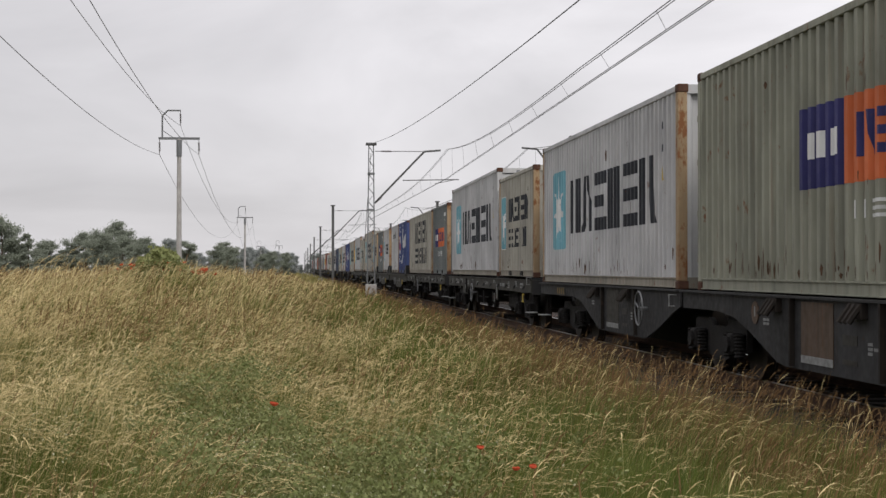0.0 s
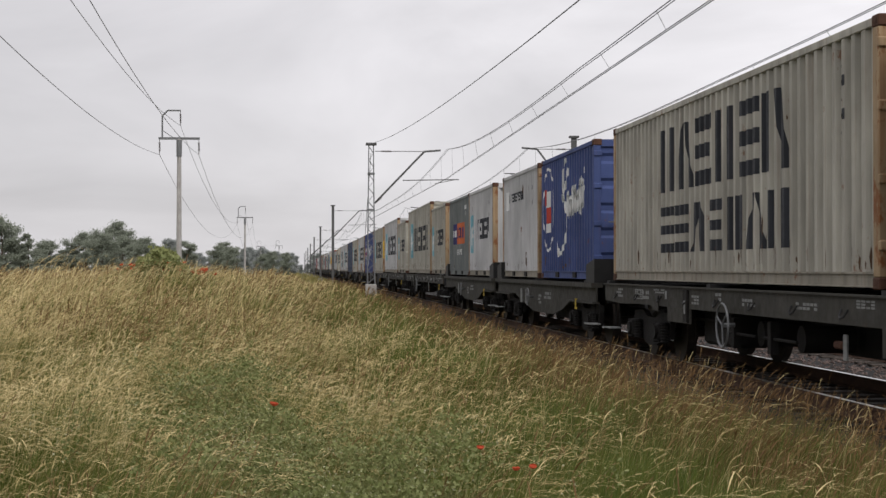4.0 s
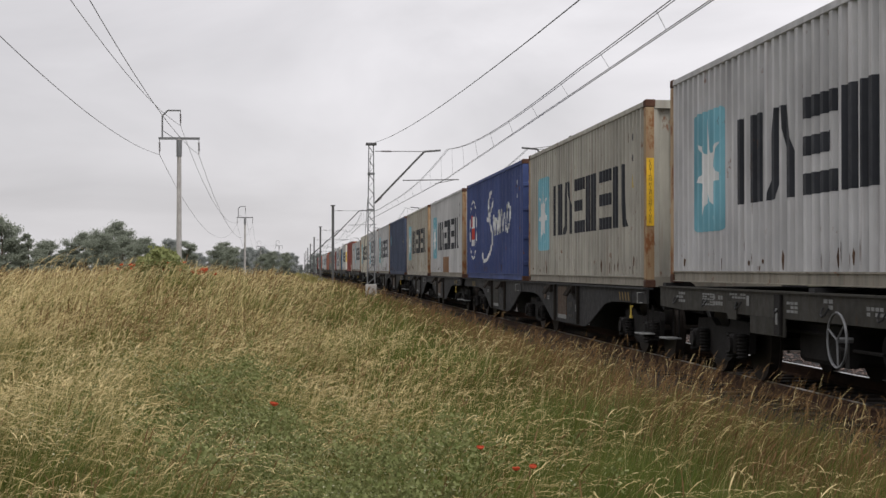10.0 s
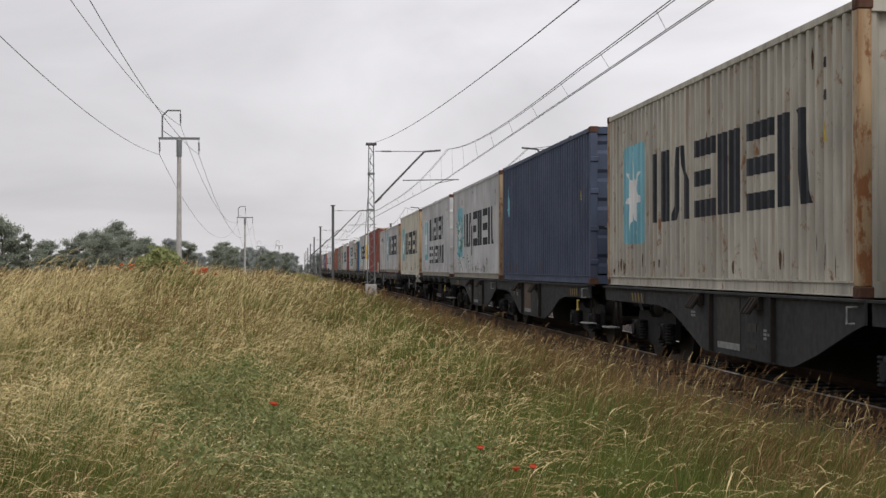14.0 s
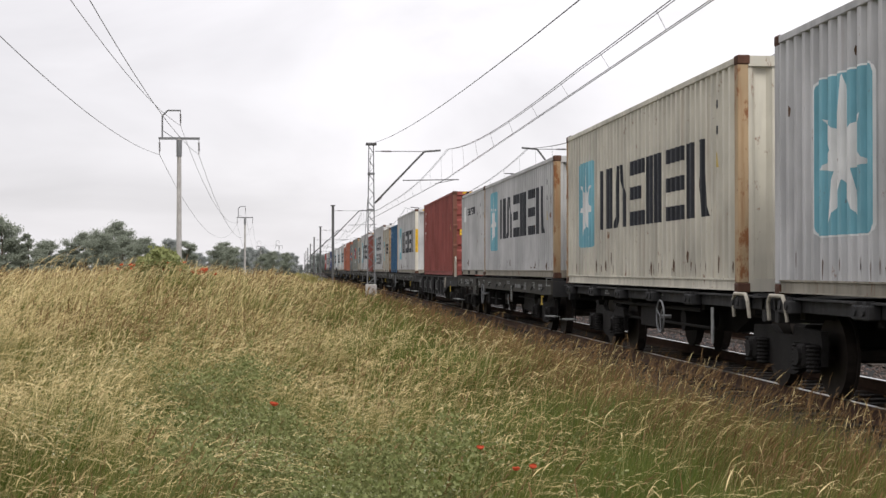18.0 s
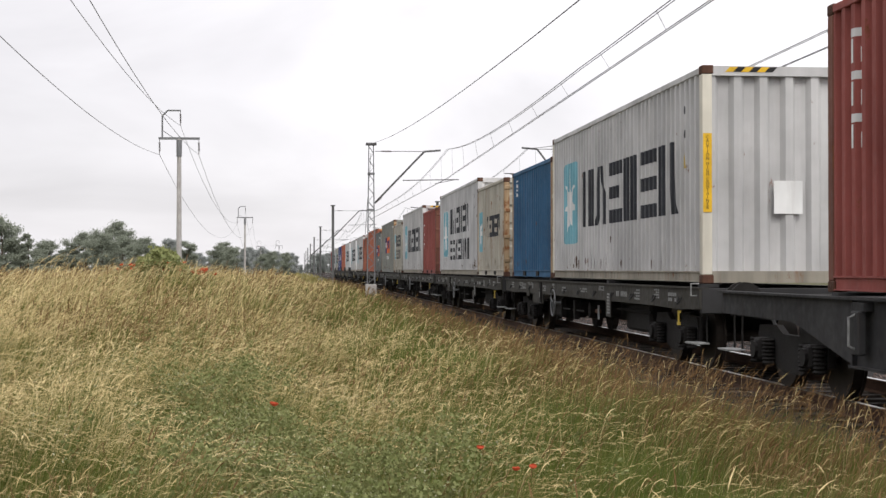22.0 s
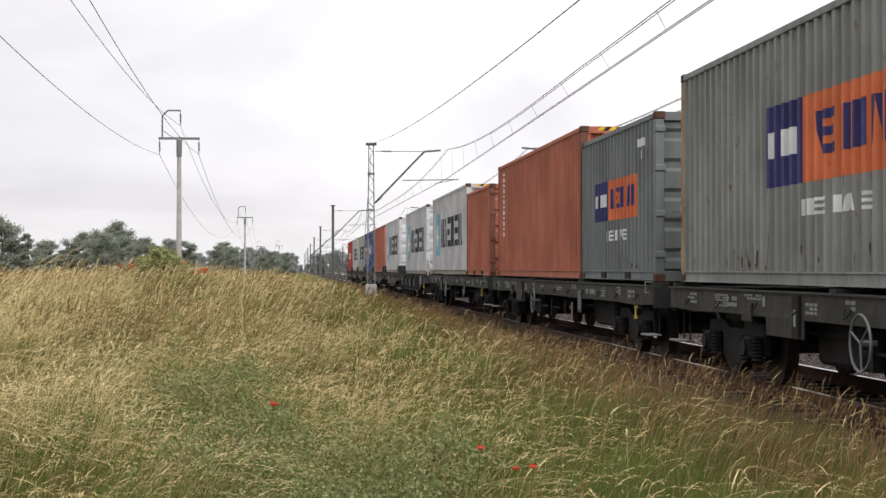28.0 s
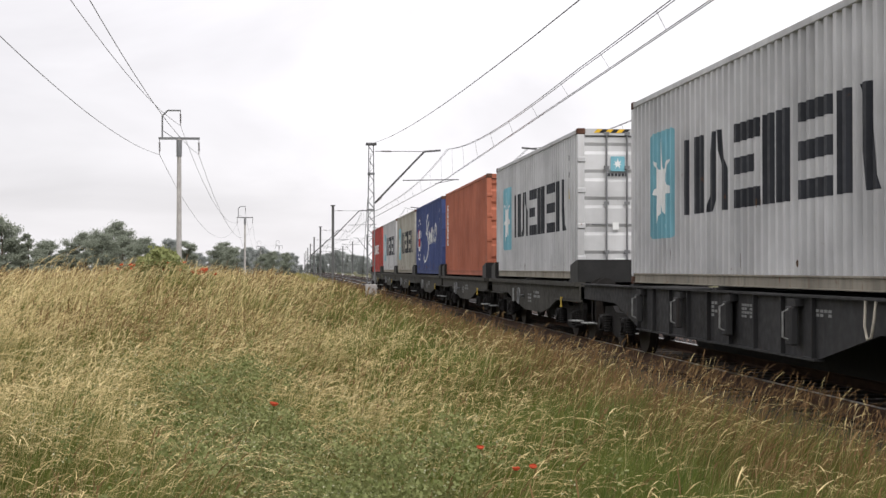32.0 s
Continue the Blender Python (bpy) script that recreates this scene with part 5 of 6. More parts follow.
    hz.location = (0, y0 + stripes_at, 0)
    for i in range(4):
        def stripe():
            bm = bmesh.new()
            bm.faces.new([bm.verts.new(v) for v in ((-1.314, 0.02, 0.9), (-1.314, -0.06, 0.9), (-1.314, 0.02, 1.04), (-1.314, 0.1, 1.04))])
            return bm
        s = coated("hazard_stripe", 0, stripe, STRIPE, hz, "worn yellow slanted stripe")
        s.location = (0, -0.35 + i * 0.22, 0)
    if wheel:
        handwheel(ob, y0 + 2.0, 0.81, 0.26, -1.44)
    stencils(ob, -1.303, [(y0 + 5.6 + back, 0.72, 0.3, 0.03, 3), (y0 + 8.9 + back, 0.85, 0.25, 0.03, 2)])
    if bogie_near is not None:
        bogie(ob, y0 + bogie_near)
    if bogie_far is not None:
        bogie(ob, y0 + bogie_far)
    grab_iron(ob, y0 + 0.15)


def articulated_wagon(len_a, len_b, label, wheel):
    """Two bellied halves on three bogies."""
    ob = thing("articulated_wagon", label, "railway wagon", "wagons of the train")
    articulated_unit(ob, 0.0, len_a, 1.4, 12.1, False, 1.6, 0.4)
    articulated_unit(ob, len_a + 0.2, len_b, None, 9.5, True, 9.75, -2.55, wheel)
    total = len_a + len_b + 0.2
    buffers(ob, total)
    step_iron(ob, 0.3)
    step_iron(ob, total - 0.3)
    yellow_cock(ob, 0.7)
    return ob


def skeletal_wagon(length, label):
    """Articulated wagon with thin side rails only, its three bogies open to view."""
    ob = thing("skeletal_wagon", label, "railway wagon", "wagons of the train")
    half = 12.95
    for y0, y1 in ((0.0, half), (half + 0.25, length)):
        for sx in (-1, 1):
            def rail():
                bm = boxed(min(sx * 1.16, sx * 1.24), max(sx * 1.16, sx * 1.24), y0, y1, 0.94, 1.08, bevel=0.008)
                box(bm, min(sx * 1.12, sx * 1.32), max(sx * 1.12, sx * 1.32), y0, y1, 1.081, 1.1)
                return bm
            coated("side_rail", (y0, sx), rail, FRAME, ob, "thin dark side rail")
        coated("centre_sill", ("s", y0), lambda: prism(bmesh.new(), [(y0 + 0.1, 1.08), (y0 + 0.1, 0.74), (y0 + 3.6, 0.74), (y0 + 4.4, 0.5), (y1 - 4.2, 0.5), (y1 - 3.4, 0.74), (y1 - 0.1, 0.74), (y1 - 0.1, 1.08)], -0.32, 0.32), RUNNING, ob)
        for i in range(6):
            y = y0 + 0.8 + (y1 - y0 - 1.6) * i / 5
            c = coated("cross_member", "s", lambda: boxed(-1.16, 1.16, -0.08, 0.08, 0.86, 1.06), RUNNING, ob)
            c.location = (0, y, 0)

            def clamp():
                bm = boxed(-1.38, -1.24, -0.22, 0.22, 0.93, 1.075, bevel=0.015)
                for o in (-0.11, 0.11):
                    rod(bm, (-1.4, o, 1.02), (-1.36, o, 1.02), 0.05, 8)
                    box(bm, -1.37, -1.27, o - 0.035, o + 0.035, 1.075, 1.11)
                return bm
            k = coated("spigot_clamp", 0, clamp, FRAME, ob, "dark bolted spigot clamp")
            k.location = (0, y, 0)
        for y in (y0 + 0.12, y1 - 0.12):
            e = coated("end_beam", "s", lambda: boxed(-1.24, 1.24, -0.07, 0.07, 0.8, 1.08, bevel=0.01), FRAME, ob)
            e.location = (0, y, 0)
        for y in (y0 + 0.3, y1 - 0.3):
            for sx in (-1, 1):
                p = coated("container_spigot", ("s", sx), lambda: boxed(min(sx * 1.02, sx * 1.28), max(sx * 1.02, sx * 1.28), -0.09, 0.09, 1.1, 1.126), FRAME, ob)
                p.location = (0, y, 0)

        def rods():
            bm = rod(bmesh.new(), (-0.95, y0 + 3.2, 0.6), (-0.95, y1 - 3.2, 0.6), 0.022, 6)
            rod(bm, (-1.05, y0 + 3.6, 0.84), (-1.05, y1 - 3.6, 0.84), 0.03, 6)
            rod(bm, (-0.95, y0 + 5.0, 0.66), (-0.45, y0 + 5.0, 0.66), 0.16, 12)
            box(bm, -1.0, -0.5, y0 + 6.1, y0 + 7.6, 0.5, 0.82)
            return bm
        coated("brake_gear", ("s", y0), rods, RUNNING, ob, "brake rods, cylinder and chest")
    for y in (2.4, half + 0.12, length - 3.2):
        bogie(ob, y)
    for y in (half - 0.55, half + 0.85):
        def loop():
            return pipe(bmesh.new(), [(-1.36, -0.32, 0.84), (-1.38, -0.3, 1.04), (-1.38, -0.22, 1.12), (-1.38, 0.22, 1.12), (-1.38, 0.3, 1.04), (-1.36, 0.32, 0.84)], 0.022, 8)
        g = coated("hand_rail", "s", loop, HANDRAIL, ob, "pale bent hand rail at the joint")
        g.location = (0, y, 0)
    st = coated("upright_mark", 0, lambda: boxed(-1.3, -1.285, -0.05, 0.05, 0.45, 0.92), CHALK, ob, "pale upright board")
    st.location = (0, half + 2.4, 0)
    handwheel(ob, half + 4.75, 0.73, 0.23)
    buffers(ob, length)
    step_iron(ob, 0.3)
    step_iron(ob, length - 0.3)
    yellow_cock(ob, 0.7)
    stencils(ob, -1.2415, [(4.2, 1.05, 0.5, 0.03, 2), (8.5, 1.05, 0.4, 0.03, 2), (18.5, 1.05, 0.5, 0.03, 2), (22.4, 1.05, 0.4, 0.03, 2)])
    return ob


def bulkhead_wagon(length, label):
    """Short wagon with black end boxes and a bellied beam."""
    ob = thing("end_box_wagon", label, "railway wagon", "wagons of the train")
    for sx in (-1, 1):
        def plate():
            bm = bmesh.new()
            prism(bm, belly(length, length * 0.2, length * 0.33, length * 0.56, length * 0.74, 0.46, 0.82, 1.08), sx * 1.27, sx * 1.24)
            box(bm, min(sx * 1.15, sx * 1.36), max(sx * 1.15, sx * 1.36), 0, length, 1.08, 1.16)
            box(bm, min(sx * 1.2, sx * 1.34), max(sx * 1.2, sx * 1.34), 0, length * 0.2, 0.78, 0.81)
            box(bm, min(sx * 1.2, sx * 1.34), max(sx * 1.2, sx * 1.34), length * 0.8, length, 0.78, 0.81)
            return bm
        coated("side_plate", (length, sx, "b"), plate, FLATFRAME, ob, "dark bellied side beam with a flange")
    for y0, y1 in ((0.02, 0.82), (length - 0.82, length - 0.02)):
        def end():
            bm = bmesh.new()
            box(bm, -1.3, 1.3, -0.4, -0.36, 1.165, 1.6)
            box(bm, -1.3, 1.3, 0.36, 0.4, 1.165, 1.5)
            prism(bm, [(-0.36, 1.165), (0.36, 1.165), (0.36, 1.5), (-0.36, 1.6)], -1.3, -1.26)
            prism(bm, [(-0.36, 1.165), (0.36, 1.165), (0.36, 1.5), (-0.36, 1.6)], 1.26, 1.3)
            return bm
        e = coated("end_box", 0, end, BLACK, ob, "black sheet-steel end box")
        e.location = (0, (y0 + y1) / 2, 0)
    coated("centre_sill", length, lambda: boxed(-0.35, 0.35, 0.05, length - 0.05, 0.7, 1.12), RUNNING, ob)
    coated("brake_rigging", length, lambda: prism(bmesh.new(), [(3.6, 0.72), (4.4, 0.28), (length - 4.4, 0.28), (length - 3.6, 0.72)], -0.4, 0.4), RUNNING, ob, "black brake rigging under the belly")
    bogie(ob, 1.95)
    bogie(ob, length - 1.95)
    buffers(ob, length)
    handwheel(ob, length * 0.55, 0.78, 0.19, -1.4)
    for k in (0.62, 0.68):
        s = coated("label_plate", "w", lambda: boxed(-1.29, -1.275, -0.12, 0.12, 0.62, 0.95), CHALK, ob, "pale label plate")
        s.location = (0, length * k, 0)
    stencils(ob, -1.275, [(length * 0.4, 0.92, 0.9, 0.06, 2), (length * 0.48, 0.85, 0.5, 0.05, 3)])
    for y in (0.35, length - 0.35):
        step_iron(ob, y)
    yellow_cock(ob, length * 0.1, 0.74)
    for y in (0.9, length / 2, length - 0.9):
        c = coated("container_spigot", 2, lambda: boxed(-1.3, 1.3, -0.09, 0.09, 1.16, 1.206), FRAME, ob)
        c.location = (0, y, 0)
    return ob


def deep_wagon(length, label):
    """Long wagon with a deep ribbed belly and folded spigot brackets."""
    ob = thing("deep_belly_wagon", label, "railway wagon", "wagons of the train")
    L = length
    for sx in (-1, 1):
        def plate():
            bm = bmesh.new()
            prism(bm, [(0, 1.12), (0, 0.84), (3.3, 0.8), (5.0, 0.48), (L - 4.6, 0.48), (L - 3.0, 0.8), (L - 2.7, 0.84), (L, 0.86), (L, 1.12)], sx * 1.3, sx * 1.27)
            box(bm, min(sx * 1.2, sx * 1.37), max(sx * 1.2, sx * 1.37), 0, L, 1.12, 1.145)
            box(bm, min(sx * 1.24, sx * 1.35), max(sx * 1.24, sx * 1.35), 5.0, L - 4.6, 0.46, 0.485)
            return bm
        coated("side_plate", (L, sx, "d"), plate, FRAME, ob, "dark deep side plate with a flange")
        for i in range(9):
            st = coated("stiffener", (sx, "d"), lambda: boxed(min(sx * 1.3, sx * 1.35), max(sx * 1.3, sx * 1.35), -0.015, 0.015, 0.485, 1.12), FRAME, ob)
            st.location = (0, 5.1 + (L - 9.8) * i / 8, 0)
    for i in range(4):
        def flap():
            bm = boxed(-1.44, -1.35, -0.1, 0.1, -0.36, 0.06, bevel=0.015)
            box(bm, -1.4, -1.3, -0.14, 0.14, 0.06, 0.14)
            return bm
        f = coated("folding_spigot", "d", flap, FRAME, ob, "folded container spigot bracket")
        coated("handle", 0, lambda: pipe(bmesh.new(), [(-1.435, -0.02, -0.3), (-1.5, -0.02, -0.27), (-1.5, -0.02, 0.0), (-1.435, -0.02, 0.03)], 0.013, 6), CHALK, f, "pale bent handle")
        f.location = (0, 5.6 + (L - 10.6) * i / 3, 0.96)
    coated("centre_sill", L, lambda: boxed(-0.4, 0.4, 0.05, L - 0.05, 0.7, 1.1), RUNNING, ob)
    coated("brake_rigging", L, lambda: prism(bmesh.new(), [(4.2, 0.72), (5.0, 0.2), (L - 4.8, 0.2), (L - 4.0, 0.72)], -0.4, 0.4), RUNNING, ob, "black brake rigging under the belly")
    bogie(ob, 2.0)
    bogie(ob, L - 2.0)
    buffers(ob, L)
    stencils(ob, -1.302, [(L * 0.42, 1.0, 0.45, 0.03, 4), (L * 0.5, 1.0, 0.3, 0.035, 4), (L * 0.6, 0.95, 0.3, 0.03, 3), (L * 0.27, 1.0, 0.5, 0.03, 2), (L * 0.12, 0.98, 0.4, 0.03, 2)])
    yellow_cock(ob, 1.3)
    step_iron(ob, 0.3)
    step_iron(ob, L - 0.3)
    def loop():
        return pipe(bmesh.new(), [(-1.25, -0.13, 1.14), (-1.25, -0.13, 1.68), (-1.25, -0.1, 1.78), (-1.25, -0.03, 1.83), (-1.25, 0.03, 1.83), (-1.25, 0.1, 1.78), (-1.25, 0.13, 1.68), (-1.25, 0.13, 1.14)], 0.026, 8)
    r = coated("hand_rail", 0, loop, HANDRAIL, ob, "pale looped hand rail")
    r.location = (0, 1.0, 0)
    sling = coated("hanging_sling", 0, lambda: pipe(bmesh.new(), [(-1.36, -0.13, 1.12), (-1.38, -0.12, 0.92), (-1.38, -0.06, 0.78), (-1.38, 0.04, 0.76), (-1.38, 0.11, 0.88), (-1.36, 0.13, 1.12)], 0.014, 6), HANDRAIL, ob, "pale bent sling bar")
    sling.location = (0, 3.4, 0)
    for y in (2.3, L / 2, L - 4.1):
        c = coated("container_spigot", 3, lambda: boxed(-1.3, 1.3, -0.09, 0.09, 1.145, 1.178), FRAME, ob)
        c.location = (0, y, 0)
    return ob


def couple(ob, y, z=0.0):
    CARS.append((ob, y, z))


LOW, FLAT, BOXED, DEEP = 1.127, 1.22, 1.208, 1.18     # heights of the container floors on each kind of wagon
TWENTY, FORTY = 6.058, 12.192
LOAD = [
    # near end along the track, length, high cube, floor, paint, label, post paint, doors at the near end, marks
    (8.44, FORTY, 1, LOW, OLIVE, "olive-grey stained container with dark blue and orange panels", None, False, [two_tone(4.25, 5.6, 9.4, 1.15, 2.03)]),
    (21.7, FORTY, 1, LOW, GREY, "grey long container with light blue panel and rusty end post", RUST, False, big40()),
    (35.17, TWENTY, 0, FLAT, CREAM, "yellowed grey short container with two rows of block bars", RUST, False, double20()),
    (41.62, FORTY, 1, FLAT, GREY, "grey tall container with light blue panel and block bars", None, True, big40()),
    (55.56, TWENTY, 0, FLAT, SLATE, "dark slate short container with orange and blue panels", RUST, False, [two_tone(1.15, 2.4, 4.75, 1.05, 1.75), pale_codes]),
    (61.95, FORTY, 0, FLAT, CREAM, "yellowed long container with two rows of block bars", RUST, True, [words(3.4, 6.1, 1.34, 2.28, "abcdef"), words(3.4, 6.2, 0.44, 1.12, "ecbcabd"), codes]),
    (75.91, TWENTY, 0, BOXED, ROYAL, "royal blue short container with white script strokes", ROYAL, True, [script]),
    (82.4, TWENTY, 0, BOXED, GREY, "pale grey short container with small top lettering bars", RUST, True, [small_top]),
    (90.44, TWENTY, 0, BOXED, GREY, "grey short container with light blue panel and rusty post", RUST, False, small20()),
    (96.54, TWENTY, 0, BOXED, SLATE, "dark slate short container with orange and blue panels", None, True, [two_tone(1.15, 2.4, 4.75, 1.05, 1.75), pale_codes]),
    (104.08, TWENTY, 0, FLAT, CREAM, "yellowed short container with light blue panel", RUST, False, small20()),
    (110.5, FORTY, 1, FLAT, CREAM, "yellowed tall container with light blue panel and block bars", RUST, True, big40()),
    (124.59, TWENTY, 0, FLAT, CREAM, "stained grey short container with ribbed doors", None, True, small20() + [door_badge(-0.84)]),
    (130.85, FORTY, 1, FLAT, GREY, "grey tall container with dirt runs and block bars", RUST, False, big40()),
    (144.62, FORTY, 1, LOW, CREAM, "yellowed grey tall container with rusty corner post", RUST, False, big40() + [yellow_stripe]),
    (157.79, FORTY, 1, LOW, ROYAL, "royal blue long container with white script strokes", ROYAL, True, [script]),
    (171.34, FORTY, 1, LOW, PALE, "pale grey container with a rust-brown repair patch", RUST, False, big40() + [rust_patch(5.5, 7.4, 0.17, 0.74)]),
    (184.65, FORTY, 1, LOW, RUSTY, "yellowed container with flaking lettering and orange post", RUST, False, big40()),
    (198.41, FORTY, 1, LOW, NAVY, "dark navy plain container with a blue end", NAVY, True, [faint_badge]),
    (211.29, FORTY, 1, LOW, GREY, "grey container with green sprayed leaf shapes", RUST, False, big40() + [graffiti]),
    (224.77, FORTY, 1, LOW, GREY, "grey container with two rows of bars and doors", None, True, double40()),
    (238.42, FORTY, 1, LOW, CREAMWHITE, "cream white container with light blue panel and orange post", RUST, False, big40()),
    (252.08, FORTY, 0, FLAT, PALE, "pale grey long container with rusty end post", RUST, False, big40()),
    (264.33, TWENTY, 0, FLAT, PALE, "pale grey short container with small top bars", None, True, [small_top]),
    (273.24, FORTY, 1, DEEP, MAROON, "red-brown tall container with lettered ribbed doors", OXIDE, True, [upright(1.35, 2.62, 0.6), door_sign, hazard_top, tag_yellow]),
    (290.35, FORTY, 1, FLAT, PALE, "pale grey tall container with yellow warning label", CREAMWHITE, False, big40() + [yellow_stripe, hazard_top, front_plate]),
    (302.65, TWENTY, 0, FLAT, AZURE, "bright blue short container with rust runs", RUST, True, [upright(1.95, 2.4, 0.5, WHITE, 2)]),
    (310.19, TWENTY, 0, FLAT, RUSTY, "rust-streaked cream short container with ribbed doors", RUST, True, small20()),
    (316.13, FORTY, 1, FLAT, GREY, "grey tall container with two rows of block bars", None, False, double40()),
    (330.17, TWENTY, 0, FLAT, MAROON, "dark red short container with white upright bars", OXIDE, True, [upright(0.9, 2.1, 0.3), door_sign]),
    (336.42, FORTY, 1, FLAT, PALE, "pale grey tall container with streaks and block bars", None, False, big40() + [hazard_top]),
    (349.69, TWENTY, 0, FLAT, CREAM, "stained grey short container with two rows of bars", None, True, double20()),
    (356.0, FORTY, 1, FLAT, FADED, "faded grey-green tall container with orange and blue panels", RUST, False, [two_tone(3.9, 5.2, 8.2, 1.14, 2.08), pale_codes]),
    (369.75, TWENTY, 0, FLAT, SLATE, "slate grey short container with ribbed doors", None, True, [two_tone(1.15, 2.4, 4.75, 1.05, 1.75), pale_codes]),
    (375.92, FORTY, 1, FLAT, ORANGE, "orange-brown tall container with upright white bars", OXIDE, False, [upright(1.0, 2.72, 0.78, WHITE, 6), hazard_top]),
    (389.79, TWENTY, 0, FLAT, ORANGE, "orange-brown short container with ribbed doors", OXIDE, True, [codes, door_plates]),
    (395.95, FORTY, 1, FLAT, PALE, "pale grey tall container with light blue panel", None, False, big40() + [hazard_top]),
    (411.13, FORTY, 1, DEEP, LIGHT, "light grey tall container on a deep belly wagon", LIGHT, True, big40() + [door_badge(-0.42)]),
    (428.13, FORTY, 1, BOXED, LIGHT, "light grey tall container with clean silver doors", LIGHT, True, big40() + [door_badge(-0.42), hazard_top]),
    (442.46, FORTY, 1, BOXED, ORANGE, "orange-red tall container with upright white bars", ORANGE, True, [upright(1.0, 2.5, 0.45, WHITE, 6)]),
    (456.24, FORTY, 1, BOXED, ROYAL, "royal blue tall container with white script strokes", ROYAL, True, [script]),
    (469.48, FORTY, 1, BOXED, CREAM, "yellowed tall container with light blue panel", None, True, big40()),
    (482.84, FORTY, 1, BOXED, GREY, "grey tall container with light blue panel", None, True, big40()),
    (497.0, FORTY, 1, BOXED, SCARLET, "scarlet tall container at the end of the train", SCARLET, True, [words(3.4, 5.5, 1.2, 1.8, "cdbafe", WHITE)]),
]
for y, length, high, floor, mat, label, post, doors, marks in LOAD:
    couple(container(length, high, mat, label, post, doors, marks, GRIMERAIL if mat in (GREY, CREAM, LIGHT, PALE) else None), y, floor)

FLATS = [(35.17, 53.46), (55.56, 74.16), (104.08, 122.72), (124.59, 142.9), (252.08, 270.4), (290.35, 308.75), (310.19, 328.62),
         (330.17, 348.65), (349.69, 368.12), (369.75, 388.12), (389.79, 408.15)]
proto = flat_wagon(18.9, "grey-black flat container wagon with brake wheel")
for i, (a, b) in enumerate(FLATS):
    ob = proto if i == 0 else copy_thing(proto, Matrix())
    couple(ob, (a + b) / 2 - 9.45)
couple(articulated_wagon(13.1, 12.3, "dark articulated container wagon with brake wheel and bellied sides", True), 8.0)
proto = articulated_wagon(13.1, 12.3, "dark articulated container wagon with bellied sides", False)
for i, a in enumerate((144.2, 171.0, 198.05)):
    ob = proto if i == 0 else copy_thing(proto, Matrix())
    couple(ob, a)
couple(skeletal_wagon(26.3, "black skeletal articulated container wagon with exposed bogies"), 224.0)
proto = bulkhead_wagon(13.5, "dark short wagon with black end boxes")
for i, (a, b) in enumerate(((75.91, 88.46), (90.44, 102.6))):
    couple(proto if i == 0 else copy_thing(proto, Matrix()), (a + b) / 2 - 6.75)
proto = bulkhead_wagon(13.1, "dark short wagon with black end boxes")
for i, a in enumerate((428.13, 442.46, 456.24, 469.48, 482.84, 497.0)):
    couple(proto if i == 0 else copy_thing(proto, Matrix()), a + 6.1 - 6.55)
proto = deep_wagon(18.0, "dark deep-bellied wagon with folded spigot brackets")
couple(proto, 271.1)
couple(copy_thing(proto, Matrix()), 409.0)


# seconds and metres run: the train slowly gathers speed from 12 to 13 metres a second
RUN = [(0.0, 0.0), (5.5, 66.0), (10.5, 127.0), (16.5, 201.05), (21.0, 257.35), (27.5, 340.2), (32.0, 398.5)]


def motions():
    for ob, y, z in CARS:
        walk(ob, [(t, pose(TRACK[0], y - run, z)) for t, run in RUN])
    # patches of tall grass rock in the wind
    r = random.Random(17)
    for ob, base in SWAYING:
        p, q = r.uniform(0, 6.28), r.uniform(0.75, 1.25)
        rows = []
        for k in range(33):
            a = p + q * k * 1.9
            rows.append((float(k), Matrix.Translation(base) @ Euler((radians(0.8 * math.sin(a * 0.8)), radians(1.3 * math.sin(a) + 0.5 * math.sin(2.3 * a)), 0)).to_matrix().to_4x4()))
        walk(ob, rows)
    flight = ((0.0, -3.0, -2.0, 2.3), (16.0, -2.4, -0.6, 2.2), (23.5, -1.2, 0.9, 1.95), (24.0, -0.042, 1.2, 1.61), (24.5, 1.2, 1.5, 1.95), (32.0, 2.4, -2.0, 2.3))
    walk(insect, [(t, pose(x, y, z, 0, 20, 5)) for t, x, y, z in flight])


SWAYING = []

# ---- grass ----


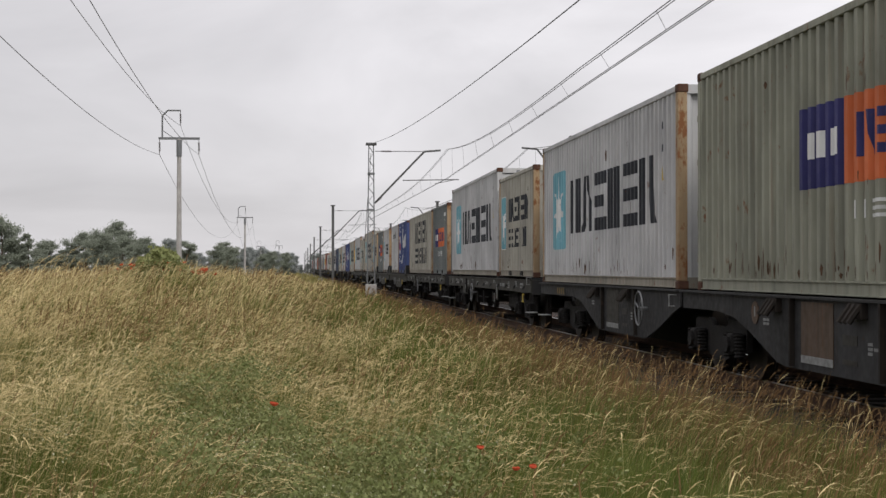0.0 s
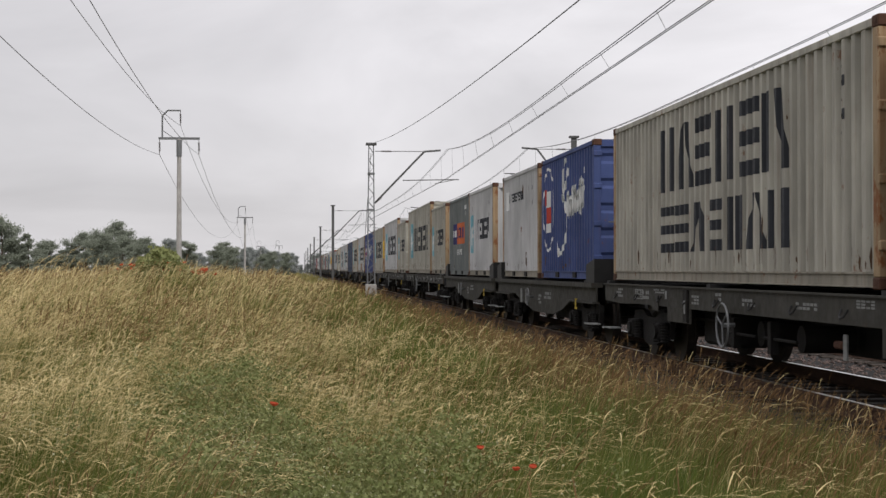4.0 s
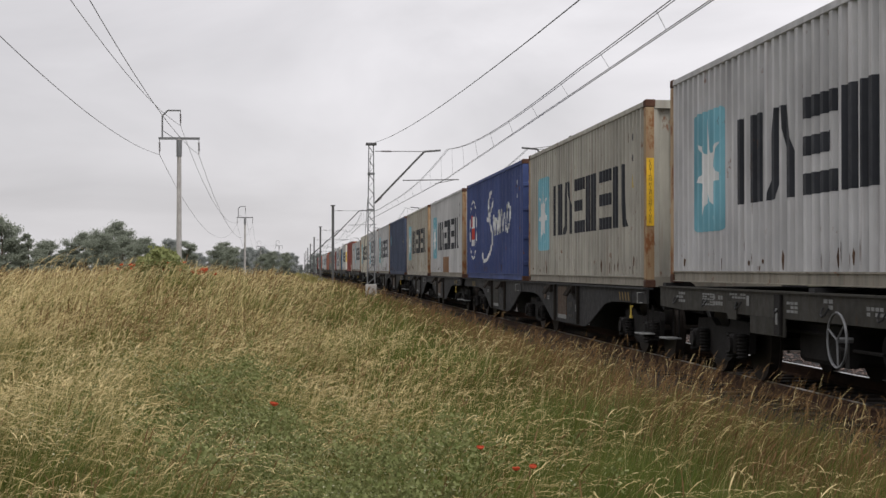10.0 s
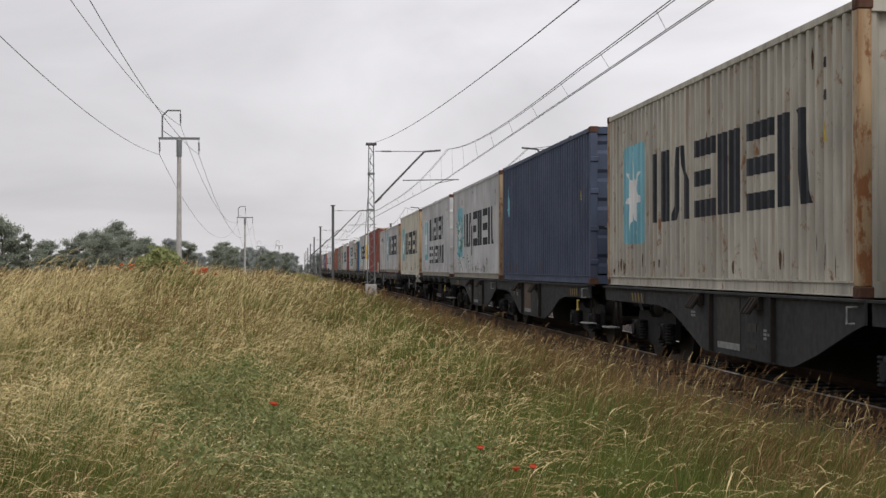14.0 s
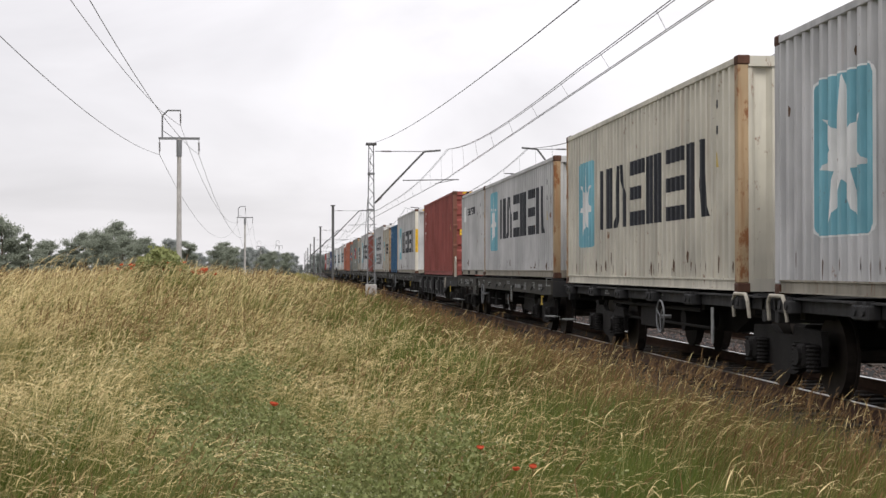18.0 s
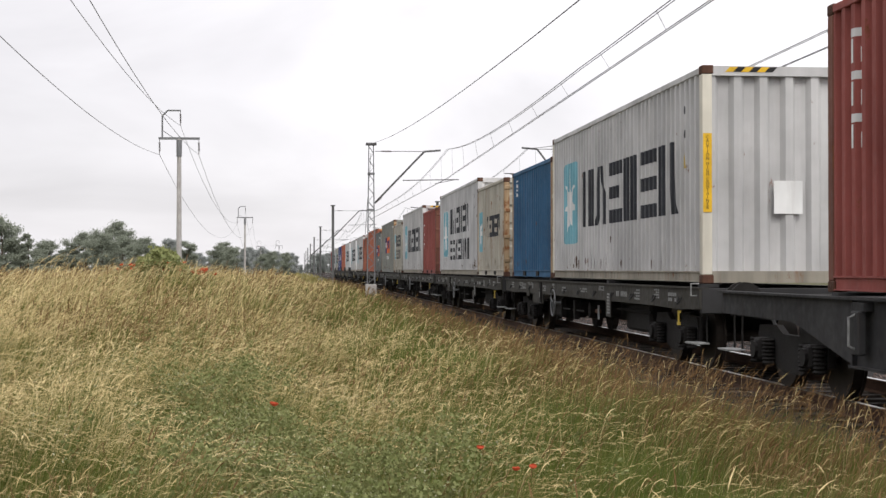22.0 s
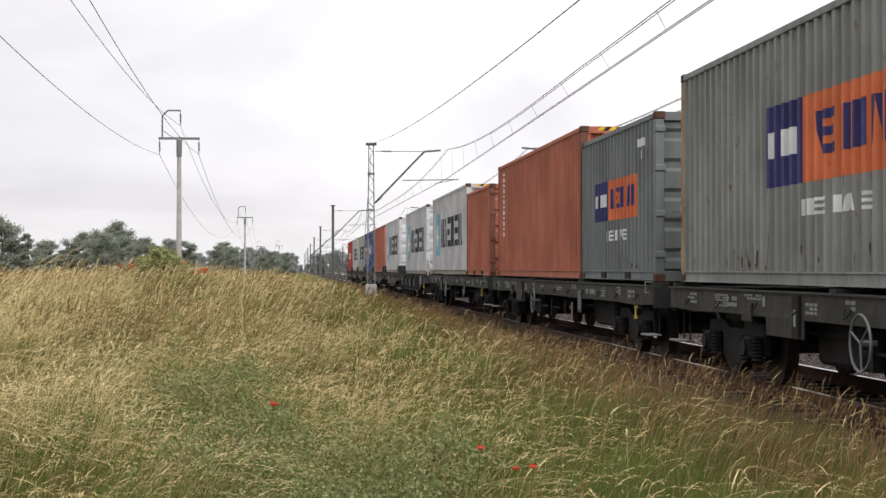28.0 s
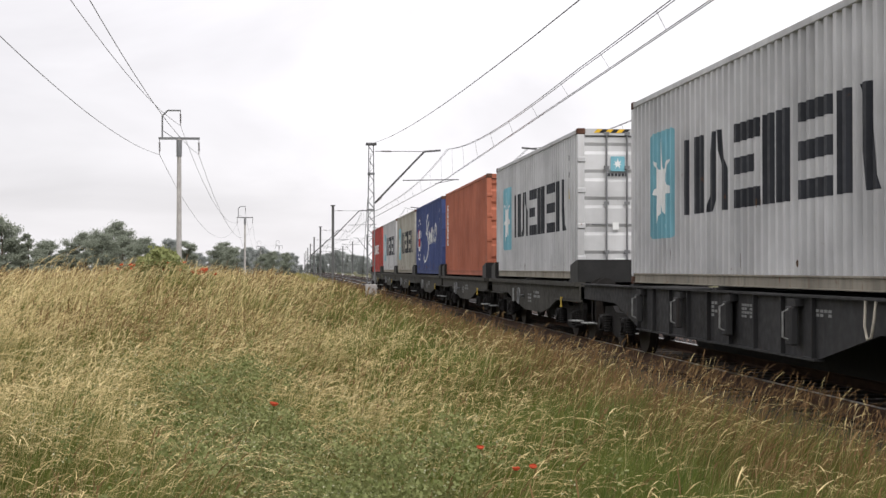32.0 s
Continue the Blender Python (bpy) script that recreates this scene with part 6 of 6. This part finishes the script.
def ribbons(base, height, lean, bend, width, turn, segs, head=None, seed=0):
    """Many bent tapering blades as one mesh. head: (pieces, length, width) of a plume with loose spikelets at each tip."""
    n = len(base)
    rs = np.random.RandomState(seed)
    t = np.linspace(0, 1, segs + 1)
    prof = 1 - 0.85 * t ** 1.5
    if head:
        t = np.array([0, 0.4, 0.65, 0.83, 0.865, 0.9, 0.935, 0.97, 1.0])
        segs = 8
        prof = np.array([1, 0.9, 0.8, 0.8, 0, 0, 0, 0, 0])
        plume = np.array([0, 0, 0, 0, 0.75, 1.0, 0.85, 0.55, 0.1]) * head[2] * 2
    dirx, diry = np.cos(lean), np.sin(lean)

    def along(tt):
        tt = np.asarray(tt)
        nod = 3.8 if head else 2.4
        out = bend[:, None] * height[:, None] * tt ** nod * (0.6 if head else 1.0)
        up = height[:, None] * (tt - (0.27 if head else 0.42) * np.minimum(bend[:, None], 1.4) * tt ** (7 if head else 5))
        return np.stack([base[:, None, 0] + dirx[:, None] * out, base[:, None, 1] + diry[:, None] * out, base[:, None, 2] + up], -1)

    c = along(np.broadcast_to(t, (n, segs + 1)))
    side = np.stack([np.cos(turn), np.sin(turn), np.zeros(n)], -1)[:, None]
    w = width[:, None] * prof
    if head:
        w = w + plume * (0.7 + 0.6 * rs.rand(n, 1))
    w = w[..., None] * 0.5
    L, R = c - side * w, c + side * w
    v = np.stack([L, R], 2).reshape(n, -1, 3)
    k = v.shape[1]
    f = [np.array([2 * s, 2 * s + 1, 2 * s + 3, 2 * s + 2]) for s in range(segs)]
    f = (np.array(f)[None] + k * np.arange(n)[:, None, None]).reshape(-1, 4)
    verts, faces = [v.reshape(-1, 3)], [f]
    if head:
        pieces, hl, hw = head
        tt = 0.83 + 0.145 * (np.arange(pieces) + rs.rand(n, pieces) * 0.6) / pieces
        p = along(tt)
        ax = along(tt + 0.05) - p
        ax /= np.linalg.norm(ax, axis=-1)[..., None] + 1e-9
        ax = ax + rs.randn(n, pieces, 3) * 0.3
        ax /= np.linalg.norm(ax, axis=-1)[..., None]
        sd = np.cross(ax, rs.randn(n, pieces, 3))
        sd /= np.linalg.norm(sd, axis=-1)[..., None] + 1e-9
        ln = (hl * (0.7 + 0.6 * rs.rand(n, pieces)))[..., None]
        wd = (hw * 0.6 * (0.7 + 0.6 * rs.rand(n, pieces)))[..., None]
        quad = np.stack([p, p + ax * ln * 0.5 + sd * wd, p + ax * ln, p + ax * ln * 0.5 - sd * wd], 2).reshape(-1, 3)
        off = len(verts[0])
        verts.append(quad)
        faces.append(np.arange(len(quad)).reshape(-1, 4) + off)
    return np.concatenate(verts), np.concatenate(faces)


def quads_mesh(name, verts, faces):
    me = bpy.data.meshes.new(name)
    me.vertices.add(len(verts))
    me.vertices.foreach_set("co", verts.astype(np.float32).ravel())
    me.loops.add(faces.size)
    me.loops.foreach_set("vertex_index", faces.astype(np.int32).ravel())
    me.polygons.add(len(faces))
    me.polygons.foreach_set("loop_start", np.arange(0, faces.size, 4, dtype=np.int32))
    me.update(calc_edges=True)
    return me


RS = np.random.RandomState(42)


def scatter(y0, y1, density):
    """Spots on the bank between two distances."""
    area = 0.5 * (y1 ** 2 - y0 ** 2) * 0.62
    n = int(area * density)
    y = np.sqrt(y0 ** 2 + (y1 ** 2 - y0 ** 2) * RS.rand(n))
    x = -0.205 * y - 0.5 + (0.6 * y + 1.0) * RS.rand(n)
    edge = x - 1.1 * step(15.5, 11, y) - 0.85 * step(15, 24, y) + 0.22 * patches(3.0 + 0 * y, y, 2.3, 3) + 0.16 * patches(1.0 + 0 * y, y, 5.1, 6)
    keep = (x < 4.9) & (RS.rand(n) < 1 - 0.95 * step(3.25, 4.0, edge))
    return x[keep], y[keep]


def patches(x, y, f=1.0, s=0.0):
    """Slow random field between about -1 and 1."""
    return (np.sin(x * 1.1 * f + 1.7 * np.sin(y * 0.31 * f + s) + s) + np.sin(y * 0.53 * f - 0.8 * x * f + 2.1 * s) + np.sin(0.37 * f * (x + y) * 1.9 + 5 * s)) / 2.4


def trough(x, y):
    """The darker green run of lower growth between the bank and the line."""
    return np.exp(-((x - 1.15 - 0.012 * y) / 1.0) ** 2) * step(12, 19, y)


def russet(x, y):
    """Share of red-brown grass: most near the line and on the far bank."""
    return np.clip(0.05 + 0.82 * step(1.6, 3.3, x - 0.3 * step(11, 8, y)) + 0.22 * step(15, 32, y) + 0.15 * trough(x, y) + 0.25 * patches(x, y, 0.8, 2), 0.02, 0.92)


def lush(x, y):
    """Green places: a strip beside the line and spots in the foreground."""
    g = 1.15 * np.exp(-((x - 1.7) / 0.95) ** 2 - ((y - 7.9) / 2.2) ** 2) + 0.35 * np.exp(-((x - 1.5) / 0.8) ** 2) * step(10, 14, y) * (1 - step(40, 60, y)) + 0.7 * np.exp(-((x + 1.4) / 0.8) ** 2 - ((y - 9.5) / 2.5) ** 2)
    return np.clip(g + 0.35 * patches(x, y, 1.2, 4), 0, 1)


def weedy(x, y):
    g = 1.0 * np.exp(-((x - 0.25) / 0.62) ** 2 - ((y - 9.2) / 1.9) ** 2) + 0.6 * np.exp(-((x + 0.6) / 0.45) ** 2 - ((y - 13.0) / 2.2) ** 2)
    return np.clip(g * (1.05 + 0.6 * patches(x, y, 3.7, 8)), 0, 1)


def tall(x, y):
    """Height of the grass: lower in the worn hollow that runs along the middle."""
    hollow = np.exp(-((x - 0.35 - 0.004 * y) / 0.8) ** 2)
    return (0.72 + 0.11 * patches(x, y, 1.5, 1) + 0.15 * patches(x, y, 4.3, 3)) * (1 - 0.34 * hollow) * (1 - 0.25 * weedy(x, y)) * (1 - 0.13 * step(2.6, 3.6, x) * (1 - step(15, 23, y)) - 0.06 * step(1.5, 3.2, x) * step(16, 24, y) - 0.22 * step(3.3, 4.4, x) * step(14, 20, y))


def lay(name, label, kind_name, x, y, hmin, hmax, wid, segs, head, mat, bendy, seed, wind=0.35, cell=0.0):
    """Blades on the given spots as one mesh, or, with a cell size, as patches that rock in the wind."""
    if cell:
        ids = np.floor(x / cell).astype(int) * 1000 + np.floor(y / cell).astype(int)
        for key in np.unique(ids):
            s = ids == key
            if s.sum() > 4:
                lay_patch(name, label, kind_name, x[s], y[s], hmin, hmax, wid, segs, head, mat, bendy, seed, wind, True)
        return
    lay_patch(name, label, kind_name, x, y, hmin, hmax, wid, segs, head, mat, bendy, seed, wind, False)


def lay_patch(name, label, kind_name, x, y, hmin, hmax, wid, segs, head, mat, bendy, seed, wind, rocks):
    n = len(x)
    base = np.stack([x, y, ground_z(x, y) - 0.02], -1)
    h = tall(x, y) * (hmin + (hmax - hmin) * RS.rand(n))
    lean = wind + 1.1 * patches(x, y, 1.9, 5) + RS.randn(n) * 0.6
    bend = np.abs(bendy * (0.5 + RS.rand(n)))
    mid = base.mean(0) if rocks else np.zeros(3)
    v, f = ribbons(base - mid, h, lean, bend, wid * (0.7 + 0.6 * RS.rand(n)), RS.rand(n) * 3.1416, segs, head, seed)
    ob = tagged(part(name, quads_mesh(name, v, f), mat), label, kind_name, "", "stuff")
    if rocks:
        ob.location = mid
        SWAYING.append((ob, tuple(mid)))


BANDS = ((3.6, 9, 1800, 180, 0.0034, 3), (9, 15, 950, 155, 0.0046, 3), (15, 26, 400, 105, 0.0075, 2), (26, 48, 170, 36, 0.014, 2), (48, 110, 30, 8, 0.042, 2))
HEADS = ((8, 0.028, 0.0032), (6, 0.032, 0.0038), (4, 0.045, 0.0052), (2, 0.06, 0.007), (2, 0.1, 0.016))
for band, (y0, y1, dens, ears, wide, segs) in enumerate(BANDS):
    x, y = scatter(y0, y1, dens)
    gr = RS.rand(len(x)) < weedy(x, y)
    dry = ~gr & (RS.rand(len(x)) < np.clip(0.46 - 0.1 * trough(x, y) - 0.35 * lush(x, y) - 0.2 * step(-0.5, 1.6, x) + 0.2 * patches(x, y, 2.2, 6), 0.04, 0.8))
    red = ~gr & ~dry & (RS.rand(len(x)) < (0.2 + 0.3 * step(2.0, 3.6, x)) * russet(x, y) * (1 - 0.8 * lush(x, y)))
    lf = ~gr & ~dry & ~red
    lay("grass_leaves", "green and yellowing meadow grass leaves", "grass", x[lf], y[lf], 0.4, 0.95, wide * 1.5, segs, None, G_LEAF, 0.3, 10 + band)
    lay("dry_grass_leaves", "dry straw-coloured meadow grass leaves", "grass", x[dry], y[dry], 0.4, 0.98, wide * 1.1, segs + 1, None, G_STRAW, 0.7, 15 + band)
    lay("russet_leaves", "reddish brown drying grass stalks", "grass", x[red], y[red], 0.5, 1.05, wide * 1.0, segs, None, G_RUSSET, 0.25, 18 + band)
    if gr.sum():
        lay("weed_leaves", "grey-green weeds among the grass", "weeds", x[gr], y[gr], 0.3, 0.8, wide * 2.0, segs, None, G_GREYGREEN, 0.4, 20 + band)
    x, y = scatter(y0, y1, ears)
    keep = RS.rand(len(x)) > 0.85 * weedy(x, y) + 0.62 * lush(x, y) + 0.36 * step(0.9, 2.2, x) + 0.25 * trough(x, y) + 0.3 * step(2.4, 3.6, x)
    x, y = x[keep], y[keep]
    red = RS.rand(len(x)) < russet(x, y)
    gold = ~red
    lay("seed_grass", "pale golden drooping seed heads of tall grass", "grass", x[gold], y[gold], 0.8, 1.28, wide * 0.45, segs, HEADS[band], G_GOLD, (0.9, 0.9, 0.8, 0.6, 0.5)[band], 30 + band, cell=(1.5, 2.5, 0, 0, 0)[band])
    lay("russet_grass", "red-brown seed heads of tall grass", "grass", x[red], y[red], 0.85, 1.3, wide * 0.45, segs, HEADS[band], G_RUSSET, (0.32, 0.32, 0.3, 0.3, 0.3)[band], 40 + band, cell=(1.5, 2.5, 0, 0, 0)[band])

# tall single stems along the edge of the ballast
x = 2.4 + 2.35 * RS.rand(1300)
y = 8.5 + 16 * RS.rand(1300) ** 1.3
half = RS.rand(1300) < 0.16
for sel, mat, nm in ((half, G_GOLD, "tall_seed_grass"), (~half, G_RUSSET, "tall_russet_grass")):
    lay(nm, "tall single grass stems beside the ballast", "grass", x[sel], y[sel], 0.95, 1.35, 0.0019, 6, (7, 0.03, 0.0022), mat, 0.3, 70, cell=2.0)

# tall stalks that stand over the crest of the bank
x = -3.0 - 1.8 * RS.rand(300)
y = 21 + 8 * RS.rand(300)
lay("crest_grass", "tall pale grass stalks on the crest of the bank", "grass", x, y, 1.1, 1.95, 0.006, 6, (6, 0.05, 0.006), G_GOLD, 0.6, 72)

# low growth between the tall grass and the rails
n = 34000
x = 3.6 + 1.75 * RS.rand(n)
y = 12 + 78 * RS.rand(n) ** 1.6
sel = patches(x * 2, y, 1.3, 9) + 0.9 * RS.rand(n) > 0.25 + 0.9 * step(4.6, 5.3, x)
brown = RS.rand(n) < 0.15
for pick, mat, nm in ((sel & brown, G_RUSSET, "low_dry_growth"), (sel & ~brown, G_LEAF, "low_weeds")):
    lay(nm, "low dull growth beside the ballast", "weeds", x[pick], y[pick], 0.14, 0.5, 0.014, 2, None, mat, 0.5, 75)

# the same meadow round and behind the viewpoint
n = 30000
y = -14 + 60 * RS.rand(n)
x = -18 + 21.5 * RS.rand(n)
sel = (y < 3.2) | (x < -0.21 * y - 0.6)
dry = RS.rand(n) < 0.4
for pick, mat, nm in ((sel & dry, G_STRAW, "dry_grass_leaves"), (sel & ~dry, G_LEAF, "grass_leaves")):
    lay(nm, "green and drying meadow grass leaves", "grass", x[pick], y[pick], 0.4, 0.9, 0.02, 2, None, mat, 0.5, 90)

# far meadow, seen edge-on
n = 12000
y = 110 + 420 * RS.rand(n) ** 1.5
x = -0.21 * y + RS.rand(n) * (0.21 * y + 4.4)
sel = (x < 4.4)
lay("far_grass", "far meadow grass fading into the distance", "grass", x[sel], y[sel], 0.7, 1.1, 0.16, 2, None, G_STRAW, 0.25, 60)


def floret_cloud(x, y, size, per, mat, name, label, kind_name):
    n = len(x)
    z = ground_z(x, y) + tall(x, y) * (0.7 + 0.35 * RS.rand(n))
    c = np.stack([x, y, z], -1)[:, None] + RS.randn(n, per, 3) * np.array([0.035, 0.035, 0.045])
    c = c.reshape(-1, 3)
    a = RS.randn(len(c), 3)
    a /= np.linalg.norm(a, axis=1)[:, None]
    b = np.cross(a, RS.randn(len(c), 3))
    b /= np.linalg.norm(b, axis=1)[:, None]
    s = size * (0.6 + 0.8 * RS.rand(len(c), 1))
    q = np.stack([c - a * s, c - b * s, c + a * s, c + b * s], 1).reshape(-1, 3)
    tagged(part(name, quads_mesh(name, q, np.arange(len(q)).reshape(-1, 4)), mat), label, kind_name, "", "stuff")


x, y = scatter(6.5, 16.5, 170)
k = RS.rand(len(x)) < 1.2 * weedy(x, y) * np.clip(0.35 + 1.3 * patches(x, y, 5.3, 2), 0, 1) + 0.2 * np.clip(patches(x, y, 2.6, 7), 0, 1) * step(1.2, 0.4, x)
floret_cloud(x[k], y[k], 0.0055, 6, FLORET, "white_florets", "tiny off-white flowers of the weeds", "flowers")
k = RS.rand(len(x)) < weedy(x, y)
floret_cloud(x[k], y[k], 0.0105, 34, G_GREYGREEN, "weed_foliage", "small grey-green leaves of flowering weeds", "weeds")

# bushy weeds on the mound
x = -3.65 + 0.75 * RS.randn(1500)
y = 40.5 + 0.8 * RS.randn(1500)
z = ground_z(x, y) + 0.62 * RS.rand(1500) * np.exp(-((x + 3.5) / 0.85) ** 2) * (1 + 0.25 * np.sin(5 * x)) + 0.25
c = np.stack([x, y, z], -1)[:, None] + RS.randn(1500, 8, 3) * 0.07
c = c.reshape(-1, 3)
a = RS.randn(len(c), 3) * 0.05
b = RS.randn(len(c), 3) * 0.025
q = np.stack([c - a, c - b, c + a, c + b], 1).reshape(-1, 3)
tagged(part("weed_clump", quads_mesh("weed_clump", q, np.arange(len(q)).reshape(-1, 4)), G_GREYGREEN), "bushy green weed clump on the low mound", "weeds", "", "stuff")


# poppies
def poppy(size):
    ob = thing("poppy", "bright red field poppy among the grass", "flower", "poppies")
    part("stem", pipe(bmesh.new(), [(0, 0, -0.6), (0.01, 0.0, -0.3), (0, 0, 0)], 0.0025, 5), G_LEAF, ob, "thin green stem")
    for i in range(4):
        bm = bmesh.new()
        rows = []
        for r, z in ((0.004, 0.0), (0.6, 0.25), (1.0, 0.75), (0.9, 1.05)):
            rows.append([bm.verts.new((size * r * math.cos(a + i * 1.5708), size * r * math.sin(a + i * 1.5708), size * z * (0.8 + 0.1 * (i % 2)))) for a in (-0.95, -0.5, 0, 0.5, 0.95)])
        for p, s in zip(rows, rows[1:]):
            for j in range(4):
                bm.faces.new((p[j], p[j + 1], s[j + 1], s[j]))
        part("petal", bm, POPPY, ob, "crinkled red petal")
    part("seed_head", rod(bmesh.new(), (0, 0, 0.0), (0, 0, size * 0.5), size * 0.22, 8), BLACK, ob, "dark seed head")
    return ob


first_poppy = poppy(0.027)
spots = [(-0.13, 9.3, 0.595), (0.86, 7.15, 0.575), (1.0, 6.95, 0.5), (1.1, 7.1, 0.49)]
rp = random.Random(9)
for i in range(26):
    spots.append((-2.42 + rp.gauss(0, 0.1), 40.3 + rp.gauss(0, 0.25), 1.3 + rp.uniform(-0.06, 0.1)))
for i in range(12):
    spots.append((-4.15 + rp.gauss(0, 0.28), 39.5 + rp.gauss(0, 0.4), 1.4 + rp.uniform(-0.12, 0.16)))
for i in range(7):
    spots.append((-3.2 + rp.gauss(0, 0.3), 39.5 + rp.gauss(0, 0.4), 1.46 + rp.uniform(-0.12, 0.1)))
for i, (px, py, pz) in enumerate(spots):
    s = 1.0 if i == 0 else 0.7 if i < 4 else 2.0
    m = pose(px, py, pz, rp.uniform(-25, 25), rp.uniform(-25, 25), rp.uniform(0, 360)) @ Matrix.Diagonal((s, s, s, 1))
    if i == 0:
        first_poppy.matrix_world = m
    else:
        copy_thing(first_poppy, m)

# a small insect that crosses close by
insect = thing("flying_insect", "small dark flying insect with blurred pale wings", "insect")
bm = rod(bmesh.new(), (-0.0028, 0, 0.0004), (0.0, 0, 0), 0.0006, 8, 0.0009)
rod(bm, (0.0, 0, 0), (0.002, 0, -0.0004), 0.0009, 8, 0.0004)
part("body", bm, PORCELAIN, insect, "dark slender body")
for side in (-1, 1):
    bm = bmesh.new()
    bm.faces.new([bm.verts.new(v) for v in ((0.0003, 0, 0.0008), (-0.0008, side * 0.002, 0.0012), (-0.0018, side * 0.0042, 0.0014), (-0.0028, side * 0.0036, 0.0012), (-0.0024, side * 0.0012, 0.001))])
    part("wing", bm, CHALK, insect, "thin pale wing")

motions()
